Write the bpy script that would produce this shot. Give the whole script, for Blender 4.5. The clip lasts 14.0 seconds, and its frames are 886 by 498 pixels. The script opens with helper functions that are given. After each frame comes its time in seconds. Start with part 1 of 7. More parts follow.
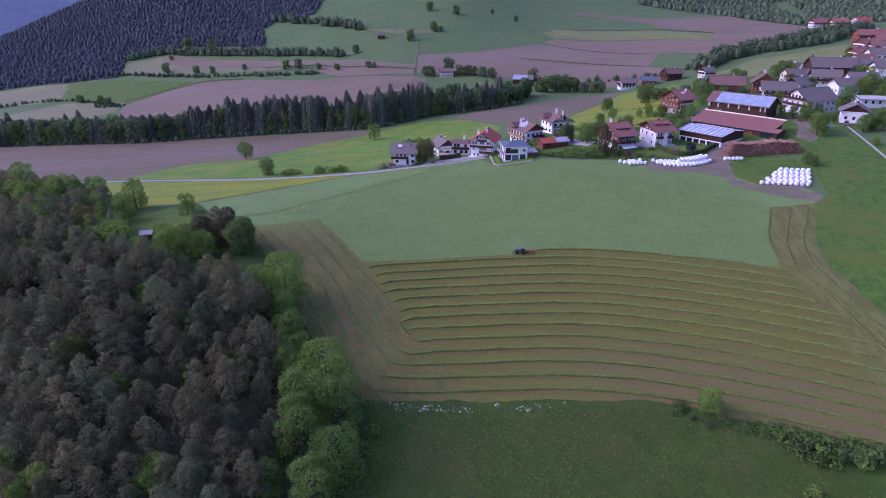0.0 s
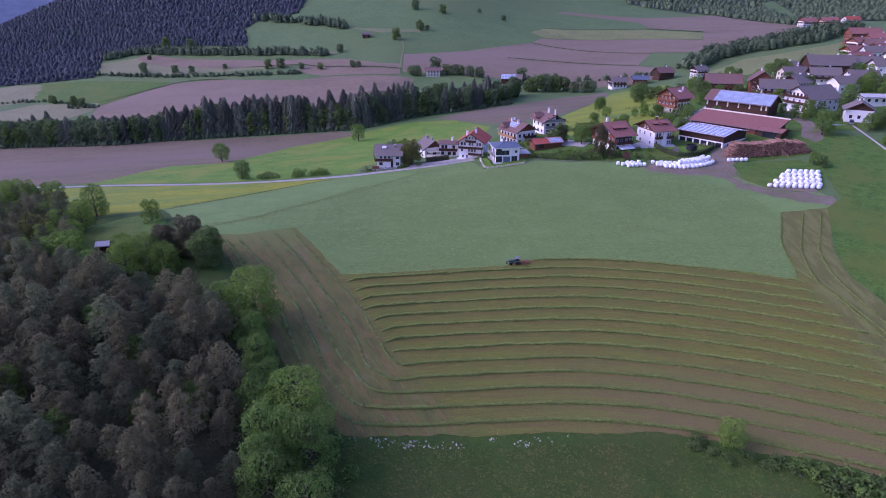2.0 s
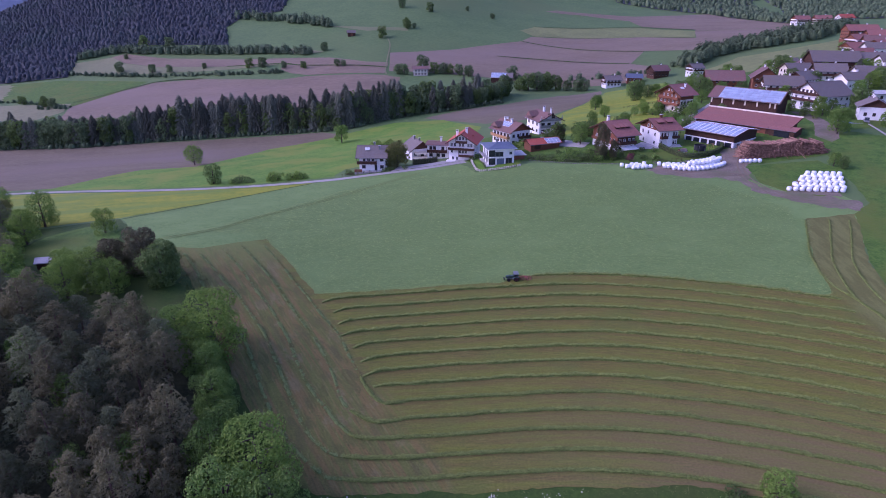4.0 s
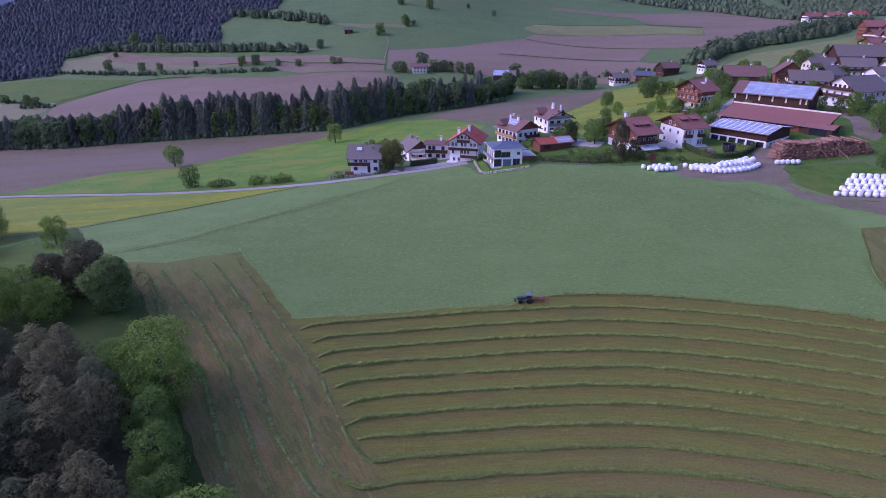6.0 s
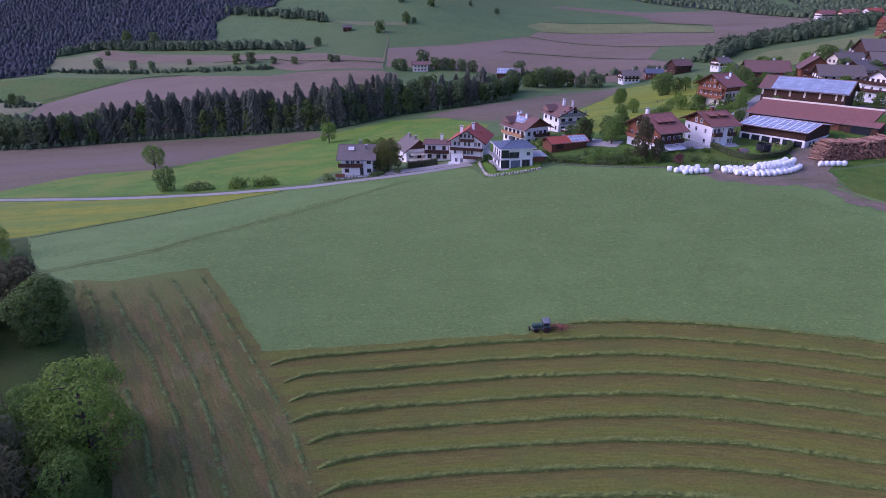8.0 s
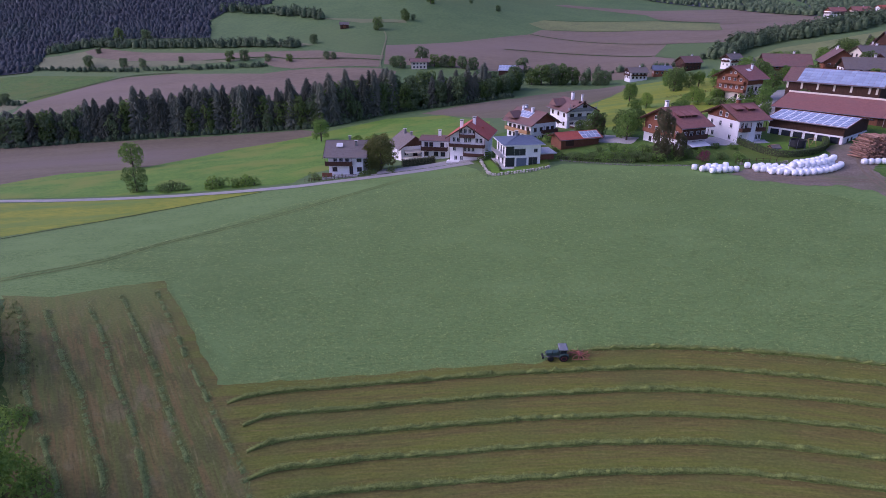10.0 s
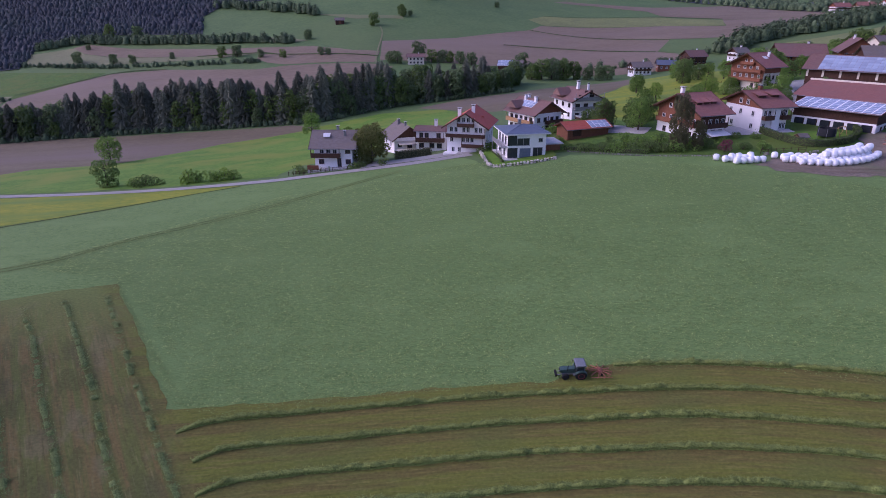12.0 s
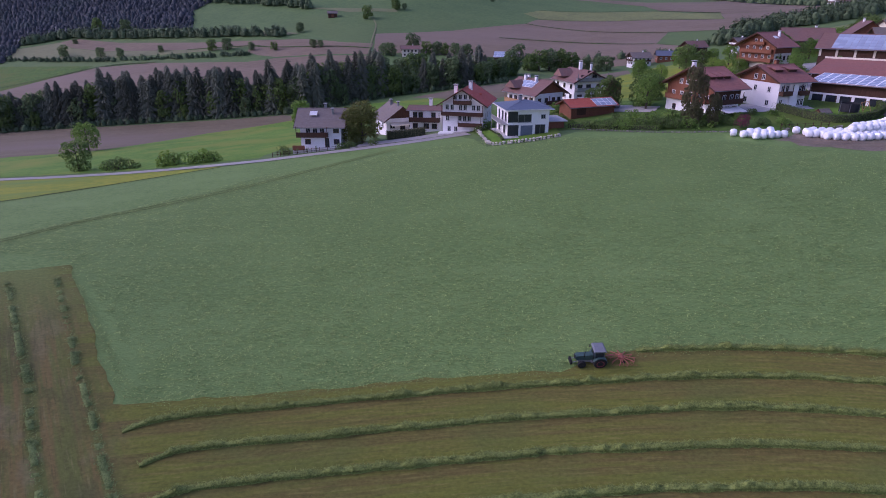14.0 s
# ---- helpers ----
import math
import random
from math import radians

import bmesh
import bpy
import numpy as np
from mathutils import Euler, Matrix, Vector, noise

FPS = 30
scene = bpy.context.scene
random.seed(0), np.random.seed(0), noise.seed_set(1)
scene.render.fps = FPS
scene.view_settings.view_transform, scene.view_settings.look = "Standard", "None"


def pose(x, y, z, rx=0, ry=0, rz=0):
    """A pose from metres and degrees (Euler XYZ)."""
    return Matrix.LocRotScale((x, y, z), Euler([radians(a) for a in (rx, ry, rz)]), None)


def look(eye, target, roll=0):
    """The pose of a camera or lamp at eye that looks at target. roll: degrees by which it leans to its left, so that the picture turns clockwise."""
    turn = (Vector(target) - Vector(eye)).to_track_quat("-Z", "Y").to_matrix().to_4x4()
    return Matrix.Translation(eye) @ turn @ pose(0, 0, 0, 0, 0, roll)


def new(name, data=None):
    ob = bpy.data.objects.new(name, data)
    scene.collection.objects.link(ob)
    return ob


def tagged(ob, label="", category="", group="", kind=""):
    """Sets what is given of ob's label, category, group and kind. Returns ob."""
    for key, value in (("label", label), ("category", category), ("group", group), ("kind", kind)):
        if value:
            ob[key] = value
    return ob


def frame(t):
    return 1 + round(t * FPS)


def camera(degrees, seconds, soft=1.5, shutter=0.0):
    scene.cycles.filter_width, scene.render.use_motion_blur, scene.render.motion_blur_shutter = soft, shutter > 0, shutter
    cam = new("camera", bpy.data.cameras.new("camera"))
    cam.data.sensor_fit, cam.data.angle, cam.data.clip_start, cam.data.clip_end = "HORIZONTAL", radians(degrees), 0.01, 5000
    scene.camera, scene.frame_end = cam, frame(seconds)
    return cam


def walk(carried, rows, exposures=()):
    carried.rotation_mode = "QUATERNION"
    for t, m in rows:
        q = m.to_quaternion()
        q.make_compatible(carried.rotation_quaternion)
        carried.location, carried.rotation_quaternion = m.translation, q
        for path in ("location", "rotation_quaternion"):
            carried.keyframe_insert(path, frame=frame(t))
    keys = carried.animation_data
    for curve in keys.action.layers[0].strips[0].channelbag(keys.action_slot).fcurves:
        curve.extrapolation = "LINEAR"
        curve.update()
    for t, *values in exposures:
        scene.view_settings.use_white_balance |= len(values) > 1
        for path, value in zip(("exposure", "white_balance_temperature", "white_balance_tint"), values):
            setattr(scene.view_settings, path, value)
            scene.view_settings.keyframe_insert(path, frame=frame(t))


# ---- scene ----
cam = camera(73.0, 14.0, soft=0.9)
PATH = [
    (0, 0.763, -46.266, 73.078, 67.164, 0.132, 2.357),
    (0.5, 0.658, -42.823, 72.148, 67.223, 0.097, 1.926),
    (1, 0.576, -39.305, 71.283, 67.259, 0.080, 1.551),
    (1.5, 0.492, -35.621, 70.446, 67.296, 0.041, 1.377),
    (2, 0.389, -31.637, 69.663, 67.292, 0.034, 1.149),
    (2.5, 0.296, -27.525, 68.833, 67.309, 0.032, 0.709),
    (3, 0.204, -23.094, 67.830, 67.352, 0.004, 0.136),
    (5.5, 0.009, 2.108, 61.423, 67.500, 0.000, -0.001),
    (6, 0.012, 7.248, 60.110, 67.551, 0.003, 0.031),
    (6.5, 0.026, 12.404, 58.800, 67.600, 0.001, 0.093),
    (7, 0.039, 17.342, 57.529, 67.659, 0.004, 0.139),
    (7.5, 0.087, 22.020, 56.348, 67.671, 0.007, 0.185),
    (8, 0.190, 26.489, 55.104, 67.719, -0.011, 0.193),
    (10.5, 0.940, 46.199, 48.601, 67.949, -0.048, 0.245),
    (11, 1.068, 49.480, 47.279, 67.974, -0.053, 0.228),
    (11.5, 1.182, 52.233, 45.949, 68.004, -0.049, 0.179),
    (12, 1.247, 54.687, 44.540, 68.030, -0.018, 0.074),
    (12.5, 1.270, 56.935, 43.007, 68.054, -0.049, -0.061),
    (13, 1.265, 58.975, 41.360, 68.073, -0.078, -0.221),
    (13.5, 1.247, 60.843, 39.582, 68.091, -0.046, -0.389),
    (14, 1.158, 62.599, 37.736, 68.097, -0.022, -0.409),
]
walk(cam, [(row[0], pose(*row[1:])) for row in PATH], [(0, 0.70, 5150, 59), (3.2, 0.69, 5100, 61), (6, 0.58, 5080, 61), (10, 0.45, 5330, 53), (14, 0.36, 5400, 51)])

# ---- sky, sun and exposure ----
world = bpy.data.worlds.new("evening_sky")
scene.world = world
world.use_nodes = True
wn = world.node_tree.nodes
sky = wn.new("ShaderNodeTexSky")
sky.sky_type = "NISHITA"
sky.sun_disc = False
sky.sun_elevation = radians(34)
sky.sun_rotation = radians(270)
sky.air_density, sky.dust_density, sky.ozone_density = 1.0, 2.5, 1.0
world.node_tree.links.new(sky.outputs[0], wn["Background"].inputs[0])
wn["Background"].inputs[1].default_value = 0.120
sun_data = bpy.data.lights.new("sun", "SUN")
sun_data.energy, sun_data.angle, sun_data.color = 0.72, radians(40), (1.0, 0.95, 0.88)
sun = new("sun", sun_data)
sun.matrix_world = look((-70, 0, 50), (0, 0, 0))


# ---- terrain ----
GX = [-700, -320, -130, -70, -20, 40, 100, 180, 420, 900]
GY = [-40, 40, 90, 140, 190, 245, 340, 460, 600, 780]
HEIGHTS = np.array([
    [5.4, -9.6, -20.3, -24.8, -28, -28.3, -24.6, -16.9, 6.7, 51.7],
    [-13, -7.1, -4.9, -6.6, -11.2, -11, -6.1, 0.5, 19.1, 56.8],
    [-23.7, -7.2, 2.7, 4.5, -0.5, 0.7, 5.2, 10.2, 26.2, 60.2],
    [-32.6, -9.8, 3.1, 7, 6.4, 9.3, 12, 16.8, 32.1, 64.1],
    [-39, -13.8, -0.6, 3.4, 8.5, 13.9, 16.8, 21.1, 36.5, 68],
    [-42.9, -18.3, -6.2, -2, 3.4, 11.9, 18.8, 23.1, 39.9, 71.7],
    [-45.4, -23.8, -14.3, -10.2, -3.7, 3.8, 11.2, 22.3, 43.5, 76.7],
    [-44.1, -22, -8.9, -4.5, -2.4, -0.2, -0.5, 9.7, 41.6, 80.1],
    [-36.8, -5.9, 12.6, 17.4, 15.9, 14.3, 13.2, 17.4, 38.8, 78.3],
    [-20.8, 30.5, 52.7, 56.5, 57.2, 48.8, 40.4, 36.4, 41.1, 72.4],
])


def spline_weights(knots, v):
    """Cubic weights on an uneven grid, straight outside it."""
    g = np.asarray(knots, float)
    n = len(g)
    i = np.clip(np.searchsorted(g, v) - 1, 0, n - 2)
    h = g[i + 1] - g[i]
    t = (v - g[i]) / h
    slope = np.zeros((n, n))
    for k in range(n):
        a, b = max(k - 1, 0), min(k + 1, n - 1)
        slope[k, b] += 1 / (g[b] - g[a])
        slope[k, a] -= 1 / (g[b] - g[a])
    c = np.clip(t, 0, 1)
    w = np.zeros((len(v), n))
    r = np.arange(len(v))
    w[r, i] += 2 * c**3 - 3 * c**2 + 1
    w[r, i + 1] += 3 * c**2 - 2 * c**3
    w += ((c**3 - 2 * c**2 + c) * h)[:, None] * slope[i] + ((c**3 - c**2) * h)[:, None] * slope[i + 1]
    w += (np.minimum(t, 0) * h)[:, None] * slope[i] + (np.maximum(t - 1, 0) * h)[:, None] * slope[i + 1]
    return w


def heights(x, y):
    """Ground height over arrays of places."""
    x, y = np.atleast_1d(np.asarray(x, float)), np.atleast_1d(np.asarray(y, float))
    xc, yc = np.clip(x, -1100, 1300), np.clip(y, -150, 1300)
    z = ((spline_weights(GY, yc) @ HEIGHTS) * spline_weights(GX, xc)).sum(1)
    z = z + 75 * np.exp(-(((x + 560) / 300) ** 2) - ((y - 1150) / 260) ** 2)
    return z + 125 * np.exp(-(((np.maximum(x, 250) - 650) / 420) ** 2 * (x < 650)) - ((np.minimum(y, 1350) - 1350) / 260) ** 2) * np.clip((x + 100) / 350, 0, 1)


def ground_z(x, y):
    return float(heights([x], [y])[0])


# ---- materials ----
def surface(name, dark, light, scale, rough=0.85, bump=0.3, fine=8.0, stretch=(1, 1, 1), spec=0.25, vary=0.0, metal=0.0,
            patch=None, patch_scale=0.02, world_space=False, distance=0.1, island=0.0):
    """Two scales of noise between two colours, fine relief, an optional third colour in large patches."""
    m = bpy.data.materials.new(name)
    m.use_nodes = True
    nodes, links = m.node_tree.nodes, m.node_tree.links
    shader = nodes["Principled BSDF"]
    shader.inputs["Roughness"].default_value = rough
    shader.inputs["Specular IOR Level"].default_value = spec
    shader.inputs["Metallic"].default_value = metal
    if world_space:
        where = nodes.new("ShaderNodeNewGeometry").outputs["Position"]
    else:
        where = nodes.new("ShaderNodeTexCoord").outputs["Object"]
    mapping = nodes.new("ShaderNodeMapping")
    mapping.inputs["Scale"].default_value = stretch
    links.new(where, mapping.inputs[0])

    def noise_at(s, detail=4):
        tex = nodes.new("ShaderNodeTexNoise")
        tex.inputs["Scale"].default_value = s
        tex.inputs["Detail"].default_value = detail
        tex.inputs["Roughness"].default_value = 0.6
        links.new(mapping.outputs[0], tex.inputs["Vector"])
        return tex.outputs["Fac"]

    def mixed(fac, a, b):
        mix = nodes.new("ShaderNodeMix")
        mix.data_type = "RGBA"
        links.new(fac, mix.inputs[0])
        for socket, value in ((mix.inputs[6], a), (mix.inputs[7], b)):
            if isinstance(value, tuple):
                socket.default_value = (*value, 1)
            else:
                links.new(value, socket)
        return mix.outputs[2]

    def ramp(value, low, high):
        node = nodes.new("ShaderNodeMapRange")
        links.new(value, node.inputs[0])
        node.inputs[1].default_value, node.inputs[2].default_value = low, high
        return node.outputs[0]

    coarse, grain = noise_at(scale, 5), noise_at(scale * fine, 3)
    both = nodes.new("ShaderNodeMath")
    both.operation = "MULTIPLY_ADD"
    links.new(grain, both.inputs[0])
    both.inputs[1].default_value = 0.6
    half = nodes.new("ShaderNodeMath")
    half.operation = "MULTIPLY"
    links.new(coarse, half.inputs[0])
    half.inputs[1].default_value = 0.5
    links.new(half.outputs[0], both.inputs[2])
    colour = mixed(ramp(both.outputs[0], 0.43, 0.66), dark, light)
    if patch:
        colour = mixed(ramp(noise_at(patch_scale, 3), 0.47, 0.68), colour, patch)
    if vary or island:
        info = nodes.new("ShaderNodeObjectInfo").outputs["Random"] if vary else nodes.new("ShaderNodeNewGeometry").outputs["Random Per Island"]
        amount = vary or island
        hsv = nodes.new("ShaderNodeHueSaturation")
        span = nodes.new("ShaderNodeMapRange")
        links.new(info, span.inputs[0])
        span.inputs[3].default_value, span.inputs[4].default_value = 1 - amount, 1 + amount
        links.new(span.outputs[0], hsv.inputs["Value"])
        links.new(colour, hsv.inputs["Color"])
        colour = hsv.outputs[0]
    links.new(colour, shader.inputs["Base Color"])
    if bump:
        node = nodes.new("ShaderNodeBump")
        node.inputs["Strength"].default_value = bump
        node.inputs["Distance"].default_value = distance
        links.new(both.outputs[0], node.inputs["Height"])
        links.new(node.outputs[0], shader.inputs["Normal"])
    return m


HAY_MEADOW = surface("tedded_meadow", (0.098, 0.176, 0.042), (0.184, 0.288, 0.077), 1.9, fine=3.0, bump=0.5, distance=0.22, world_space=True,
                     stretch=(0.6, 1.3, 1), patch=(0.166, 0.266, 0.073), patch_scale=0.12)


def mown_material():
    """Stubble streaked along the raked rows, with bare reddish soil on the headland beside the wood and on the low corner."""
    m = bpy.data.materials.new("mown_stubble")
    m.use_nodes = True
    nodes, links = m.node_tree.nodes, m.node_tree.links
    shader = nodes["Principled BSDF"]
    shader.inputs["Roughness"].default_value = 0.9
    shader.inputs["Specular IOR Level"].default_value = 0.2

    def put(socket, value):
        if isinstance(value, (int, float)):
            socket.default_value = value
        elif isinstance(value, tuple):
            socket.default_value = (*value, 1)
        else:
            links.new(value, socket)

    def calc(operation, a, b=0.0, c=0.0):
        node = nodes.new("ShaderNodeMath")
        node.operation = operation
        for socket, value in zip(node.inputs, (a, b, c)):
            put(socket, value)
        return node.outputs[0]

    def blend(fac, a, b):
        node = nodes.new("ShaderNodeMix")
        node.data_type = "RGBA"
        put(node.inputs[0], fac), put(node.inputs[6], a), put(node.inputs[7], b)
        return node.outputs[2]

    def ramp(value, low, high, to=1.0):
        node = nodes.new("ShaderNodeMapRange")
        node.interpolation_type = "SMOOTHSTEP"
        put(node.inputs[0], value)
        node.inputs[1].default_value, node.inputs[2].default_value, node.inputs[4].default_value = low, high, to
        return node.outputs[0]

    def noise(u, v, detail=4.0):
        join = nodes.new("ShaderNodeCombineXYZ")
        put(join.inputs[0], u), put(join.inputs[1], v)
        tex = nodes.new("ShaderNodeTexNoise")
        tex.inputs["Scale"].default_value, tex.inputs["Detail"].default_value, tex.inputs["Roughness"].default_value = 1.0, detail, 0.62
        links.new(join.outputs[0], tex.inputs["Vector"])
        return tex.outputs["Fac"]

    rows = nodes.new("ShaderNodeUVMap")
    rows.uv_map = "rows"
    split = nodes.new("ShaderNodeSeparateXYZ")
    links.new(rows.outputs[0], split.inputs[0])
    u, k = split.outputs[0], split.outputs[1]
    place = nodes.new("ShaderNodeSeparateXYZ")
    links.new(nodes.new("ShaderNodeNewGeometry").outputs["Position"], place.inputs[0])
    x, y = place.outputs[0], place.outputs[1]
    along = calc("MULTIPLY_ADD", x, 0.555, calc("MULTIPLY", y, -0.831))
    across = calc("MULTIPLY_ADD", x, 0.831, calc("MULTIPLY", y, 0.555))
    fine = noise(calc("MULTIPLY", x, 2.4), calc("MULTIPLY", y, 3.2), 3.0)
    streak = noise(calc("MULTIPLY", u, 0.06), calc("MULTIPLY", k, 5.0), 3.0)
    cloud = noise(calc("MULTIPLY", x, 0.09), calc("MULTIPLY", y, 0.13), 3.0)
    thread = noise(calc("MULTIPLY", u, 0.35), calc("MULTIPLY", k, 15.0), 3.0)
    swept = calc("ADD", calc("MULTIPLY", calc("FRACT", k), 0.5), calc("MULTIPLY", streak, 1.0))
    green = blend(ramp(swept, 0.5, 0.95), (0.14, 0.117, 0.031), (0.15, 0.168, 0.025))
    green = blend(ramp(thread, 0.52, 0.68, 0.6), green, (0.205, 0.195, 0.048))
    green = blend(ramp(thread, 0.46, 0.32, 0.55), green, (0.088, 0.095, 0.022))
    green = blend(ramp(cloud, 0.45, 0.72, 0.5), green, (0.105, 0.138, 0.029))
    furrow = noise(calc("MULTIPLY", along, 0.045), calc("MULTIPLY", across, 0.75), 2.5)
    scrape = noise(calc("MULTIPLY", along, 0.22), calc("MULTIPLY", across, 2.6), 3.0)
    soil = blend(ramp(furrow, 0.38, 0.6), (0.182, 0.14, 0.044), (0.132, 0.15, 0.034))
    blotch = noise(calc("MULTIPLY", along, 0.16), calc("MULTIPLY", across, 0.3), 3.0)
    soil = blend(ramp(blotch, 0.54, 0.64, 0.7), soil, (0.19, 0.166, 0.07))
    soil = blend(ramp(blotch, 0.46, 0.38, 0.75), soil, (0.105, 0.118, 0.03))
    soil = blend(ramp(scrape, 0.55, 0.7, 0.6), soil, (0.215, 0.205, 0.074))
    soil = blend(ramp(scrape, 0.47, 0.34, 0.6), soil, (0.105, 0.096, 0.028))
    soil = blend(ramp(noise(calc("MULTIPLY", along, 0.12), calc("MULTIPLY", across, 0.35), 3.0), 0.5, 0.68, 0.7), soil, (0.105, 0.105, 0.036))
    soil = blend(ramp(calc("ADD", y, calc("MULTIPLY", cloud, 14.0)), 122.0, 140.0), soil, (0.15, 0.19, 0.046))
    headland = ramp(calc("ADD", across, calc("MULTIPLY", calc("SUBTRACT", cloud, 0.5), 9.0)), 37.5, 32.0)
    low = calc("MULTIPLY", ramp(calc("ADD", k, calc("MULTIPLY", cloud, 3.0)), 9.0, 12.5, 0.85), ramp(u, -5.0, 60.0))
    worn = blend(ramp(streak, 0.35, 0.65), (0.172, 0.13, 0.055), (0.148, 0.144, 0.04))
    field = blend(ramp(u, 84.0, 89.0), blend(low, green, worn), blend(ramp(noise(calc("MULTIPLY", x, 0.5), calc("MULTIPLY", y, 0.12), 3.0), 0.4, 0.62), (0.128, 0.135, 0.036), (0.165, 0.178, 0.05)))
    colour = blend(headland, field, soil)
    grain = nodes.new("ShaderNodeHueSaturation")
    put(grain.inputs["Value"], calc("MULTIPLY_ADD", fine, 0.9, 0.53))
    links.new(colour, grain.inputs["Color"])
    links.new(grain.outputs[0], shader.inputs["Base Color"])
    bump = nodes.new("ShaderNodeBump")
    bump.inputs["Strength"].default_value, bump.inputs["Distance"].default_value = 0.5, 0.12
    links.new(fine, bump.inputs["Height"])
    links.new(bump.outputs[0], shader.inputs["Normal"])
    return m


CUT = mown_material()
LUSH = surface("lush_meadow", (0.043, 0.105, 0.011), (0.1, 0.185, 0.022), 0.35, fine=5, bump=0.8, distance=0.3, world_space=True,
               patch=(0.108, 0.15, 0.02), patch_scale=0.05)
ROUGH_GRASS = surface("rough_pasture", (0.03, 0.068, 0.008), (0.056, 0.104, 0.013), 0.2, fine=9, bump=0.4, distance=0.2, world_space=True,
                      patch=(0.066, 0.083, 0.017), patch_scale=0.04)
BUTTERCUP = surface("buttercup_meadow", (0.13, 0.21, 0.018), (0.285, 0.295, 0.018), 0.12, fine=9, bump=0.4, world_space=True,
                    stretch=(0.4, 1.8, 1), patch=(0.135, 0.225, 0.035), patch_scale=0.05)
SPRING = surface("spring_green_grass", (0.084, 0.187, 0.016), (0.141, 0.259, 0.026), 0.09, fine=9, bump=0.4, world_space=True,
                 patch=(0.19, 0.235, 0.03), patch_scale=0.045)
SOIL = surface("ploughed_soil", (0.132, 0.108, 0.061), (0.184, 0.154, 0.088), 0.05, fine=14, bump=0.4, distance=0.15, world_space=True,
               stretch=(0.5, 1.3, 1), patch=(0.187, 0.152, 0.11), patch_scale=0.01)
SOIL_PALE = surface("pale_soil", (0.173, 0.132, 0.082), (0.226, 0.176, 0.110), 0.03, fine=12, bump=0.3, world_space=True, stretch=(0.5, 1.3, 1),
                    patch=(0.225, 0.175, 0.125), patch_scale=0.008)
FAR_GREEN = surface("far_grassland", (0.083, 0.148, 0.045), (0.115, 0.186, 0.056), 0.03, fine=10, bump=0.2, world_space=True,
                    patch=(0.112, 0.165, 0.05), patch_scale=0.006)
CROP = surface("yellow_green_crop", (0.15, 0.18, 0.06), (0.21, 0.235, 0.075), 0.03, fine=10, bump=0.2, world_space=True)
TAN = surface("dry_stubble", (0.172, 0.178, 0.082), (0.22, 0.222, 0.105), 0.03, fine=10, bump=0.2, world_space=True, patch=(0.16, 0.185, 0.075),
              patch_scale=0.01)
DIRT = surface("yard_dirt", (0.16, 0.127, 0.09), (0.25, 0.203, 0.148), 0.25, fine=9, bump=0.6, distance=0.1, world_space=True,
               patch=(0.14, 0.15, 0.07), patch_scale=0.1)
TRACK = surface("pressed_grass", (0.1, 0.152, 0.034), (0.16, 0.22, 0.054), 0.3, fine=7, bump=0.4, world_space=True)
ASPHALT = surface("road_asphalt", (0.29, 0.28, 0.25), (0.38, 0.365, 0.325), 0.3, fine=10, bump=0.2, world_space=True, rough=0.8)
GRAVEL = surface("pale_gravel", (0.38, 0.35, 0.33), (0.5, 0.47, 0.44), 0.4, fine=10, bump=0.3, world_space=True)
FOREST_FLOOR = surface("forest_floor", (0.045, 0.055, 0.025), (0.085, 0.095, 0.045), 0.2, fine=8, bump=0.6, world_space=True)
# Blue air haze is mixed into the mountain forest's base colour.
HAZED_MOUNTAIN = surface("hazed_mountain_forest", (0.09, 0.125, 0.18), (0.12, 0.16, 0.225), 0.004, fine=12, bump=0.3, world_space=True)

PLASTER = surface("white_plaster", (0.80, 0.78, 0.76), (0.88, 0.865, 0.85), 0.7, fine=8, bump=0.15, distance=0.02, vary=0.05)
PLASTER_WARM = surface("cream_plaster", (0.66, 0.59, 0.47), (0.76, 0.70, 0.58), 0.7, fine=8, bump=0.15, distance=0.02, vary=0.06)
STONE_WALL = surface("stone_plaster", (0.42, 0.38, 0.34), (0.55, 0.50, 0.45), 1.2, fine=6, bump=0.4, distance=0.05)
WOOD_DARK = surface("dark_stained_wood", (0.055, 0.028, 0.018), (0.105, 0.055, 0.035), 1.5, fine=6, bump=0.5, distance=0.03, stretch=(6, 6, 0.5),
                    vary=0.15)
WOOD_RED = surface("red_brown_wood", (0.17, 0.065, 0.035), (0.26, 0.11, 0.06), 1.5, fine=6, bump=0.5, distance=0.03, stretch=(6, 6, 0.5), vary=0.12)
WOOD_HONEY = surface("honey_wood", (0.36, 0.20, 0.09), (0.47, 0.28, 0.14), 1.5, fine=6, bump=0.4, distance=0.03, stretch=(6, 6, 0.5))


def tiles(name, dark, light, moss, rough=0.7):
    return surface(name, dark, light, 1.6, fine=5, bump=0.5, distance=0.05, stretch=(0.7, 1.6, 1), rough=rough, patch=moss, patch_scale=0.35, vary=0.08)


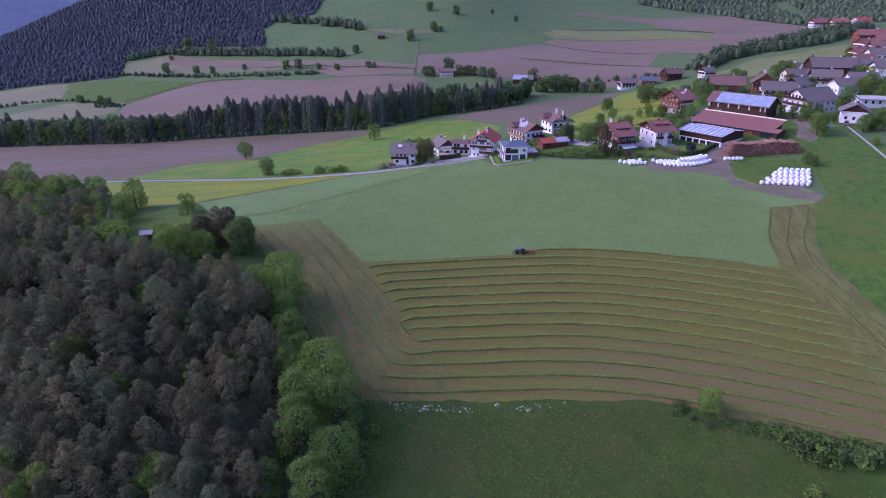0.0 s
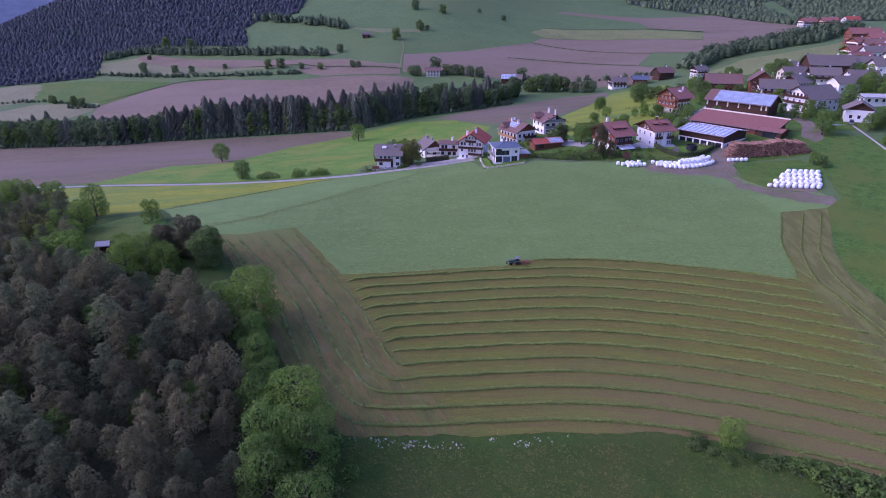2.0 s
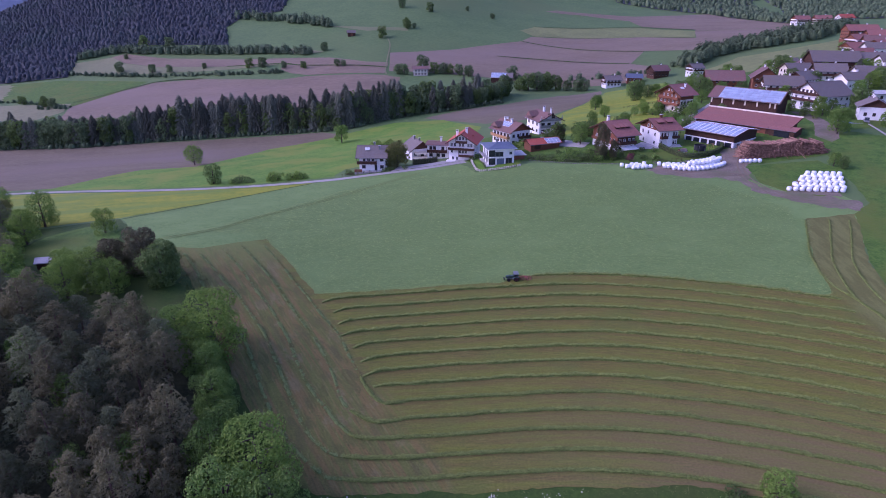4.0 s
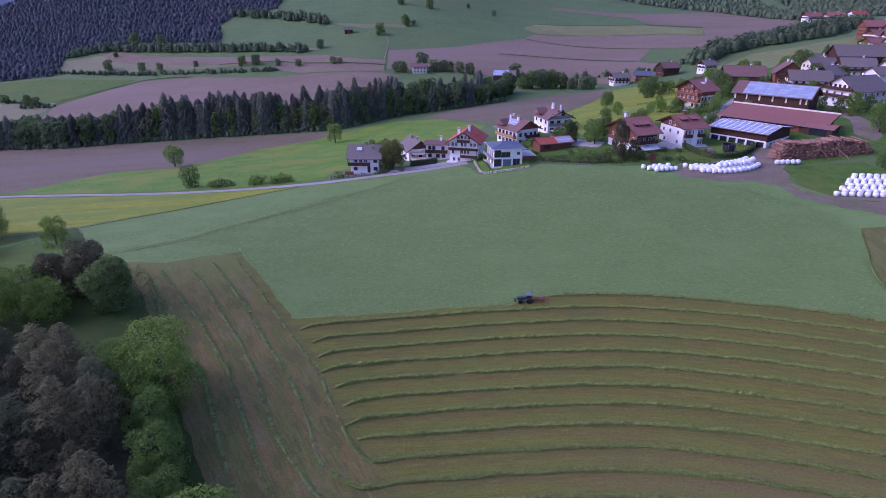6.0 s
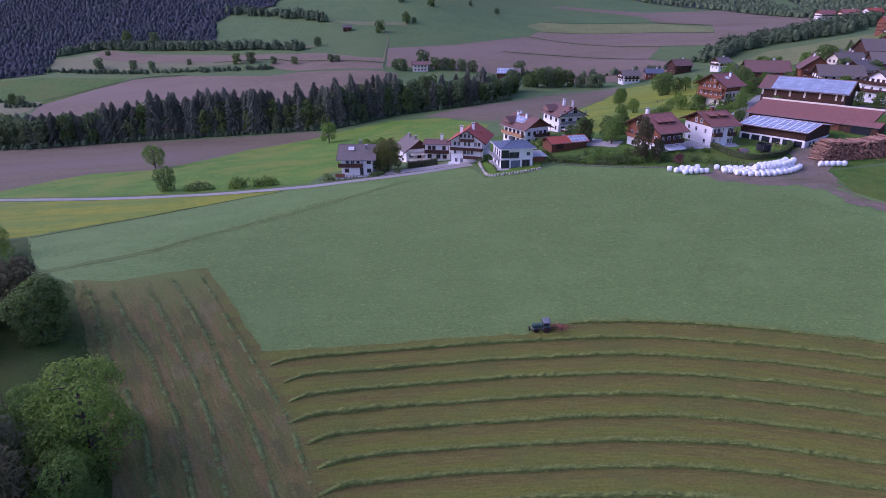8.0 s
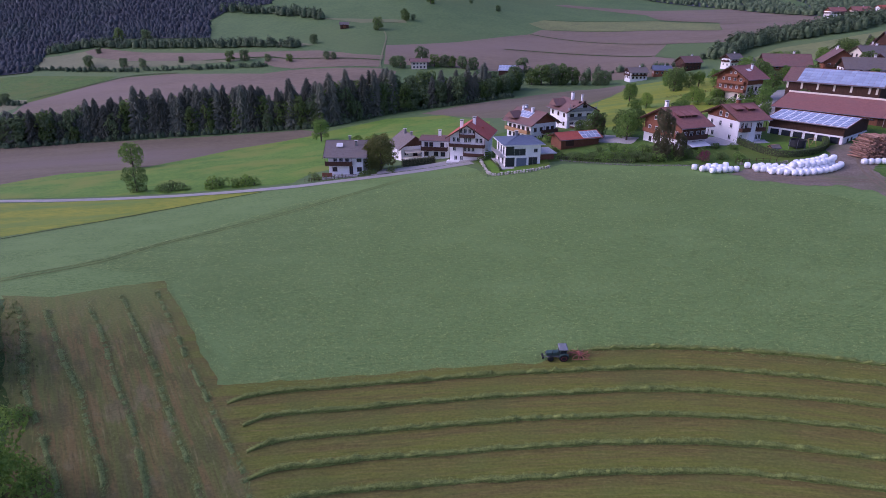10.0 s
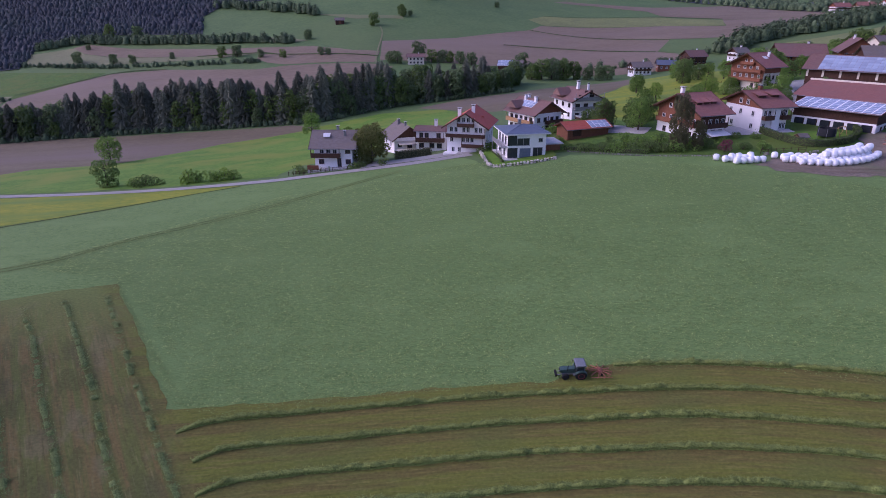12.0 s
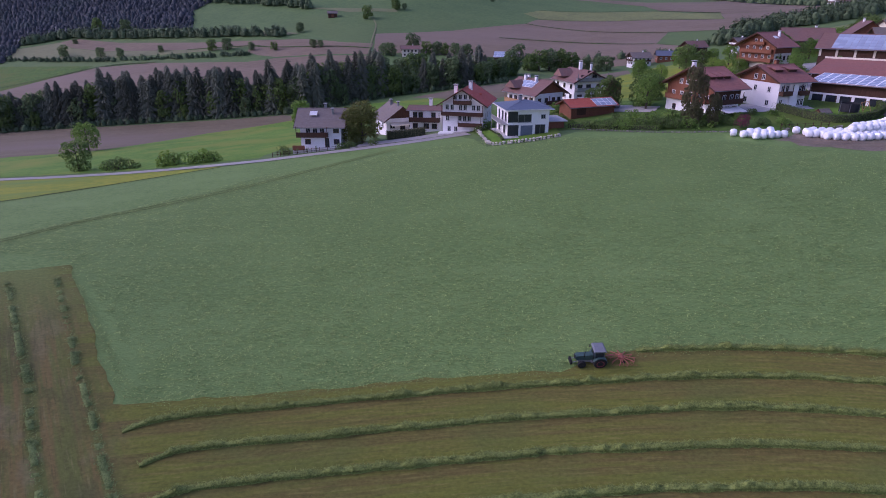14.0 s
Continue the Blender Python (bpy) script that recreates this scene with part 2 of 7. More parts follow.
TILE_GREY = tiles("grey_roof_tiles", (0.145, 0.122, 0.105), (0.21, 0.182, 0.158), (0.19, 0.155, 0.125))
TILE_RED = tiles("bright_red_roof_tiles", (0.36, 0.075, 0.045), (0.50, 0.125, 0.075), (0.42, 0.115, 0.075))
TILE_MAROON = tiles("red_brown_roof_tiles", (0.23, 0.095, 0.075), (0.335, 0.15, 0.115), (0.26, 0.125, 0.10))
TILE_BROWN = tiles("brown_roof_tiles", (0.165, 0.09, 0.075), (0.235, 0.135, 0.11), (0.185, 0.12, 0.10))
TILE_BLUE = tiles("blue_grey_roof_tiles", (0.10, 0.125, 0.17), (0.15, 0.18, 0.23), (0.13, 0.15, 0.19), 0.4)
# The cells' pale blue base colour includes the sky's reflection.
PV = surface("sky_sheen_solar_cells", (0.27, 0.33, 0.42), (0.36, 0.42, 0.51), 0.8, fine=6, bump=0.0, rough=0.25, spec=0.6, vary=0.12)
PV_FRAME = surface("aluminium_frame", (0.76, 0.76, 0.77), (0.84, 0.84, 0.85), 2.0, bump=0.0, rough=0.5)
GLASS = surface("dark_window_glass", (0.02, 0.025, 0.03), (0.035, 0.04, 0.05), 1.0, bump=0.0, rough=0.06, spec=0.6)
FRAME_WHITE = surface("white_window_frame", (0.68, 0.67, 0.65), (0.78, 0.77, 0.75), 3.0, bump=0.0, rough=0.5)
FRAME_BROWN = surface("brown_window_frame", (0.09, 0.05, 0.03), (0.14, 0.08, 0.05), 3.0, bump=0.1, rough=0.6)
METAL_GREY = surface("grey_metal", (0.22, 0.22, 0.23), (0.32, 0.32, 0.33), 3.0, bump=0.1, rough=0.45, metal=0.4)
CONCRETE = surface("pale_concrete", (0.42, 0.41, 0.40), (0.55, 0.53, 0.51), 0.8, bump=0.2, distance=0.02)
WRAP = surface("white_silage_wrap", (0.84, 0.85, 0.86), (0.91, 0.915, 0.92), 2.5, bump=0.25, distance=0.05, rough=0.35, spec=0.5, vary=0.05)
DARK_ROCK = surface("grey_field_stone", (0.15, 0.14, 0.125), (0.27, 0.25, 0.22), 1.5, bump=0.6, distance=0.08, vary=0.3)
ROCK = surface("pale_boulder", (0.4, 0.37, 0.3), (0.64, 0.6, 0.52), 1.5, bump=0.6, distance=0.08, vary=0.15)
BARK = surface("grey_brown_bark", (0.07, 0.05, 0.04), (0.13, 0.10, 0.08), 4.0, bump=0.6, distance=0.04, stretch=(1, 1, 0.3))
BARK_RED = surface("pine_bark", (0.11, 0.07, 0.055), (0.19, 0.12, 0.09), 4.0, bump=0.6, distance=0.04, stretch=(1, 1, 0.3))
LOG_BARK = surface("cut_log", (0.20, 0.105, 0.07), (0.36, 0.215, 0.15), 2.0, bump=0.5, distance=0.03, vary=0.3)
LOG_REST = surface("stacked_log", (0.18, 0.10, 0.07), (0.34, 0.2, 0.14), 2.0, bump=0.5, distance=0.03, island=0.3)


def leaf_material(name, dark, light, vary=0.14):
    m = surface(name, dark, light, 0.5, fine=6, bump=0.0, rough=0.7, spec=0.2, vary=vary)
    nodes, links = m.node_tree.nodes, m.node_tree.links
    shader, out = nodes["Principled BSDF"], nodes["Material Output"]
    through_light = nodes.new("ShaderNodeBsdfTranslucent")
    links.new(shader.inputs["Base Color"].links[0].from_socket, through_light.inputs["Color"])
    mix = nodes.new("ShaderNodeMixShader")
    mix.inputs[0].default_value = 0.5
    links.new(shader.outputs[0], mix.inputs[1])
    links.new(through_light.outputs[0], mix.inputs[2])
    links.new(mix.outputs[0], out.inputs["Surface"])
    return m


LEAF = leaf_material("broad_leaves", (0.120, 0.216, 0.046), (0.240, 0.372, 0.079))
LEAF_LIGHT = leaf_material("young_leaves", (0.125, 0.23, 0.037), (0.275, 0.4, 0.073))
LEAF_DARK = leaf_material("shaded_leaves", (0.102, 0.168, 0.048), (0.198, 0.288, 0.079))
LEAF_FAR = leaf_material("belt_leaves", (0.117, 0.176, 0.078), (0.195, 0.277, 0.114))
LEAF_BROWN = leaf_material("bronze_leaves", (0.10, 0.10, 0.052), (0.175, 0.17, 0.08))
LEAF_OLIVE = leaf_material("olive_leaves", (0.10, 0.12, 0.03), (0.19, 0.20, 0.06))
LEAF_RED = leaf_material("pink_red_leaves", (0.22, 0.06, 0.09), (0.36, 0.12, 0.15))
NEEDLE = leaf_material("spruce_needles", (0.156, 0.175, 0.120), (0.204, 0.223, 0.150), 0.36)
PINE_NEEDLE = leaf_material("pine_needles", (0.188, 0.186, 0.09), (0.228, 0.222, 0.107), 0.26)
PINE_GREEN = leaf_material("green_pine_needles", (0.16, 0.187, 0.09), (0.21, 0.24, 0.115), 0.24)
GRASS_WILTED = surface("wilted_raked_grass", (0.11, 0.155, 0.04), (0.225, 0.29, 0.083), 1.6, fine=4, bump=0.6, distance=0.1, world_space=True, island=0.25)
GRASS_SWATH = surface("raked_grass", (0.112, 0.147, 0.030), (0.245, 0.297, 0.068), 1.6, fine=4, bump=0.6, distance=0.1, world_space=True, island=0.18)


# ---- mesh building ----
class Geo:
    """Collects vertices and faces for one mesh."""

    def __init__(self):
        self.v, self.f, self.n = [], [], 0

    def add(self, verts, faces):
        self.v.append(np.asarray(verts, float).reshape(-1, 3))
        self.f += [tuple(i + self.n for i in face) for face in faces]
        self.n += len(self.v[-1])
        return self

    def box(self, x0, x1, y0, y1, z0, z1):
        verts = [(x, y, z) for z in (z0, z1) for x, y in ((x0, y0), (x1, y0), (x1, y1), (x0, y1))]
        return self.add(verts, [(3, 2, 1, 0), (4, 5, 6, 7), (0, 1, 5, 4), (1, 2, 6, 5), (2, 3, 7, 6), (3, 0, 4, 7)])

    def slab(self, corners, thick):
        """A plate under four corners, given anticlockwise from above."""
        a = np.array(corners, float)
        nrm = np.cross(a[1] - a[0], a[3] - a[0])
        b = a - nrm / np.linalg.norm(nrm) * thick
        return self.add(np.vstack([a, b]), [(0, 1, 2, 3), (7, 6, 5, 4), (0, 4, 5, 1), (1, 5, 6, 2), (2, 6, 7, 3), (3, 7, 4, 0)])

    def prism(self, outline, y0, y1):
        """An outline in x and z, drawn out along y."""
        n = len(outline)
        verts = [(x, y0, z) for x, z in outline] + [(x, y1, z) for x, z in outline]
        faces = [tuple(range(n)), tuple(range(2 * n - 1, n - 1, -1))]
        faces += [(i, i + n, (i + 1) % n + n, (i + 1) % n) for i in range(n)]
        return self.add(verts, faces)

    def tube(self, a, b, r0, r1=None, sides=8):
        a, b = Vector(a), Vector(b)
        r1 = r0 if r1 is None else r1
        way = (b - a).normalized()
        u = way.orthogonal().normalized()
        w = way.cross(u)
        ring = [(math.cos(k * math.tau / sides), math.sin(k * math.tau / sides)) for k in range(sides)]
        verts = [tuple(a + (u * c + w * s) * r0) for c, s in ring] + [tuple(b + (u * c + w * s) * r1) for c, s in ring]
        faces = [(k, (k + 1) % sides, (k + 1) % sides + sides, k + sides) for k in range(sides)]
        return self.add(verts, faces + [tuple(range(sides - 1, -1, -1)), tuple(range(sides, 2 * sides))])

    def mesh(self, name, material, smooth=False):
        me = bpy.data.meshes.new(name)
        me.from_pydata(np.vstack(self.v).tolist(), [], self.f)
        me.materials.append(material)
        if smooth:
            me.shade_smooth()
        return me


def part(name, geo, material, parent, label="", smooth=False):
    ob = new(name, geo.mesh(name, material, smooth) if isinstance(geo, Geo) else geo)
    ob.parent = parent
    if label:
        tagged(ob, label)
    return ob


def structure(name, geo, material, label, category, smooth=False):
    return tagged(new(name, geo.mesh(name, material, smooth)), label, category, kind="structure")


# ---- ground ----
def steps(*spans):
    out = []
    for a, b, d in spans:
        out += list(np.arange(a, b, d))
    return np.array(out + [spans[-1][1]], float)


def grid_sheet(name, xs, ys, zfun, material, label, category):
    gx, gy = np.meshgrid(xs, ys)
    z = zfun(gx.ravel(), gy.ravel())
    nx, ny = len(xs), len(ys)
    idx = np.arange(nx * ny).reshape(ny, nx)
    faces = np.stack([idx[:-1, :-1], idx[:-1, 1:], idx[1:, 1:], idx[1:, :-1]], -1).reshape(-1, 4)
    me = bpy.data.meshes.new(name)
    me.from_pydata(np.stack([gx.ravel(), gy.ravel(), z], 1).tolist(), [], faces.tolist())
    me.materials.append(material)
    me.shade_smooth()
    return tagged(new(name, me), label, category, kind="structure")


ground = grid_sheet("ground", steps((-3600, -1200, 200), (-1200, -400, 40), (-400, -160, 12), (-160, 240, 5), (240, 500, 13), (500, 1300, 40), (1300, 3700, 240)),
                    steps((-600, -100, 50), (-100, 300, 5), (300, 800, 12), (800, 1500, 35), (1500, 4500, 300)),
                    heights, FAR_GREEN, "rolling green grassland of an alpine valley", "ground")


def far_ridge(x, y):
    s = np.clip((y - 1500) / 1900, 0, 1)
    return heights(np.clip(x, -1100, 1300), np.minimum(y, 1500)) * (1 - s) - 160 + 900 * s**1.2 + 110 * np.sin(x / 310.0 + 1) * s + 60 * np.sin(x / 130.0 + y / 210.0) * s


grid_sheet("backdrop", np.linspace(-4200, 4200, 70), np.linspace(1450, 4300, 40), far_ridge, HAZED_MOUNTAIN,
           "wooded mountainside across the valley, blue haze in its colour", "mountain")


def inside(px, py, outline):
    hit = np.zeros(len(px), bool)
    for (x0, y0), (x1, y1) in zip(outline, outline[1:] + outline[:1]):
        cross = (y0 > py) != (y1 > py)
        hit ^= cross & (px < (x1 - x0) * (py - y0) / ((y1 - y0) or 1e-9) + x0)
    return hit


def patch(name, outline, material, label, category, lift=0.06, step=5.0, ragged=0.12):
    """A field laid on the ground, with a slightly uneven edge."""
    from mathutils.geometry import delaunay_2d_cdt
    rng = random.Random(len(outline) + int(abs(outline[0][0])))
    edge = []
    for (x0, y0), (x1, y1) in zip(outline, outline[1:] + outline[:1]):
        d = math.hypot(x1 - x0, y1 - y0)
        n = max(1, int(d / min(step * 0.5, 0.7 + 0.002 * max(abs(x0), y0) ** 1.15)))
        nx, ny = -(y1 - y0) / (d or 1), (x1 - x0) / (d or 1)
        drift = 0.0
        for k in range(n):
            drift = 0.8 * drift + rng.gauss(0, ragged)
            o = drift + rng.uniform(-ragged, ragged)
            edge.append((x0 + (x1 - x0) * k / n + nx * o, y0 + (y1 - y0) * k / n + ny * o))
    xs, ys = zip(*edge)
    gx, gy = np.meshgrid(np.arange(min(xs), max(xs), step), np.arange(min(ys), max(ys), step))
    gx, gy = gx.ravel(), gy.ravel()
    keep = inside(gx, gy, edge)
    pts = [Vector(p) for p in edge] + [Vector(p) for p in zip(gx[keep], gy[keep])]
    n = len(edge)
    verts, _, faces, *_ = delaunay_2d_cdt(pts, [(i, (i + 1) % n) for i in range(n)], [list(range(n))], 1, 0.01)
    px, py = np.array([v[0] for v in verts]), np.array([v[1] for v in verts])
    me = bpy.data.meshes.new(name)
    me.from_pydata(np.stack([px, py, heights(px, py) + lift], 1).tolist(), [], [tuple(f) for f in faces])
    me.materials.append(material)
    me.shade_smooth()
    if me.polygons and me.polygons[0].normal.z < 0:
        me.flip_normals()
    return tagged(new(name, me), label, category, kind="structure")


def ribbon(name, line, width, material, label, category, lift=0.12, step=3.0):
    """A road or path laid along a line on the ground."""
    pts = smooth_line(line, step)
    left, right = [], []
    for k, (x, y) in enumerate(pts):
        (xa, ya), (xb, yb) = pts[max(k - 1, 0)], pts[min(k + 1, len(pts) - 1)]
        d = math.hypot(xb - xa, yb - ya)
        nx, ny = -(yb - ya) / d * width / 2, (xb - xa) / d * width / 2
        left.append((x + nx, y + ny)), right.append((x - nx, y - ny))
    flat = np.array(left + right)
    z = heights(flat[:, 0], flat[:, 1]) + lift
    n = len(pts)
    me = bpy.data.meshes.new(name)
    me.from_pydata(np.column_stack([flat, z]).tolist(), [], [(n + k, n + k + 1, k + 1, k) for k in range(n - 1)])
    me.materials.append(material)
    return tagged(new(name, me), label, category, kind="structure")


def smooth_line(line, step):
    """Points about a step apart on a rounded line through the given ones."""
    out = []
    p = [line[0]] + list(line) + [line[-1]]
    for k in range(1, len(p) - 2):
        a, b, c, d = (np.array(q, float) for q in p[k - 1:k + 3])
        n = max(1, int(np.linalg.norm(c - b) / step))
        for t in (j / n for j in range(n)):
            out.append(tuple(0.5 * (2 * b + (c - a) * t + (2 * a - 5 * b + 4 * c - d) * t * t + (3 * b - a - 3 * c + d) * t**3)))
    return out + [tuple(map(float, line[-1]))]


def row_y(k, x):
    """Northing of the k-th windrow of the mown field at an easting."""
    crest, gap = row_shape(x)
    return float(crest - gap * k)


def row_shape(x):
    """Northing of the first windrow at an easting, and the gap between two rows."""
    d = np.asarray(x, float) - 24
    e = np.maximum(d, 0)
    return 116.1 - 0.006 * d - np.where(d < 0, 0.0018 * d * d, 0.0048 * d * d / (1 + 0.004 * e)), 4.05 + 0.0032 * e


TRACTOR_X = 16.5
north = [(x, row_y(1, x) + 1.9) for x in (-26, -12, 2, TRACTOR_X - 2)] + [(x, row_y(0, x) + 0.2) for x in (TRACTOR_X, 30, 44, 57, 70, 83)]
mown = patch("mown_field", [(-70, 128), (-61.5, 127.5), (-52.3, 132.5), (-46.9, 134.6), (-37.5, 121), (-29.5, 109.3)] + north
             + [(85, 104), (86.5, 112), (88, 118), (96.5, 137), (103, 137.6), (110.5, 138.5), (99.5, 114.4), (97, 102.8), (98.5, 91), (100, 79), (106, 58), (116, 36), (100, 39), (80.5, 46.5), (70, 51.6),
                (64, 53.8), (55, 55.2), (49, 58.2), (40, 60), (22, 60.4), (0, 60), (-20, 59), (-27, 63), (-33.5, 73), (-40, 82), (-46, 92), (-53.5, 104.5), (-61, 115)], CUT,
             "mown olive-green field with raked rows and a reddish worn headland", "field", lift=0.1)
rows_uv = mown.data.uv_layers.new(name="rows")
for loop in mown.data.loops:
    p = mown.data.vertices[loop.vertex_index].co
    crest, gap = row_shape(p.x)
    rows_uv.data[loop.index].uv = (p.x, float((crest - p.y) / gap))
patch("tedded_field", [(-98, 156.5), (-75, 171.5), (-59, 183.5), (-46, 190), (-34, 190.5), (-18, 192.5), (-6, 194.5), (6, 197), (9, 192), (11, 184), (20, 184), (30, 190), (46, 184.8), (59, 182.2),
                       (68, 179), (80, 173), (92, 168), (101, 155), (114, 150), (116, 142), (112, 131), (100, 120), (92, 104), (83.3, 99)]
      + [(x, y - 2.5) for x, y in north[::-1]] + [(-29.5, 107), (-37, 119), (-46, 132), (-52, 130), (-61, 126), (-70, 126.5), (-80, 134)], HAY_MEADOW,
      "blue-green meadow strewn with cut grass", "field", lift=0.04)
patch("right_meadow", [(110.6, 138.5), (99.6, 114.4), (97.1, 102.8), (98.6, 91), (100.1, 79), (106.1, 58), (116.1, 36), (200, 20), (300, 40), (300, 140), (215, 165), (168, 180), (158, 200), (150, 208), (138, 200),
                       (128, 182), (124, 172), (122, 160), (118, 145)], LUSH, "lush green meadow beside the farm", "field")
patch("farm_grass", [(98, 176), (122, 178), (124, 170), (120, 158), (112, 150), (103, 151), (96, 162)], LUSH, "grass patch with white bales before the log pile", "field", lift=0.08)
patch("rough_pasture", [(-20, 61), (0, 62), (22, 63), (44, 61), (56, 57.5), (66, 55), (82, 50), (100, 44), (122, 38), (122, -40), (-120, -60), (-120, 10), (-40, 40)],
      ROUGH_GRASS, "dark rough pasture below the mown field", "field", lift=0.03)
patch("knoll_grass", [(-125, 128), (-118, 150), (-97, 156), (-80, 133.5), (-70, 126.5), (-54, 111.5), (-45, 98.5), (-60, 92), (-90, 100)], ROUGH_GRASS, "grassy knoll between the trees", "field", lift=0.03)
patch("glade_grass", [(-112, 130), (-110, 141), (-103, 149), (-90, 143), (-86, 133), (-93, 124), (-97, 120), (-103, 119)], LUSH, "green grassy glade beside the hut", "field", lift=0.12)
patch("wood_margin", [(-18, 60), (-25, 66), (-30, 76), (-37, 87), (-45, 102), (-54, 115), (-66, 104), (-56, 90), (-40, 68), (-28, 52), (-16, 40)], ROUGH_GRASS, "dark grass margin along the wood", "field", lift=0.05)
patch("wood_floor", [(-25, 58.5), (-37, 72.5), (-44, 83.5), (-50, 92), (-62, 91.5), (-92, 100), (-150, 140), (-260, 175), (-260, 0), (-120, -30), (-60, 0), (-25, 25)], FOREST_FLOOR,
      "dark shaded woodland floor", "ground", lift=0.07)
patch("buttercup_field", [(-175, 213), (-150, 208), (-107, 198.5), (-68, 193.5), (-46, 190.5), (-59, 184), (-75, 172), (-98, 157), (-120, 152), (-160, 175)], BUTTERCUP,
      "yellow-green buttercup strip along the road", "field")
patch("spring_field", [(-40, 198), (-68, 200), (-107, 205), (-165, 219), (-159, 226), (-150, 250), (-142, 262), (-117, 262), (-97, 315), (-60, 345), (-30, 362), (0, 350), (14, 318), (20, 300), (12, 250), (-8, 235), (-20, 225),
                       (-38, 212)], SPRING, "bright green sloping meadow behind the road", "field")
patch("village_slope", [(44, 250), (52, 228), (64, 228), (86, 240), (108, 262), (125, 300), (150, 380), (165, 450), (120, 440), (83, 345), (60, 305)], BUTTERCUP,
      "bright green slope behind the farmhouses", "field")
patch("ploughed_field", [(-340, 360), (-205, 356), (-75, 358), (-58, 343), (-96, 316), (-116, 261), (-142, 261), (-150, 249), (-160, 222), (-230, 226), (-400, 260)], SOIL, "bare mauve-brown ploughed field", "field", lift=0.08)
patch("ploughed_field", [(-12, 366), (15, 386), (42, 394), (84, 440), (120, 452), (112, 420), (82, 345), (58, 309), (41, 304), (23, 311), (10, 335)], SOIL, "bare brown field behind the houses", "field", lift=0.09)
patch("ploughed_field", [(-294, 440), (-321, 515), (-272, 567), (-225, 563), (-144, 535), (-122, 539), (-52, 528), (-37, 520), (-37, 489), (-60, 430), (-150, 400), (-260, 410)], SOIL_PALE,
      "pale brown ploughed field beyond the conifers", "field", lift=0.15, step=9)
patch("green_field", [(-435, 606), (-384, 607), (-280, 573), (-315, 500), (-403, 540)], LUSH, "small green field below the wooded hill", "field", lift=0.2, step=9)
patch("stubble_field", [(-520, 590), (-463, 610), (-427, 604), (-398, 534), (-470, 520)], TAN, "dry tan field corner", "field", lift=0.2, step=9)
patch("stubble_field", [(-430, 480), (-389, 522), (-321, 512), (-312, 484), (-326, 440)], TAN, "dry tan field strip", "field", lift=0.25, step=9)
patch("ploughed_field", [(-367, 681), (-356, 689), (-320, 668), (-294, 654), (-200, 619), (-110, 595), (-72, 571), (-51, 568), (-51, 553), (-130, 577), (-156, 590), (-213, 600), (-297, 627), (-341, 653)], SOIL_PALE,
      "narrow brown field on a terrace", "field", lift=0.25, step=9)
patch("stubble_field", [(-386, 629), (-403, 671), (-366, 680), (-341, 652), (-297, 626), (-213, 599), (-156, 589), (-191, 587), (-235, 592), (-308, 606)], TAN, "pale dry grass terrace", "field", lift=0.22, step=9)
patch("ploughed_field", [(-156, 588), (-130, 575), (-51, 551), (-52, 532), (-123, 543), (-140, 554), (-152, 569)], SOIL_PALE, "small brown field below a terrace", "field", lift=0.2, step=9)
patch("stubble_field", [(-349, 704), (-239, 667), (-168, 645), (-141, 634), (-119, 617), (-138, 617), (-240, 655), (-342, 689)], TAN, "pale strip behind a far hedge", "field", lift=0.25, step=9)
patch("stubble_field", [(-132, 714), (-85, 697), (-40, 690), (-38, 680), (-84, 682)], TAN, "pale strip above the hay hut", "field", lift=0.25, step=9)
patch("ploughed_field", [(-48, 540), (-52, 601), (13, 623), (84, 671), (99, 695), (219, 682), (268, 658), (285, 709), (385, 691), (330, 627), (292, 605), (259, 577), (197, 603), (169, 549), (188, 518), (151, 472), (106, 480), (66, 505), (-15, 540)],
      SOIL_PALE, "wide pale brown field across the valley", "field", lift=0.2, step=10)
patch("ploughed_field", [(140, 872), (159, 892), (260, 862), (377, 902), (404, 731), (385, 692), (286, 710), (289, 717), (240, 760), (240, 812), (189, 858)], SOIL_PALE, "high brown field on the far slope", "field",
      lift=0.25, step=12)
patch("crop_field", [(89, 724), (109, 749), (231, 751), (285, 708), (268, 661), (219, 683), (102, 697)], CROP, "yellow-green crop strip on the far slope", "field", lift=0.3, step=10)
for line in ([(84, 671), (134, 634), (196, 600)], [(53, 602), (98, 589), (168, 550)], [(109, 750), (231, 752), (289, 717)], [(-213, 600), (-156, 590), (-130, 576), (-51, 552)], [(-321, 515), (-272, 567), (-225, 564)]):
    ribbon("field_margin", line, 2.2, ROUGH_GRASS, "dark grassy margin between far fields", "track", lift=0.45)
patch("green_field", [(196, 598), (236, 572), (204, 515), (190, 518), (171, 548)], FAR_GREEN, "small green triangle of grass", "field", lift=0.3, step=9)
patch("green_field", [(200, 480), (221, 492), (252, 522), (287, 526), (330, 540), (430, 585), (420, 545), (345, 500), (315, 478), (279, 482), (250, 444), (215, 440)], CROP, "pale green slope behind the village", "field", lift=0.25, step=9)
patch("village_ground", [(9, 200), (12, 188), (30, 193.5), (46, 187), (59, 184), (70, 181.5), (96, 176), (130, 183), (150, 210), (190, 215), (260, 260), (330, 400), (250, 470), (180, 440), (126, 300), (108, 262),
                         (86, 240), (64, 228), (52, 228), (44, 250), (34, 262), (16, 250), (2, 222)], LUSH, "green grass between village houses", "ground", lift=0.05)
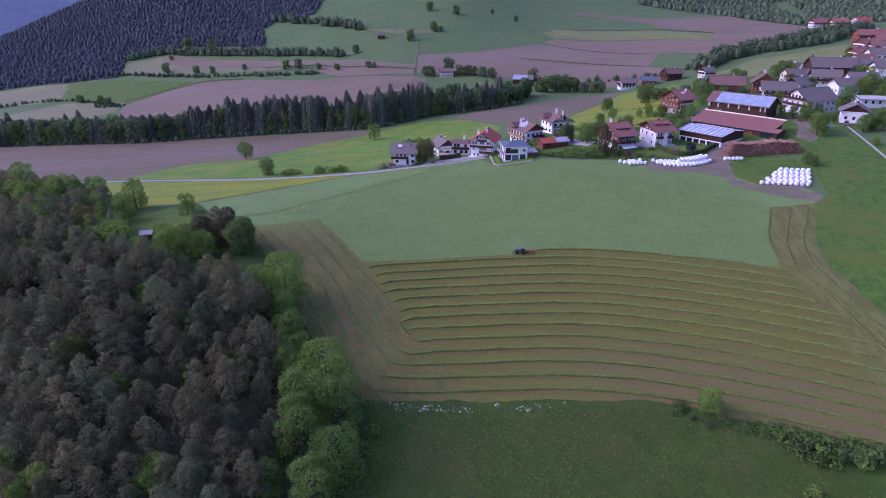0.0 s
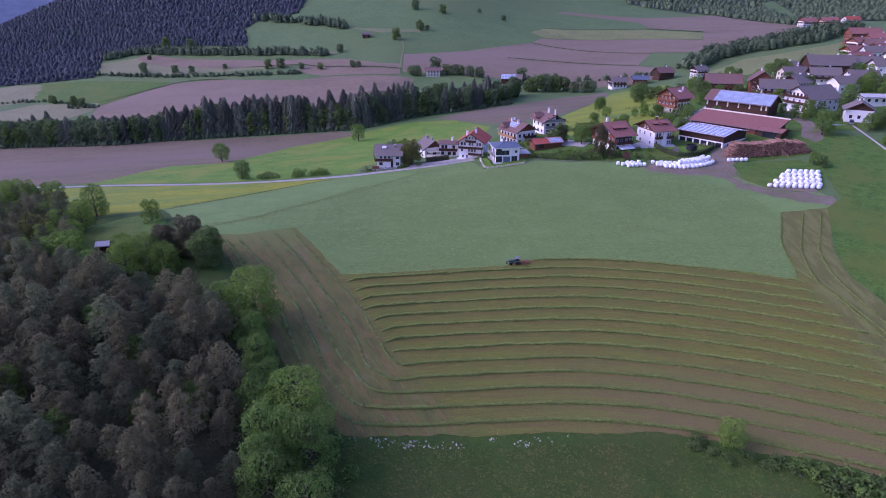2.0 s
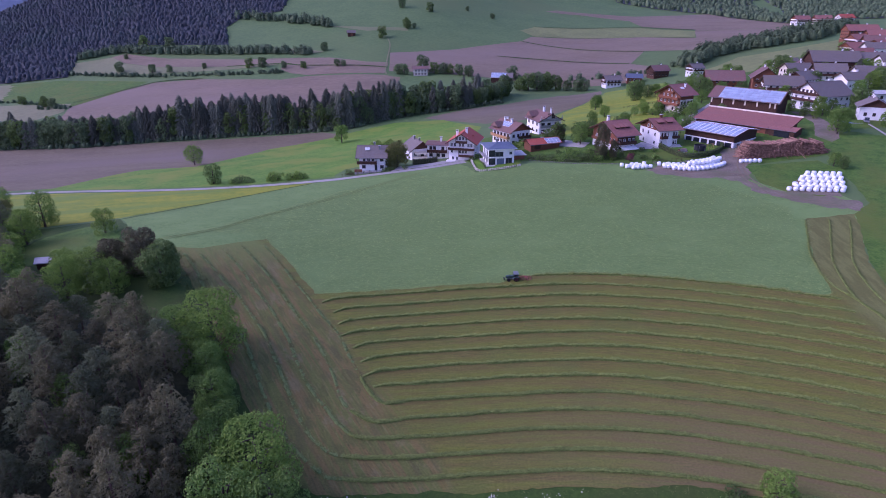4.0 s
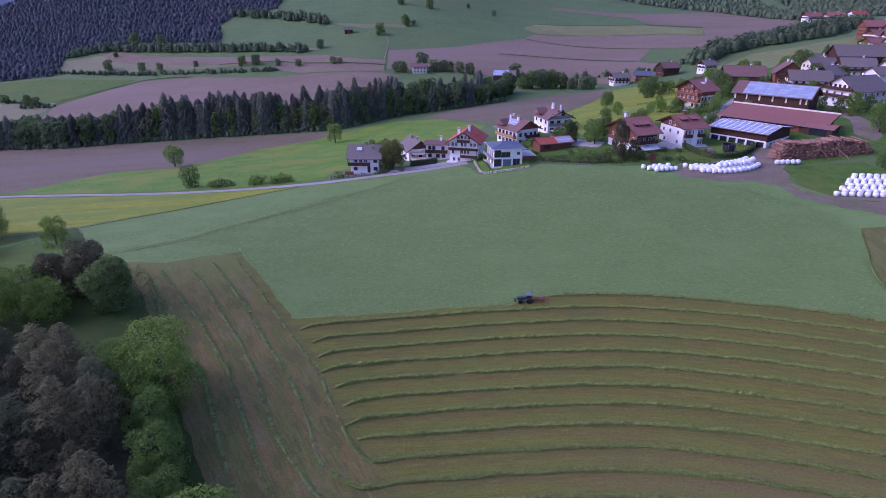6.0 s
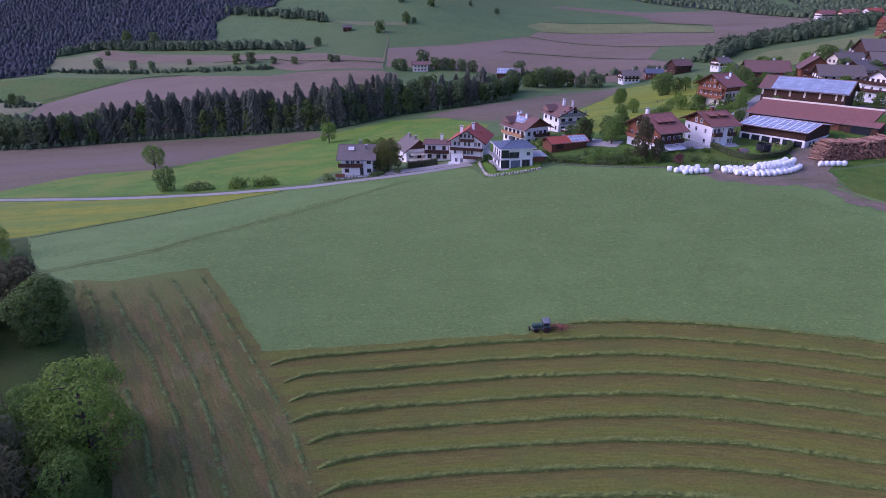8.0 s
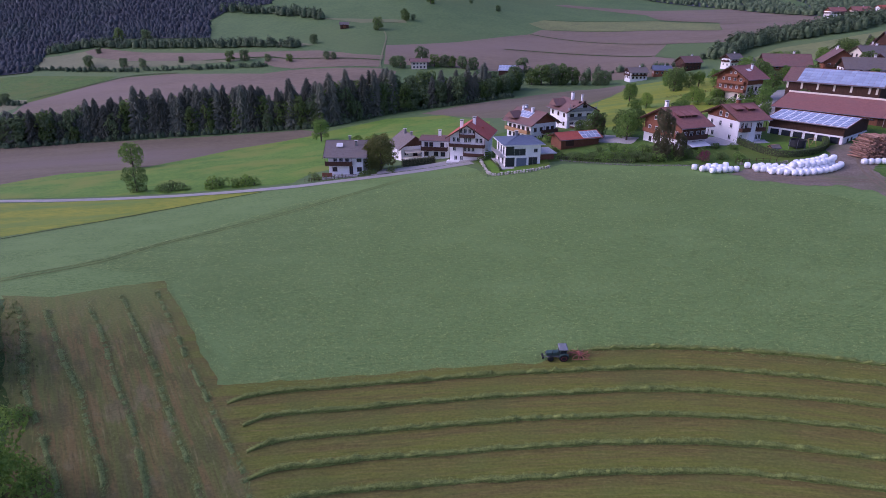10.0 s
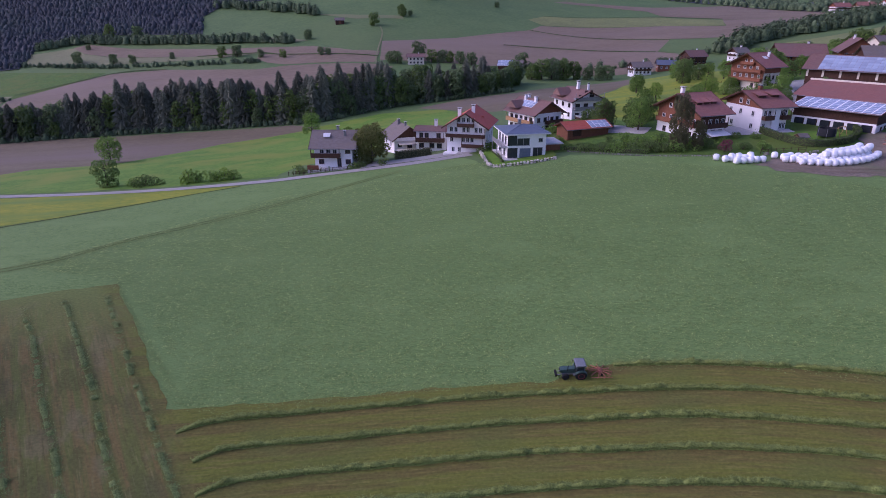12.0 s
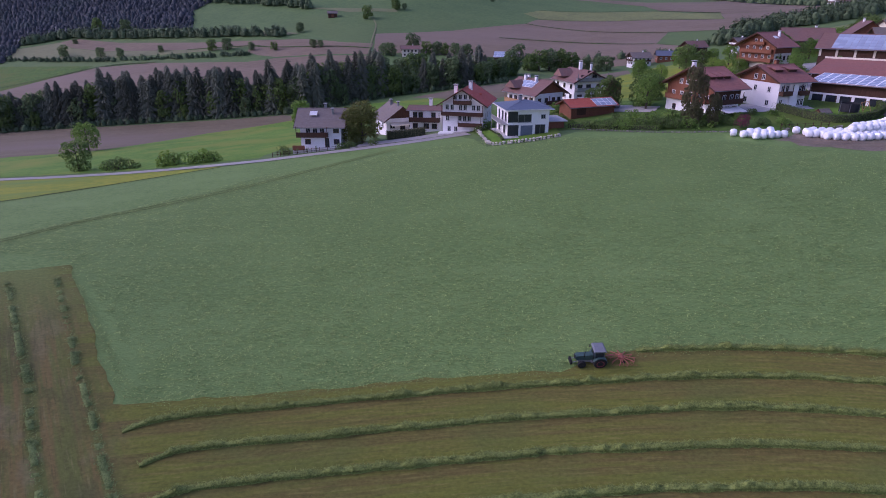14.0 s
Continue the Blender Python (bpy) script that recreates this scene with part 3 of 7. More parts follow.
patch("yard", [(63, 176.5), (68, 172.5), (76, 168.5), (85, 167.5), (90, 164), (93, 154), (98, 147.5), (106, 142.5), (113, 140), (116, 146), (111, 149), (101, 152.5), (97, 158), (95.5, 166), (97.5, 175), (103, 184), (110, 190), (104, 197),
               (97, 194), (93, 184), (84, 176), (74, 178)], DIRT, "trodden brown farmyard dirt and wheel track", "yard", lift=0.1, step=3, ragged=0.45)
patch("bale_stand", [(99.5, 152), (113, 149), (119, 164), (112, 167), (105, 160)], DIRT, "bare dirt under the bale stack", "yard", lift=0.13, step=3, ragged=0.3)
for o in (-0.9, 0.9):
    ribbon("wheel_rut", [(104 + o, 190), (97 + o, 178), (94 + o, 166 + o), (95.5 + o, 156 + o), (101, 149.5 + o), (109, 145 + o)], 0.5, SOIL_PALE, "pale wheel rut in the yard dirt", "track", lift=0.16)
    ribbon("wheel_rut", [(95 + o, 168), (90, 169.5 + o), (82, 170.5 + o), (74, 172 + o), (68, 175 + o)], 0.5, SOIL_PALE, "pale wheel rut in the yard dirt", "track", lift=0.16)
patch("farm_road", [(137, 196), (142, 200), (149, 212), (154, 240), (148, 245), (145, 222), (136, 205)], DIRT, "brown-grey farm road behind the barn", "road", lift=0.1, step=3)
ribbon("road", [(-420, 262), (-300, 236), (-186, 217), (-150, 211.5), (-107, 201), (-68, 195.5), (-42, 192.5), (-32, 192.8), (-17, 194.5), (-5, 196.5), (8, 200)], 3.5, ASPHALT,
       "narrow pale asphalt lane", "road")
for o in (-0.75, 0.75):
    ribbon("wheel_track", [(-80, 131 + o), (-70, 136.5 + o), (-61, 142 + o), (-53, 152 + o), (-35, 167.5 + o), (-22, 178.5 + o), (-8, 189.5 + o)], 0.6, TRACK, "faint darker wheel track in the meadow", "track", lift=0.09)
ribbon("wheel_track", [(-96, 155.5), (-75, 171), (-59, 183.3), (-46, 189.5)], 0.8, ROUGH_GRASS, "dark grassy field margin", "track", lift=0.09)
ribbon("footpath", [(163, 217), (158, 195), (153, 172)], 0.9, GRAVEL, "pale gravel footpath through the meadow", "path")
ribbon("farm_track", [(-50, 530), (-52, 546), (-53, 578), (-54, 626), (-58, 650)], 1.3, TAN, "pale farm track on the far slope", "track", lift=0.4)


# ---- buildings ----
WINDOW_MESHES = {}


def window_meshes(w, h, frame_mat):
    key = (w, h, frame_mat.name)
    if key not in WINDOW_MESHES:
        b = 0.1
        geo = Geo().box(-w / 2, -w / 2 + b, -0.07, 0, 0, h).box(w / 2 - b, w / 2, -0.07, 0, 0, h).box(-w / 2 + b, w / 2 - b, -0.07, 0, 0, b)
        geo.box(-w / 2 + b, w / 2 - b, -0.07, 0, h - b, h).box(-0.03, 0.03, -0.06, 0, b, h - b)
        glass = Geo().box(-w / 2 + b, w / 2 - b, -0.03, 0.0, b, h - b)
        WINDOW_MESHES[key] = (geo.mesh("window", frame_mat), glass.mesh("pane", GLASS), Geo().box(-w / 2 - 0.08, w / 2 + 0.08, -0.16, 0, -0.07, -0.005).mesh("sill", CONCRETE),
                              Geo().box(-w / 2 - 0.5, -w / 2 - 0.03, -0.05, 0, 0, h).mesh("shutter", WOOD_DARK), Geo().box(w / 2 + 0.03, w / 2 + 0.5, -0.05, 0, 0, h).mesh("shutter", WOOD_DARK))
    return WINDOW_MESHES[key]


def side_pose(side, L, W):
    """Stands at the middle of a wall's foot, x along the wall, -y outwards."""
    return {"front": pose(0, -W / 2, 0), "back": pose(0, W / 2, 0, 0, 0, 180), "left": pose(-L / 2, 0, 0, 0, 0, -90), "right": pose(L / 2, 0, 0, 0, 0, 90)}[side]


def add_window(house, side, u, z, L, W, w=1.1, h=1.25, frame_mat=None, shutters=False, out=0.004):
    frame_me, pane_me, sill_me, sh1, sh2 = window_meshes(w, h, frame_mat or FRAME_WHITE)
    win = new("window", frame_me)
    win.parent = house
    win.matrix_basis = side_pose(side, L, W) @ pose(u, -out, z)
    for name, me in (("pane", pane_me), ("sill", sill_me)) + ((("shutter", sh1), ("shutter", sh2)) if shutters else ()):
        new(name, me).parent = win
    return win


def add_balcony(house, side, u0, u1, z, L, W, depth=1.3, material=None, rail=1.0):
    """Floor, boarded railing with a top rail, end posts."""
    m = side_pose(side, L, W)
    wood = material or WOOD_DARK
    bal = part("balcony", Geo().box(u0, u1, -depth, -0.003, z - 0.16, z), wood, house)
    bal.matrix_basis = m
    panel = Geo().add([(u0, -0.01, z + 0.06), (u0, -depth, z + 0.06), (u1, -depth, z + 0.06), (u1, -0.01, z + 0.06), (u0, -0.01, z + rail - 0.1), (u0, -depth, z + rail - 0.1), (u1, -depth, z + rail - 0.1),
                       (u1, -0.01, z + rail - 0.1)] + [(u0 + 0.04, -0.01, z + 0.06), (u0 + 0.04, -depth + 0.04, z + 0.06), (u1 - 0.04, -depth + 0.04, z + 0.06), (u1 - 0.04, -0.01, z + 0.06),
                                                       (u0 + 0.04, -0.01, z + rail - 0.1), (u0 + 0.04, -depth + 0.04, z + rail - 0.1), (u1 - 0.04, -depth + 0.04, z + rail - 0.1), (u1 - 0.04, -0.01, z + rail - 0.1)],
                      [f for i in range(3) for f in ((i, i + 1, i + 5, i + 4), (i + 9, i + 8, i + 12, i + 13), (i + 4, i + 5, i + 13, i + 12), (i + 1, i, i + 8, i + 9))])
    part("railing", panel, wood, bal)
    part("handrail", Geo().box(u0 - 0.05, u1 + 0.05, -depth - 0.04, -depth + 0.08, z + rail - 0.09, z + rail), wood, bal)
    for u in (u0 + 0.06, u1 - 0.06):
        part("post", Geo().box(u - 0.06, u + 0.06, -depth + 0.041, -depth + 0.16, z + 0.001, z + 2.3), wood, bal)
    return bal


def add_chimney(house, x, y, z0, z1, size=0.7, material=None):
    ch = part("chimney", Geo().box(x - size / 2, x + size / 2, y - size / 2, y + size / 2, z0, z1), material or PLASTER, house, "white plastered chimney")
    s = size / 2
    part("chimney_neck", Geo().box(x - s * 0.75, x + s * 0.75, y - s * 0.75, y + s * 0.75, z1 + 0.002, z1 + 0.2), GLASS, ch)
    part("chimney_cap", Geo().box(x - s - 0.15, x + s + 0.15, y - s - 0.15, y + s + 0.15, z1 + 0.202, z1 + 0.3), CONCRETE, ch)


PANEL_MESHES = {}


def add_panels(house, side, u0, u1, s0, s1, cols, rows, roof, frames=True, strip=0.045):
    """Solar panels laid on a roof slope: u along the ridge, s down the slope from the ridge as a share."""
    L, W, eave, rise, over = roof
    run = W / 2 + over
    sign = -1 if side == "front" else 1
    length = math.hypot(run, rise * run / (W / 2))
    tilt = math.atan2(rise, W / 2)
    w, h = (u1 - u0) / cols, (s1 - s0) * length / rows
    key = (round(w, 2), round(h, 2), strip)
    if key not in PANEL_MESHES:
        PANEL_MESHES[key] = (Geo().box(0.03, w - 0.03, -h + 0.03, -0.03, 0.03, 0.075).mesh("solar_panel", PV),
                             Geo().box(0, w, -h, -h + 0.045, 0.0, 0.09).box(0, w, -0.045, 0, 0, 0.09).box(0, strip, -h + 0.045, -0.045, 0, 0.09).box(w - strip, w, -h + 0.045, -0.045, 0, 0.09).mesh("panel_frame", PV_FRAME))
    ridge = pose(0, 0, eave + rise + 0.16)
    for i in range(cols):
        for j in range(rows):
            ob = new("solar_panel", PANEL_MESHES[key][0])
            ob.parent = house
            base = ridge @ (pose(0, 0, 0, math.degrees(tilt)) if sign < 0 else pose(0, 0, 0, math.degrees(tilt), 0, 0))
            if sign < 0:
                ob.matrix_basis = base @ pose(u0 + i * w, -(s0 * length + j * h), 0.02)
            else:
                ob.matrix_basis = ridge @ pose(0, 0, 0, 0, 0, 180) @ pose(0, 0, 0, math.degrees(tilt)) @ pose(u0 + i * w, -(s0 * length + j * h), 0.02)
            if frames:
                new("panel_frame", PANEL_MESHES[key][1]).parent = ob


def house(name, label, category, x, y, yaw, L, W, eave, rise, walls, roof, over=1.0, gable_over=1.0, timber=None, timber_z=None, timber_sides=("left", "right"), trim=None, group="",
          z=None, skirt=2.5, wood_band=None):
    """Walls with gables, two roof slopes on a ridge along x, ridge cap, barge boards, gutters, timber gables."""
    corners = [Matrix.Rotation(radians(yaw), 3, "Z") @ Vector((sx * L / 2, sy * W / 2, 0)) for sx in (-1, 1) for sy in (-1, 1)]
    base = max(ground_z(x + c.x, y + c.y) for c in corners[::2]) if z is None else z
    ob = tagged(new(name), label, category, group)
    ob.matrix_basis = pose(x, y, base, 0, 0, yaw)
    trim = trim or WOOD_DARK
    outline = [(-W / 2, -skirt), (W / 2, -skirt), (W / 2, eave), (0, eave + rise), (-W / 2, eave)]
    verts = [(-L / 2, a, b) for a, b in outline] + [(L / 2, a, b) for a, b in outline]
    faces = [(4, 3, 2, 1, 0), (5, 6, 7, 8, 9)] + [(i, (i + 1) % 5, (i + 1) % 5 + 5, i + 5) for i in (0, 1, 4)]
    part("wall", Geo().add(verts, faces), walls, ob)
    slope = rise / (W / 2)
    lo, run = eave - slope * over, W / 2 + over
    X = L / 2 + gable_over
    t = 0.2
    for sgn in (-1, 1):
        quad = [(-X, sgn * run, lo + t), (X, sgn * run, lo + t), (X, 0, eave + rise + t), (-X, 0, eave + rise + t)]
        part("roof", Geo().slab(quad if sgn < 0 else [quad[1], quad[0], quad[3], quad[2]], t), roof, ob)
        for end in (-1, 1):
            a, b = (end * (X + 0.012), sgn * (run + 0.03), lo + t + 0.03), (end * (X + 0.012), 0, eave + rise + t + 0.03)
            d = 0.05 * end
            verts = [a, b, (b[0], b[1], b[2] - 0.34), (a[0], a[1], a[2] - 0.34)]
            verts += [(p[0] + d, p[1], p[2]) for p in verts]
            part("bargeboard", Geo().add(verts, [(0, 1, 2, 3), (7, 6, 5, 4), (0, 4, 5, 1), (1, 5, 6, 2), (2, 6, 7, 3), (3, 7, 4, 0)]), trim, ob)
        part("gutter", Geo().tube((-X, sgn * (run + 0.07), lo + 0.06), (X, sgn * (run + 0.07), lo + 0.06), 0.075, sides=6), METAL_GREY, ob)
    part("ridge_cap", Geo().prism([(-0.22, eave + rise + t - 0.06), (0.22, eave + rise + t - 0.06), (0, eave + rise + t + 0.1)], -X, X), roof, ob).matrix_basis = pose(0, 0, 0, 0, 0, 90)
    if timber:
        for side in timber_sides:
            z0 = eave if timber_z is None else timber_z
            if side in ("left", "right"):
                half = W / 2 - 0.02
                shape = [(-half, z0), (half, z0), (half, eave - 0.05), (0, eave + rise - 0.05), (-half, eave - 0.05)] if z0 < eave - 0.06 else \
                    [(-half * (eave + rise - z0) / rise, z0), (half * (eave + rise - z0) / rise, z0), (0, eave + rise - 0.05)]
                panel = Geo().prism(shape, -0.07, -0.002)
            else:
                panel = Geo().box(-L / 2, L / 2, -0.07, -0.002, z0, eave - 0.05)
            part("timber_cladding", panel, timber, ob).matrix_basis = side_pose(side, L, W)
    return ob


def window_row(ob, side, L, W, z, us, w=1.1, h=1.25, frame_mat=None, shutters=False, out=0.004):
    for u in us:
        add_window(ob, side, u, z, L, W, w, h, frame_mat, shutters, out)


def spread(n, half):
    return [(-half + 2 * half * (k + 0.5) / n) for k in range(n)]


# grey-roofed house at the lane
h = house("house", "white two-storey house with grey tiled roof and wooden balcony", "house", -25.8, 204.2, -1, 9.2, 9.0, 5.3, 2.8, PLASTER, TILE_GREY, over=1.1, gable_over=1.2)
window_row(h, "front", 9.6, 9.0, 3.4, [-2.8, -1.2, 0.4], 1.1, 1.4)
window_row(h, "front", 9.6, 9.0, 3.4, [3.6], 1.3, 1.2, FRAME_BROWN)
window_row(h, "front", 9.6, 9.0, 0.8, [-3.0, 3.6], 1.3, 1.2, FRAME_BROWN)
add_window(h, "front", 1.4, 0.1, 9.6, 9.0, 1.0, 2.2, FRAME_BROWN)
window_row(h, "right", 9.6, 9.0, 3.4, [-2, 1.5], 1.1, 1.2)
add_balcony(h, "front", -5.3, 1.8, 2.75, 9.6, 9.0, 1.4, WOOD_DARK)
part("roof_window", Geo().slab([(-2.6, -2.7, 7.15), (-0.9, -2.7, 7.15), (-0.9, -1.7, 7.9), (-2.6, -1.7, 7.9)], 0.12), FRAME_WHITE, h, "white skylight set in the roof")
add_chimney(h, 0.6, 0.5, 7.0, 9.1, 0.6, METAL_GREY)
add_chimney(h, 2.6, -1.6, 6.5, 8.3, 0.5, METAL_GREY)
part("terrace", Geo().box(-6.2, 3.2, -6.4, -4.504, -2.0, 0.0), CONCRETE, h, "pale concrete terrace")
part("terrace_fence", Geo().box(-6.2, -3.4, -6.45, -6.402, -0.2, 0.9), WOOD_RED, h)

# small house with dark gable
h = house("house", "small white house with black timber gable and grey roof", "house", -10.2, 223.8, 112, 9.5, 8.4, 3.4, 2.9, PLASTER, TILE_GREY, over=1.0, gable_over=1.2, timber=WOOD_DARK, timber_z=3.5)
part("awning", Geo().slab([(-3.4, -2.4, 2.0), (3.4, -2.4, 2.0), (3.4, -0.05, 2.5), (-3.4, -0.05, 2.5)], 0.06), PLASTER_WARM, h, "cream awning over the terrace").matrix_basis = side_pose("left", 9.5, 8.4)
window_row(h, "left", 9.5, 8.4, 0.9, [-2.6, 2.6], 1.4, 1.3)
window_row(h, "left", 9.5, 8.4, 0.2, [0.2], 1.4, 2.1, FRAME_BROWN)
window_row(h, "front", 9.5, 8.4, 0.9, [-2.4, 1.8], 1.2, 1.2)
window_row(h, "back", 9.5, 8.4, 0.9, [-2.4, 1.8], 1.2, 1.2)
add_chimney(h, 2.0, 0.6, 5.2, 7.2, 0.6, METAL_GREY)
add_chimney(h, -2.8, 0.2, 5.2, 7.2, 0.5, METAL_GREY)
part("awning", Geo().slab([(-5.8, -3.9, 0.6), (-5.8, 3.9, 0.6), (-7.8, 3.9, 0.2), (-7.8, -3.9, 0.2)][::-1], 0.1), PLASTER_WARM, h, "pale flat awning over the terrace")
part("terrace", Geo().box(-8.0, -4.752, -4.0, 4.0, -2.2, -0.1), CONCRETE, h)

# tall chalet with red roof
h = house("house", "tall white guesthouse with bright red roof and brown balconies", "house", 8.2, 209.6, 76, 12.0, 9.6, 7.0, 3.0, PLASTER, TILE_RED, over=1.2, gable_over=1.2, z=10.4)
for zz, us in ((0.3, [-3.2, -1.6]), (2.85, [-3.6, -0.6, 0.5, 1.6]), (5.3, [-3.7, -2.5, -0.5, 0.6, 2.6, 3.7])):
    window_row(h, "left", 12.0, 9.6, zz, us, 0.9, 1.3)
window_row(h, "left", 12.0, 9.6, 7.75, [-1.8, -0.6, 0.6, 1.8], 0.85, 1.2)
window_row(h, "front", 12.0, 9.6, 3.2, [-3, 0.5, 3.5], 0.9, 1.2)
window_row(h, "front", 12.0, 9.6, 5.4, [-3, 0.5, 3.5], 0.9, 1.1)
add_balcony(h, "left", -4.9, 4.9, 4.3, 12.0, 9.6, 1.2, WOOD_DARK, 0.75)
add_balcony(h, "left", -0.9, 4.6, 1.85, 12.0, 9.6, 1.2, WOOD_DARK, 0.75)
add_balcony(h, "left", -2.1, 2.1, 6.85, 12.0, 9.6, 1.0, WOOD_DARK, 0.75)
add_chimney(h, -3.4, 2.2, 8.0, 10.6, 0.8)
add_chimney(h, -1.4, -0.9, 9.0, 11.2, 0.8)
part("dormer", Geo().box(-0.4, 0.4, -3.4, -2.6, 7.7, 8.6), TILE_RED, h)
part("entrance_porch", Geo().box(-8.0, -6.003, 2.0, 5.4, -1.6, 0.3), PLASTER, h)
part("porch_terrace", Geo().box(-9.0, -6.004, -4.8, 1.9, -2.4, -0.5), STONE_WALL, h, "low stone-walled terrace")
h = house("house_annex", "low white annex with flat brown roof and long balcony", "house", -1.6, 215.8, -8, 8.0, 7.0, 5.2, 0.5, PLASTER, TILE_BROWN, over=0.7, gable_over=0.7, z=9.2)
window_row(h, "front", 8.0, 7.0, 3.4, [-2.6, -1.2, 2.0], 1.1, 1.3, FRAME_BROWN)
window_row(h, "front", 8.0, 7.0, 0.7, [-2.6, 0.2, 2.2], 1.3, 1.3, FRAME_BROWN)
add_balcony(h, "front", -4.0, 3.6, 2.6, 8.0, 7.0, 1.3, WOOD_DARK)
add_chimney(h, 0.8, 0.2, 5.4, 7.4, 0.8)

# modern house with a low hipped roof
mx, my, mz = 19.6, 195.8, ground_z(19.6, 191.0)
h = tagged(new("house"), "modern white cube house with low blue-grey hipped roof", "house")
h.matrix_basis = pose(mx, my, mz, 0, 0, 9)
part("wall", Geo().box(-4.5, 4.5, -4.8, 4.8, -2.5, 5.5), PLASTER, h)
hip = [(-5.4, -5.7, 5.5), (5.4, -5.7, 5.5), (5.4, 5.7, 5.5), (-5.4, 5.7, 5.5)]
part("roof", Geo().add([(x, y, z + 0.22) for x, y, z in hip] + [(-0.4, -0.3, 7.0), (0.4, 0.3, 7.0)], [(0, 1, 5, 4), (1, 2, 5), (2, 3, 4, 5), (3, 0, 4)]), TILE_BLUE, h)
part("eaves", Geo().box(-5.4, 5.4, -5.7, 5.7, 5.502, 5.715), FRAME_WHITE, h)
part("terrace", Geo().box(-5.8, 5.6, -6.3, 5.2, -2.4, 0.02), CONCRETE, h, "pale stone terrace slab")
window_row(h, "front", 9, 9.6, 2.9, [-0.9], 3.0, 1.7, METAL_GREY)
window_row(h, "front", 9, 9.6, 3.6, [3.2], 1.0, 0.9, METAL_GREY)
window_row(h, "front", 9, 9.6, 0.2, [2.6], 2.3, 2.2, METAL_GREY)
part("garage_door", Geo().box(-1.7, 0.9, -4.86, -4.803, 0.1, 2.25), TILE_BLUE, h, "pale blue sectional door")
part("corner_glazing", Geo().box(-4.56, -2.2, -4.87, -4.803, 0.1, 2.4), GLASS, h, "dark corner glazing")
part("corner_glazing", Geo().box(-4.56, -2.4, -4.87, -4.803, 2.95, 5.2), GLASS, h, "dark corner glazing")
window_row(h, "left", 9, 9.6, 2.9, [-2.6, 0.2, 2.8], 1.3, 1.9, METAL_GREY)
window_row(h, "left", 9, 9.6, 0.2, [-2.2, 2.0], 1.6, 2.1, METAL_GREY)
part("balcony", Geo().box(-6.0, -4.503, -4.7, 4.4, 2.45, 2.62), CONCRETE, h)
part("balcony_rail", Geo().box(-6.0, -5.96, -4.7, 4.4, 2.63, 3.5), METAL_GREY, h)
for yy in (-4.5, 0, 4.2):
    part("post", Geo().box(-5.95, -5.85, yy, yy + 0.1, 0.03, 2.44), METAL_GREY, h)
add_chimney(h, -0.5, 0.5, 6.5, 7.8, 0.7, METAL_GREY)
part("annex_wall", Geo().box(4.504, 9.2, -1.5, 4.5, -2.5, 2.3), WOOD_RED, h, "brown timber garage annex")
part("annex_roof", Geo().box(4.506, 9.8, -2.1, 5.0, 2.305, 2.55), CONCRETE, h, "pale flat annex roof")

# chalet with roof panels
h = house("house", "white and timber chalet with brown roof and solar panels", "house", 28.3, 235.5, 122, 12.0, 10.0, 5.6, 2.9, PLASTER, TILE_BROWN, over=1.2, gable_over=1.4, timber=WOOD_RED, timber_z=5.4, z=10.8)
window_row(h, "left", 12, 10, 2.9, [-3.4, -1.0, 1.6, 3.6], 1.1, 1.3, FRAME_BROWN)
window_row(h, "left", 12, 10, 0.4, [-3.4, 0, 3.0], 1.2, 1.3, FRAME_BROWN)
for zz in (0.4, 3.0):
    window_row(h, "back", 12, 10, zz, [-4.4, -2.2, 0, 2.2, 4.4], 1.3, 1.3, FRAME_BROWN)
add_balcony(h, "back", -5.6, 5.6, 2.55, 12, 10, 1.4, WOOD_HONEY)
add_balcony(h, "left", -1.0, 4.8, 2.5, 12, 10, 1.4, WOOD_DARK)
add_panels(h, "back", -3.5, 2.5, 0.15, 0.55, 4, 2, (12.0, 10.0, 5.6, 2.9, 1.2))
add_chimney(h, -1.5, 1.0, 7.0, 9.4, 0.7)
add_chimney(h, 3.5, 0.6, 7.0, 9.4, 0.7)
add_chimney(h, 4.6, -1.5, 7.0, 9.2, 0.6)
part("cross_gable", Geo().prism([(-2.4, 6.0), (2.4, 6.0), (0, 7.9)], 2.0, 6.2), TILE_BROWN, h).matrix_basis = pose(3.6, 0, 0.4)

# white house behind
h = house("house", "tall white house with brown roof and wide balconies", "house", 44.0, 249.5, 108, 12.0, 10.4, 5.6, 2.6, PLASTER, TILE_BROWN, over=1.0, gable_over=1.3, z=12.4)
for zz in (0.5, 3.3, 6.0):
    window_row(h, "left", 12, 10.4, zz, [-2.6, 1.2] if zz > 5 else [-3.4, -0.6, 2.8], 1.5, 1.3, FRAME_BROWN)
    if zz < 5:
        window_row(h, "back", 12, 10.4, zz, [-4, 0, 4], 1.2, 1.3, FRAME_BROWN)
window_row(h, "left", 12, 10.4, 7.3, [-0.8, 1.0], 1.0, 1.2, FRAME_BROWN)
add_balcony(h, "left", -5.0, 5.0, 2.8, 12, 10.4, 1.3, METAL_GREY)
add_balcony(h, "left", -5.0, 5.0, 5.6, 12, 10.4, 1.3, METAL_GREY)
add_chimney(h, -1.0, 0.8, 8.4, 10.6, 0.8)
add_chimney(h, -4.0, -1.0, 8.0, 10.2, 0.5)
part("cross_gable", Geo().prism([(-2.6, 6.5), (2.6, 6.5), (0, 8.6)], 2.0, 6.4), TILE_BROWN, h).matrix_basis = pose(2.5, 0, 0)
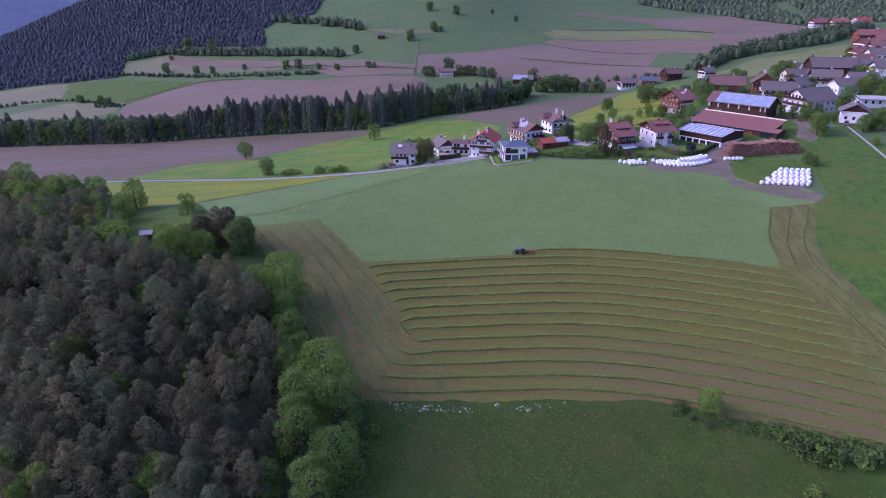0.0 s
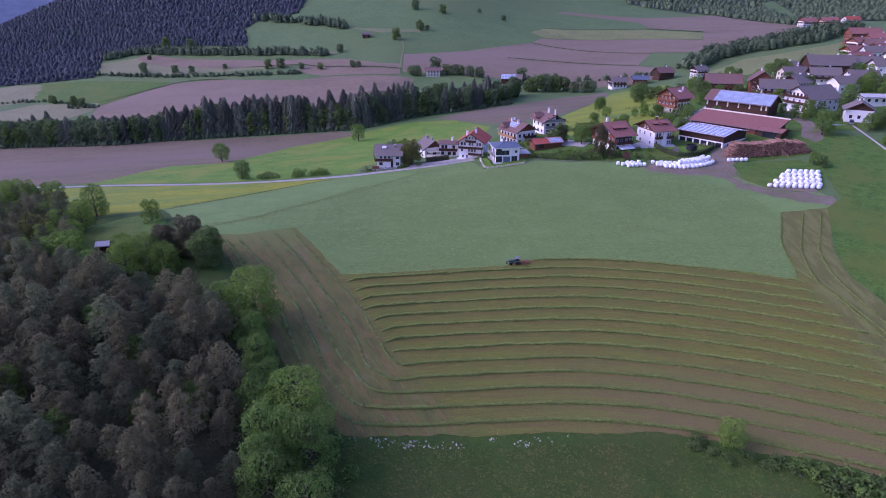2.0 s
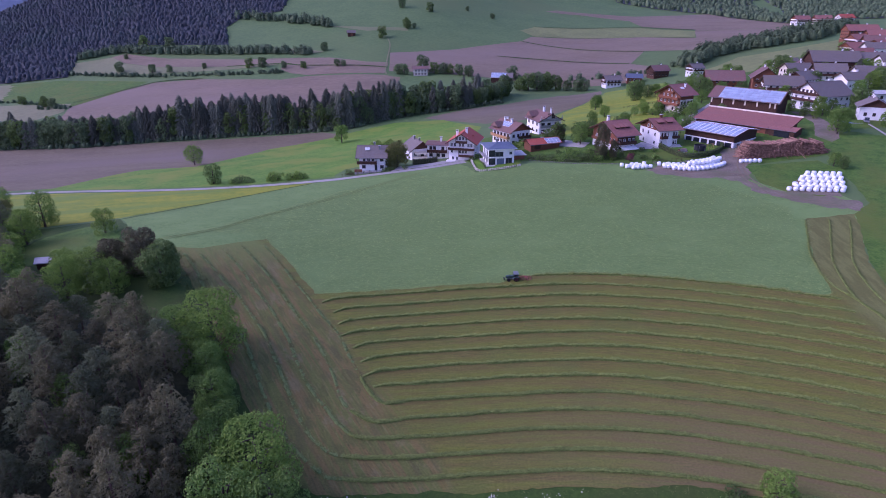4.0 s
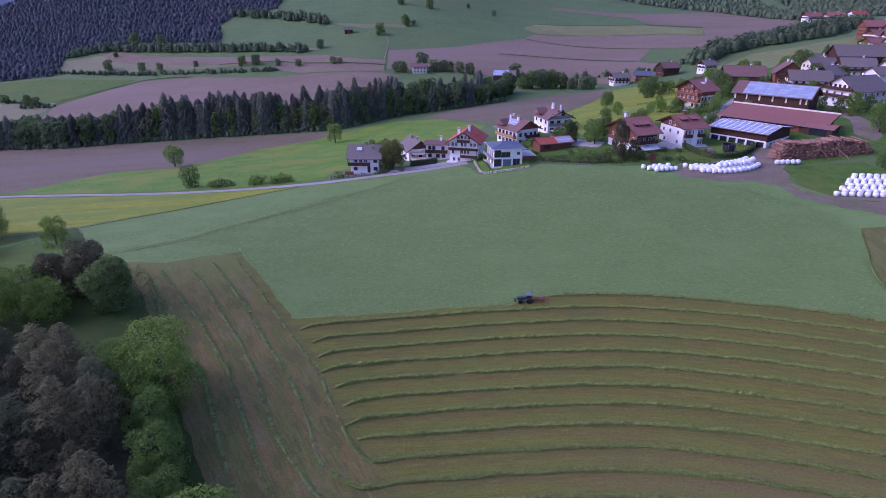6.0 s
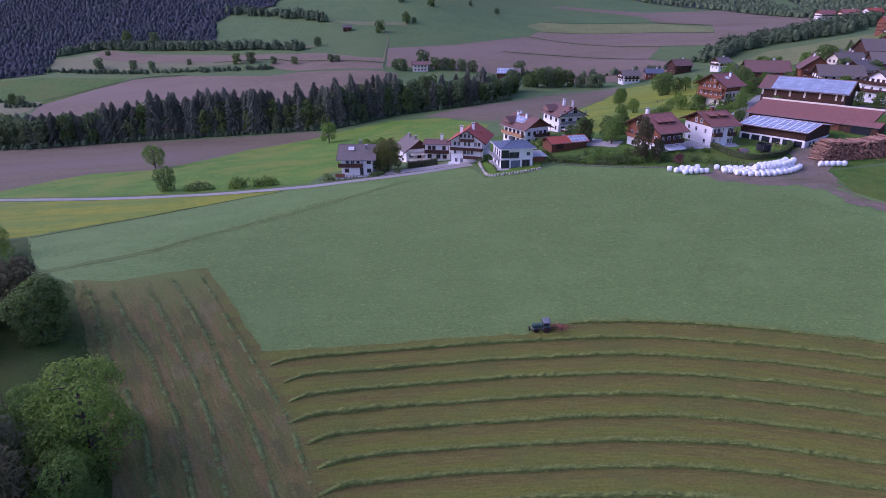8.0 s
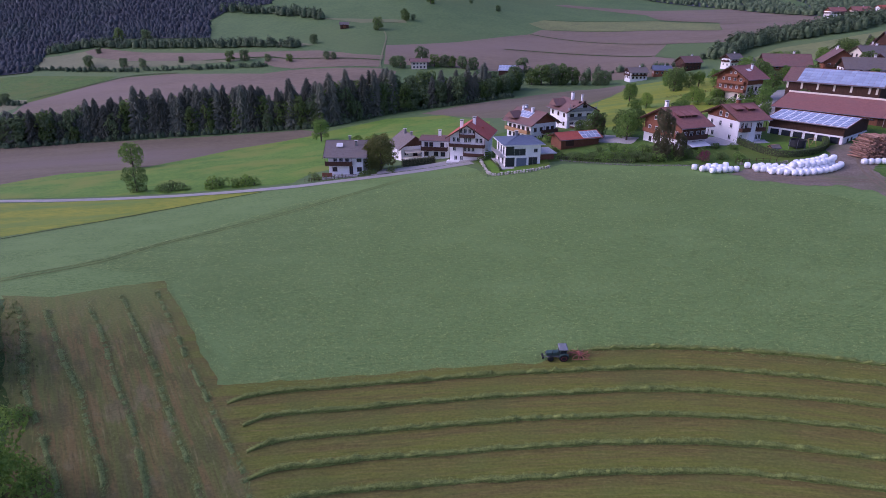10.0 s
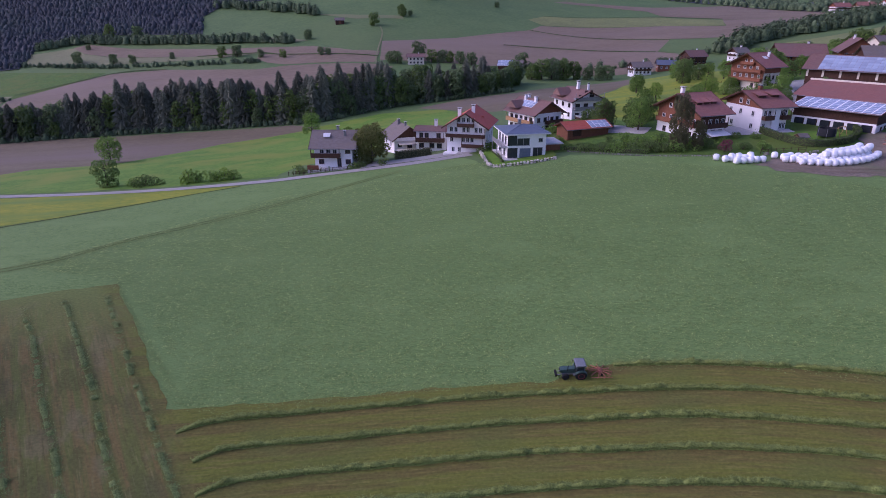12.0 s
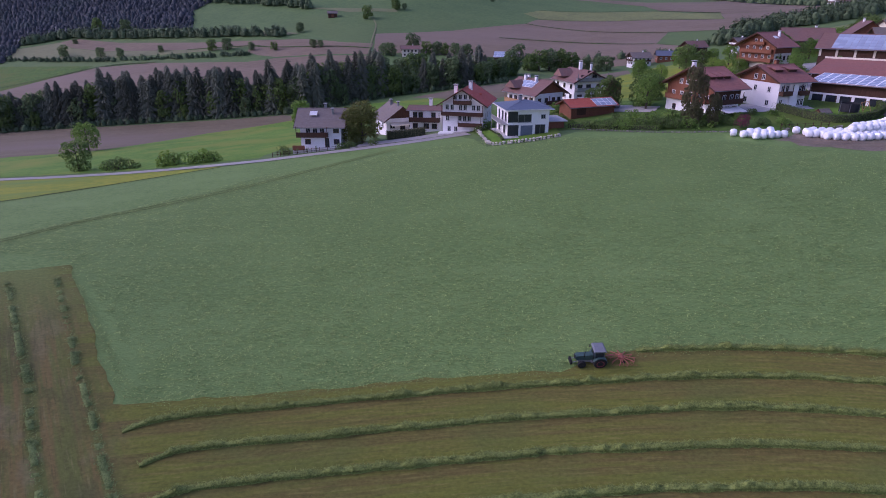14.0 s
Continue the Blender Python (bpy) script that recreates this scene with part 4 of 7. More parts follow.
part("terrace", Geo().box(-9.5, -6.003, -6.0, 4.0, -2.5, 0.9), WOOD_DARK, h)
part("terrace_top", Geo().box(-9.8, -6.0, -6.2, 4.2, 0.904, 1.1), CONCRETE, h)

# low garage
h = house("garage", "low timber garage with red roof and solar panels", "garage", 37.2, 210.2, 20, 12.0, 5.4, 2.1, 1.1, WOOD_RED, TILE_RED, over=0.8, gable_over=0.8)
add_panels(h, "front", 0.6, 6.4, 0.08, 0.92, 4, 2, (12.0, 5.4, 2.1, 1.1, 0.8))
part("door", Geo().box(-4.5, -2.0, -2.76, -2.703, 0.05, 1.9), WOOD_DARK, h)

# two farmhouses
L, W, pitch = 7.6, 14.5, 3.43 / 7.25
h = house("farmhouse", "white and timber farmhouse with large red-brown roof", "house", 62.4, 204.6, 22, L, W, 4.94, 3.43, PLASTER, TILE_MAROON, over=1.4, gable_over=1.6, timber=WOOD_RED, timber_z=1.5, z=16.7, skirt=4)
window_row(h, "left", L, W, 4.9, [-3.0, -1.0, 1.0, 3.0], 1.0, 1.1, FRAME_WHITE, out=0.075)
window_row(h, "left", L, W, 1.9, [-5.0, -2.4, 0.4, 3.2, 5.4], 1.0, 1.3, FRAME_WHITE, out=0.075)
window_row(h, "left", L, W, -1.2, [-4.4, 0.4, 4.4], 1.1, 1.3, FRAME_BROWN)
window_row(h, "front", L, W, 1.9, [-2.8, -0.9, 1.2, 2.9], 1.0, 1.4, FRAME_WHITE, out=0.075)
window_row(h, "front", L, W, -0.9, [-2.4, 0.4, 2.6], 1.2, 1.6, FRAME_BROWN)
part("timber_cladding", Geo().box(-L / 2, L / 2, -0.07, -0.003, 1.45, 4.9), WOOD_DARK, h).matrix_basis = side_pose("front", L, W)
add_balcony(h, "left", -6.4, 6.4, 1.5, L, W, 1.3, WOOD_RED)
add_balcony(h, "front", -3.6, 3.6, 1.5, L, W, 1.3, WOOD_DARK)
add_chimney(h, -1.4, 2.4, 6.0, 9.6, 0.8)
for k, u in enumerate((-2.2, 0.0, 2.2)):
    y0, y1 = -4.6, -2.6
    z0 = 4.94 + 3.43 + 0.2 + y0 * pitch
    part("dormer", Geo().box(u - 0.75, u + 0.75, y0, y1, z0 - 0.1, z0 + 0.6), WOOD_DARK, h, "dark shed dormer")
    part("dormer_roof", Geo().slab([(u - 0.95, y0 - 0.4, z0 + 0.62), (u + 0.95, y0 - 0.4, z0 + 0.62), (u + 0.95, y1 + 0.4, z0 + 1.3), (u - 0.95, y1 + 0.4, z0 + 1.3)], 0.1), TILE_MAROON, h)
part("awning", Geo().slab([(-2.6, -W / 2 - 3.0, -0.1), (3.6, -W / 2 - 3.0, -0.1), (3.6, -W / 2 - 0.1, 0.6), (-2.6, -W / 2 - 0.1, 0.6)], 0.06), PLASTER, h, "white awning over the terrace")
part("terrace", Geo().box(-3.8, 4.6, -W / 2 - 3.6, -W / 2 - 0.003, -4.5, -1.6), STONE_WALL, h)

L, W, pitch = 7.45, 12.6, 2.64 / 6.3
h = house("farmhouse", "white farmhouse with timber gable and red-brown roof", "house", 79.4, 206.9, 15.6, L, W, 5.32, 2.64, PLASTER, TILE_MAROON, over=1.4, gable_over=1.5, timber=WOOD_RED, timber_z=4.5, z=17.55, skirt=4)
window_row(h, "left", L, W, 5.0, [-1.2, 1.2], 1.0, 1.2, FRAME_WHITE, out=0.075)
window_row(h, "left", L, W, 2.4, [-4.2, -0.8, 3.4], 1.0, 1.3)
window_row(h, "left", L, W, -0.6, [-3.4, 3.4], 1.1, 1.3)
window_row(h, "front", L, W, 2.6, [-2.8, -1.6, 0.3, 2.0, 3.0], 0.9, 1.5)
window_row(h, "front", L, W, -0.5, [-2.8, 0.3, 2.2, 3.1], 0.9, 1.6)
part("wall_bay", Geo().box(-0.9, 1.1, -0.55, -0.003, -3.0, 4.4), PLASTER, h, "white projecting bay").matrix_basis = side_pose("front", L, W)
add_balcony(h, "front", -3.7, -1.0, 2.1, L, W, 1.3, WOOD_DARK, 0.9)
add_balcony(h, "front", 1.3, 3.7, 2.1, L, W, 1.3, WOOD_DARK, 0.9)
add_chimney(h, 0.4, 0.3, 7.4, 9.0, 0.8, WOOD_RED)
for u in (-1.9, 1.9):
    y0, y1 = -3.4, -1.6
    z0 = 5.32 + 2.64 + 0.2 + y0 * pitch
    part("dormer", Geo().box(u - 1.1, u + 1.1, y0, y1, z0 - 0.1, z0 + 0.6), WOOD_DARK, h, "dark shed dormer")
    part("dormer_roof", Geo().slab([(u - 1.4, y0 - 0.5, z0 + 0.62), (u + 1.4, y0 - 0.5, z0 + 0.62), (u + 1.4, y1 + 0.5, z0 + 1.2), (u - 1.4, y1 + 0.5, z0 + 1.2)], 0.1), TILE_MAROON, h)
patch("patio", [(68, 199), (77, 198.5), (86, 199), (86, 202), (78, 203), (74, 208), (69, 203)], CONCRETE, "grey paved patio between the farmhouses", "yard", lift=0.14, step=2)

# big timber chalet up the slope
L, W = 8.2, 12.0
h = house("farmhouse", "large red-brown timber chalet on cream plaster ground floor", "house", 104.6, 261.1, 29, L, W, 6.5, 3.3, PLASTER_WARM, TILE_MAROON, over=1.5, gable_over=1.8, timber=WOOD_RED, timber_z=1.6,
          z=20.9, skirt=5)
window_row(h, "left", L, W, 2.4, [-4.4, -2.2, 0, 2.2, 4.4], 0.9, 1.1, FRAME_WHITE, out=0.075)
window_row(h, "left", L, W, 4.9, [-3.4, -1.1, 1.1, 3.4], 0.9, 1.1, FRAME_WHITE, out=0.075)
window_row(h, "left", L, W, 7.2, [-0.9, 0.9], 0.8, 0.9, FRAME_WHITE, out=0.075)
window_row(h, "left", L, W, -0.7, [-4.6, -2.4, 2.4, 4.6], 1.0, 1.4, FRAME_BROWN)
window_row(h, "front", L, W, -0.7, [-3, -1, 1, 3], 1.0, 1.4, FRAME_BROWN)
window_row(h, "front", L, W, 1.9, [-3, -1, 1, 3], 0.9, 1.3, FRAME_BROWN)
part("timber_cladding", Geo().box(-L / 2, L / 2, -0.07, -0.003, 4.0, 6.4), WOOD_RED, h).matrix_basis = side_pose("front", L, W)
add_balcony(h, "left", -5.8, 5.8, 1.5, L, W, 1.3, WOOD_RED)
add_balcony(h, "left", -5.4, 5.4, 4.1, L, W, 1.2, WOOD_RED)
add_balcony(h, "left", -2.4, 2.4, 6.5, L, W, 0.9, WOOD_RED, 0.8)
add_chimney(h, 2.2, -2.2, 8.0, 10.2, 0.6)
z0 = 6.5 + 3.3 + 0.24
part("roof_window", Geo().slab([(-0.9, -3.2, z0 - 3.2 * 0.55), (1.1, -3.2, z0 - 3.2 * 0.55), (1.1, -2.0, z0 - 2.0 * 0.55), (-0.9, -2.0, z0 - 2.0 * 0.55)], 0.1), FRAME_WHITE, h, "pale skylight")
patch("farm_lane", [(98, 228), (100, 239), (108, 250), (120, 268), (131, 284), (138, 283), (130, 270), (112, 245), (104, 231), (101, 222), (95, 216)], ASPHALT, "grey paved lane between the barns and the chalet", "road", lift=0.14, step=3)

# machine hall with solar roof
L, W = 18.5, 16.6
h = house("barn", "white and timber machine hall with solar panel roof", "barn", 102.2, 206.8, -50.5, L, W, 4.7, 1.25, WOOD_DARK, TILE_MAROON, over=1.1, gable_over=0.8, z=17.0, skirt=4)
part("plinth", Geo().box(-L / 2, L / 2, -0.16, -0.003, 1.95, 2.35), PLASTER, h).matrix_basis = side_pose("front", L, W)
for k in range(7):
    u = -L / 2 + k * (L - 0.6) / 6
    part("pillar", Geo().box(u, u + 0.6, -0.16, -0.003, -2.4, 1.945), PLASTER, h, "white masonry pillar").matrix_basis = side_pose("front", L, W)
# Dark panels over the closed wall stand in for shade inside open bays.
for k in range(6):
    u = -L / 2 + 0.62 + k * (L - 0.6) / 6
    part("bay_opening", Geo().box(u, u + 2.1, -0.03, -0.003, -0.6, 1.94), GLASS, h, "dark panel for the shade in an open bay").matrix_basis = side_pose("front", L, W)
part("end_wall", Geo().box(-W / 2, W / 2, -0.12, -0.003, -2.4, 2.0), PLASTER, h).matrix_basis = side_pose("right", L, W)
window_row(h, "right", L, W, 0.5, [-5, -2.4, 2.4], 1.0, 1.0, FRAME_BROWN, out=0.125)
add_panels(h, "front", -L / 2 - 0.5, L / 2 + 0.6, 0.03, 0.98, 10, 6, (L, W, 4.7, 1.25, 1.1), strip=0.11)
add_panels(h, "back", -L / 2 - 0.5, L / 2 + 0.6, 0.03, 0.98, 10, 6, (L, W, 4.7, 1.25, 1.1), strip=0.11)

# middle barn, a lean-to under the upper barn
h = tagged(new("barn"), "broad lean-to barn with red-brown tiled roof", "barn")
h.matrix_basis = pose(122.47, 225.35, 19.4, 0, 0, -48.0)
L, R, top, low = 36.0, 13.0, 5.4, 2.2
slope = (top - low) / R
outline = [(-R + 1.1, -3), (-0.1, -3), (-0.1, top - 0.28), (-R + 1.1, low + 1.1 * slope - 0.28)]
verts = [(x, a, b) for x in (-L / 2 + 1, L / 2 - 1.4) for a, b in outline]
part("wall", Geo().add(verts, [(3, 2, 1, 0), (4, 5, 6, 7), (0, 1, 5, 4), (1, 2, 6, 5), (2, 3, 7, 6), (3, 0, 4, 7)]), WOOD_DARK, h, "dark timber wall")
part("roof", Geo().slab([(-L / 2, -R, low), (L / 2, -R, low), (L / 2, 0, top), (-L / 2, 0, top)], 0.22), TILE_MAROON, h)
part("ridge_rail", Geo().box(-L / 2 - 0.1, L / 2 + 0.1, -0.28, 0.3, top - 0.05, top + 0.4), PLASTER_WARM, h, "pale flashing along the top edge")
for sx in (-1, 1):
    a, b = (sx * (L / 2 + 0.01), -R - 0.03, low + 0.04), (sx * (L / 2 + 0.01), -0.3, top - 0.02)
    verts = [a, b, (b[0], b[1], b[2] - 0.4), (a[0], a[1], a[2] - 0.4)]
    verts += [(p[0] + 0.06 * sx, p[1], p[2]) for p in verts]
    part("bargeboard", Geo().add(verts, [(0, 1, 2, 3), (7, 6, 5, 4), (0, 4, 5, 1), (1, 5, 6, 2), (2, 6, 7, 3), (3, 7, 4, 0)]), WOOD_DARK, h)
part("gutter", Geo().tube((-L / 2, -R - 0.08, low - 0.1), (L / 2, -R - 0.08, low - 0.1), 0.075, sides=6), METAL_GREY, h)
for u, w, m in ((6.0, 4.0, WOOD_RED), (11.5, 3.2, CONCRETE)):
    part("barn_door", Geo().box(u, u + w, -R + 1.02, -R + 1.097, -0.6, low - 0.2), m, h)
h = house("shed", "open shed with flat red roof beside the log pile", "shed", 126.4, 207.4, -47, 8.5, 7.6, 2.7, 0.7, WOOD_DARK, TILE_MAROON, over=0.6, gable_over=0.6, z=18.9)
# Dark panel on the closed front wall, for the shed's shaded open side.
part("shed_door", Geo().box(-2.6, 2.6, -3.88, -3.803, 0, 2.3), GLASS, h)

# upper barn with solar roof
L, W = 27.0, 12.3
h = house("barn", "tall dark timber barn with blue solar roof", "barn", 131.0, 248.4, -44.4, L, W, 7.0, 3.4, WOOD_DARK, TILE_BROWN, over=1.1, gable_over=1.2, z=20.0)
add_panels(h, "front", -10.3, L / 2 + 0.9, 0.03, 0.97, 16, 5, (L, W, 7.0, 3.4, 1.1), frames=False)
for u in (-13.4, -9.0, -4.2, 0.6, 5.4, 10.4, 12.4):
    part("lit_post", Geo().box(u, u + 0.6, -0.12, -0.003, 4.3, 6.3), PLASTER_WARM, h, "pale upright wall panel").matrix_basis = side_pose("front", L, W)

# village houses
VILLAGE = [
    (193.6, 465, 20, 10, 8, 5.5, 2.6, PLASTER, TILE_GREY, WOOD_DARK), (152.0, 322, -12, 18, 11, 5.0, 4.0, WOOD_RED, TILE_BROWN, None), (169.0, 312, 70, 13, 12, 5.5, 4.6, WOOD_RED, TILE_BROWN, WOOD_RED),
    (165.5, 288, -14, 16, 11, 5.0, 3.4, PLASTER, TILE_GREY, WOOD_DARK), (163.2, 250.7, 18.5, 16.9, 14.4, 5.8, 4.6, PLASTER, TILE_GREY, None), (170.5, 227, 62, 11, 10, 4.4, 2.8, PLASTER, TILE_GREY, WOOD_DARK),
    (221.0, 342, -10, 24, 15, 6.5, 4.6, WOOD_DARK, TILE_GREY, WOOD_DARK), (222.0, 390, 10, 12, 10, 5.0, 2.8, PLASTER, TILE_GREY, None), (206.0, 346, 60, 12, 10, 5.0, 3.0, PLASTER_WARM, TILE_BROWN, None),
    (196.0, 332, 5, 13, 10, 5.0, 3.0, PLASTER_WARM, TILE_GREY, None), (205.0, 317, -15, 14, 10, 5.0, 3.2, PLASTER, TILE_GREY, WOOD_DARK), (240.0, 341, -8, 18, 10, 6.5, 2.4, PLASTER, TILE_GREY, None),
    (240.0, 318, -8, 16, 11, 6.5, 2.8, PLASTER, TILE_GREY, None), (200.0, 253, -6, 26, 9, 2.9, 0.7, PLASTER, CONCRETE, None), (200.0, 289, 8, 12, 9, 4.6, 2.6, PLASTER, TILE_GREY, None),
    (352.0, 524, -6, 24, 13, 8.0, 4.0, WOOD_RED, TILE_MAROON, None), (323.0, 481, 15, 13, 11, 7.0, 3.2, PLASTER, TILE_MAROON, WOOD_RED), (322.0, 459, -20, 14, 11, 7.0, 3.2, PLASTER, TILE_BROWN, WOOD_RED),
    (297.0, 443, 10, 13, 11, 6.0, 3.0, PLASTER_WARM, TILE_MAROON, WOOD_RED), (290.0, 409, -8, 14, 11, 6.5, 3.2, PLASTER, TILE_GREY, None), (404.0, 711, 5, 16, 11, 6.0, 3.4, PLASTER, TILE_MAROON, WOOD_RED),
    (421.0, 699, -8, 16, 11, 6.0, 3.4, PLASTER_WARM, TILE_MAROON, WOOD_RED), (440.0, 690, 10, 16, 11, 6.0, 3.4, PLASTER, TILE_RED, None), (131.0, 467, 8, 12, 9, 5.0, 2.6, PLASTER, TILE_GREY, WOOD_DARK),
    (150.0, 473, -10, 11, 8, 3.6, 2.2, WOOD_RED, TILE_BLUE, None), (171.0, 481, 15, 13, 10, 5.0, 3.2, WOOD_DARK, TILE_BROWN, WOOD_DARK), (262.0, 380, 12, 13, 10, 6.0, 3.0, PLASTER, TILE_MAROON, None),
    (270.0, 352, -5, 15, 11, 6.5, 3.0, PLASTER, TILE_GREY, None), (305.0, 425, 14, 14, 11, 6.5, 3.2, PLASTER, TILE_MAROON, WOOD_RED), (345.0, 492, -12, 15, 12, 7.0, 3.4, PLASTER, TILE_MAROON, WOOD_RED),
    (228.0, 366, -14, 13, 10, 5.5, 3.0, PLASTER, TILE_BROWN, WOOD_DARK), (-20.2, 532, 6, 12, 10, 5.5, 1.8, PLASTER_WARM, TILE_BROWN, None), (182.0, 300, 30, 12, 10, 4.8, 3.0, PLASTER, TILE_GREY, WOOD_DARK),
    (215.0, 300, -10, 13, 10, 5.0, 2.8, PLASTER, TILE_GREY, None), (255.0, 330, 20, 13, 10, 5.5, 2.8, PLASTER, TILE_GREY, None),
]
for k, (x, y, yaw, L, W, eave, rise, walls, roof, timber) in enumerate(VILLAGE):
    words = {PLASTER: "white", PLASTER_WARM: "cream", WOOD_RED: "red-brown timber", WOOD_DARK: "dark timber"}[walls] + " village house with " + \
        {TILE_GREY: "grey", TILE_BROWN: "brown", TILE_RED: "red", TILE_MAROON: "red-brown", TILE_BLUE: "blue", CONCRETE: "flat pale"}[roof] + " roof"
    h = house("house", words + (" and dark gable" if timber else ""), "house", x, y, yaw, L, W, eave, rise, walls, roof, over=1.0, gable_over=1.1, timber=timber, timber_z=eave - 0.2 if timber else None,
              group="village houses")
    far = y > 420
    for zz in np.arange(0.8, eave - 1.2, 2.6):
        for side, half, n in (("front", L / 2, int(L / 3)), ("left", W / 2, int(W / 3))):
            window_row(h, side, L, W, float(zz), spread(n, half - 0.6), 1.3 if far else 1.1, 1.3, FRAME_BROWN if k % 2 else FRAME_WHITE)
    if timber and eave > 4.5:
        add_balcony(h, "left", -W / 2 + 0.6, W / 2 - 0.6, eave - 2.2, L, W, 1.2, WOOD_DARK)
        add_balcony(h, "front", -L / 2 + 0.6, L / 2 - 0.6, eave - 2.4, L, W, 1.2, WOOD_DARK)
    if k == 4:
        add_balcony(h, "left", -W / 2 + 1, W / 2 - 1, 2.9, L, W, 1.2, WOOD_DARK)
        add_balcony(h, "left", -W / 2 + 1, W / 2 - 1, 5.6, L, W, 1.2, WOOD_DARK)
        window_row(h, "left", L, W, 6.2, spread(5, 5), 1.1, 1.3, FRAME_BROWN)
    add_chimney(h, L * 0.18, 0.5, eave + rise * 0.6, eave + rise + 1.0, 0.7)

# field hut, solar barn beyond the trees
h = house("field_hut", "small grey timber hay hut in a field", "hut", -98.5, 668, 12, 8, 6, 3.6, 1.8, WOOD_DARK, TILE_GREY, over=0.8, gable_over=0.8)
part("hut_door", Geo().box(-1.2, 1.2, -3.06, -3.003, 0, 2.4), WOOD_RED, h)
h = house("barn", "grey barn with blue solar roof behind trees", "barn", 49, 501, -12, 17, 10, 4.5, 3.0, WOOD_DARK, TILE_GREY, over=0.8, gable_over=0.8)
add_panels(h, "front", -8.8, 3.5, 0.03, 0.95, 5, 3, (17, 10, 4.5, 3.0, 0.8))


# ---- raked windrows ----
def windrow(name, line, label, group, broken=0.0, seed=1, width=0.85, height=0.5, step=0.3, shag=1.0):
    """A rolled ridge of raked grass along a line, undercut on one side, with loose tufts of blades on it."""
    rng = np.random.default_rng(seed)
    pts = np.array(smooth_line(line, step))
    n = len(pts)
    d = np.gradient(pts, axis=0)
    d /= np.linalg.norm(d, axis=1)[:, None]
    side = np.stack([-d[:, 1], d[:, 0]], 1)

    def drift(span):
        return np.convolve(rng.normal(0, 1, n + span - 1), np.ones(span) / span, "valid") * span**0.5

    broken = broken * np.clip((-12 - pts[:, 0]) / 8, 0, 1) if broken > 0.6 else np.full(n, broken)
    wob = drift(25) * 0.07 + drift(7) * 0.03
    size = np.clip(0.9 + drift(6) * (0.15 + 0.12 * broken) + drift(3) * (0.17 + 0.22 * broken) - 0.25 * broken, 0.05, 1.7)
    size = np.where((size < 0.36) & (broken > 0.5), 0.02, size * (1 - 0.4 * broken))
    size *= 1 - broken * rng.uniform(0, 0.85, n)
    size[:8] *= np.linspace(0.2, 1, 8)
    size[-6:] *= np.linspace(1, 0.3, 6)
    across = np.array([-0.46, -0.24, -0.4, -0.4, -0.18, 0.1, 0.32, 0.5])
    rise = np.array([-0.15, 0.1, 0.5, 0.8, 1.0, 0.85, 0.45, -0.15])
    q = len(across)
    off = across[None, :] * width * (0.6 + 0.4 * size[:, None]) + wob[:, None] + rng.normal(0, 0.03, (n, q))
    xy = pts[:, None, :] + side[:, None, :] * off[:, :, None]
    z = heights(xy[..., 0].ravel(), xy[..., 1].ravel()).reshape(n, q) + np.where(size < 0.1, -0.3, 0.12)[:, None] + rise[None, :] * height * size[:, None] * (1 + rng.normal(0, 0.2, (n, q)))
    verts = np.dstack([xy, z]).reshape(-1, 3)
    faces = [(a * q + b, (a + 1) * q + b, (a + 1) * q + b + 1, a * q + b + 1) for a in range(n - 1) for b in range(q - 1)]
    m = int(n * 75 * step * shag)
    k = rng.choice(n, m, p=(size + 0.12) / (size + 0.12).sum())
    o = rng.uniform(-0.4, 0.6, m) * width * (0.6 + 0.4 * size[k]) * (1 + 0.5 * broken[k])
    base = pts[k] + side[k] * (o + wob[k])[:, None] + rng.normal(0, 0.08, (m, 2))
    h = heights(base[:, 0], base[:, 1]) + 0.12 + np.clip(1 - (np.abs(o + 0.12) / (0.62 * width)) ** 2, 0, 1) * height * size[k]
    ang = rng.uniform(0, math.tau, m)
    ln, wd, up = rng.uniform(0.14, 0.42, m), rng.uniform(0.015, 0.05, m), rng.uniform(-0.08, 0.2, m)
    a = np.column_stack([base, h])
    t1 = np.column_stack([np.cos(ang), np.sin(ang), np.zeros(m)])
    t2 = np.column_stack([-np.sin(ang), np.cos(ang), np.zeros(m)])
    blades = np.stack([a - t2 * wd[:, None], a + t2 * wd[:, None], a + t1 * ln[:, None] + np.column_stack([np.zeros((m, 2)), up])], 1).reshape(-1, 3)
    s = len(verts)
    faces += [(s + 3 * i, s + 3 * i + 1, s + 3 * i + 2) for i in range(m)]
    me = bpy.data.meshes.new(name)
    me.from_pydata(np.vstack([verts, blades]).tolist(), [], faces)
    me.materials.append(GRASS_SWATH)
    me.materials.append(GRASS_WILTED)
    dry = broken > rng.uniform(0.45, 0.75, n)
    wilted = np.concatenate([np.repeat(dry[: n - 1], q - 1), dry[k]])
    me.polygons.foreach_set("material_index", wilted.astype(np.int32))
    me.shade_smooth()
    return tagged(new(name, me), label, "windrow", group, "stuff")


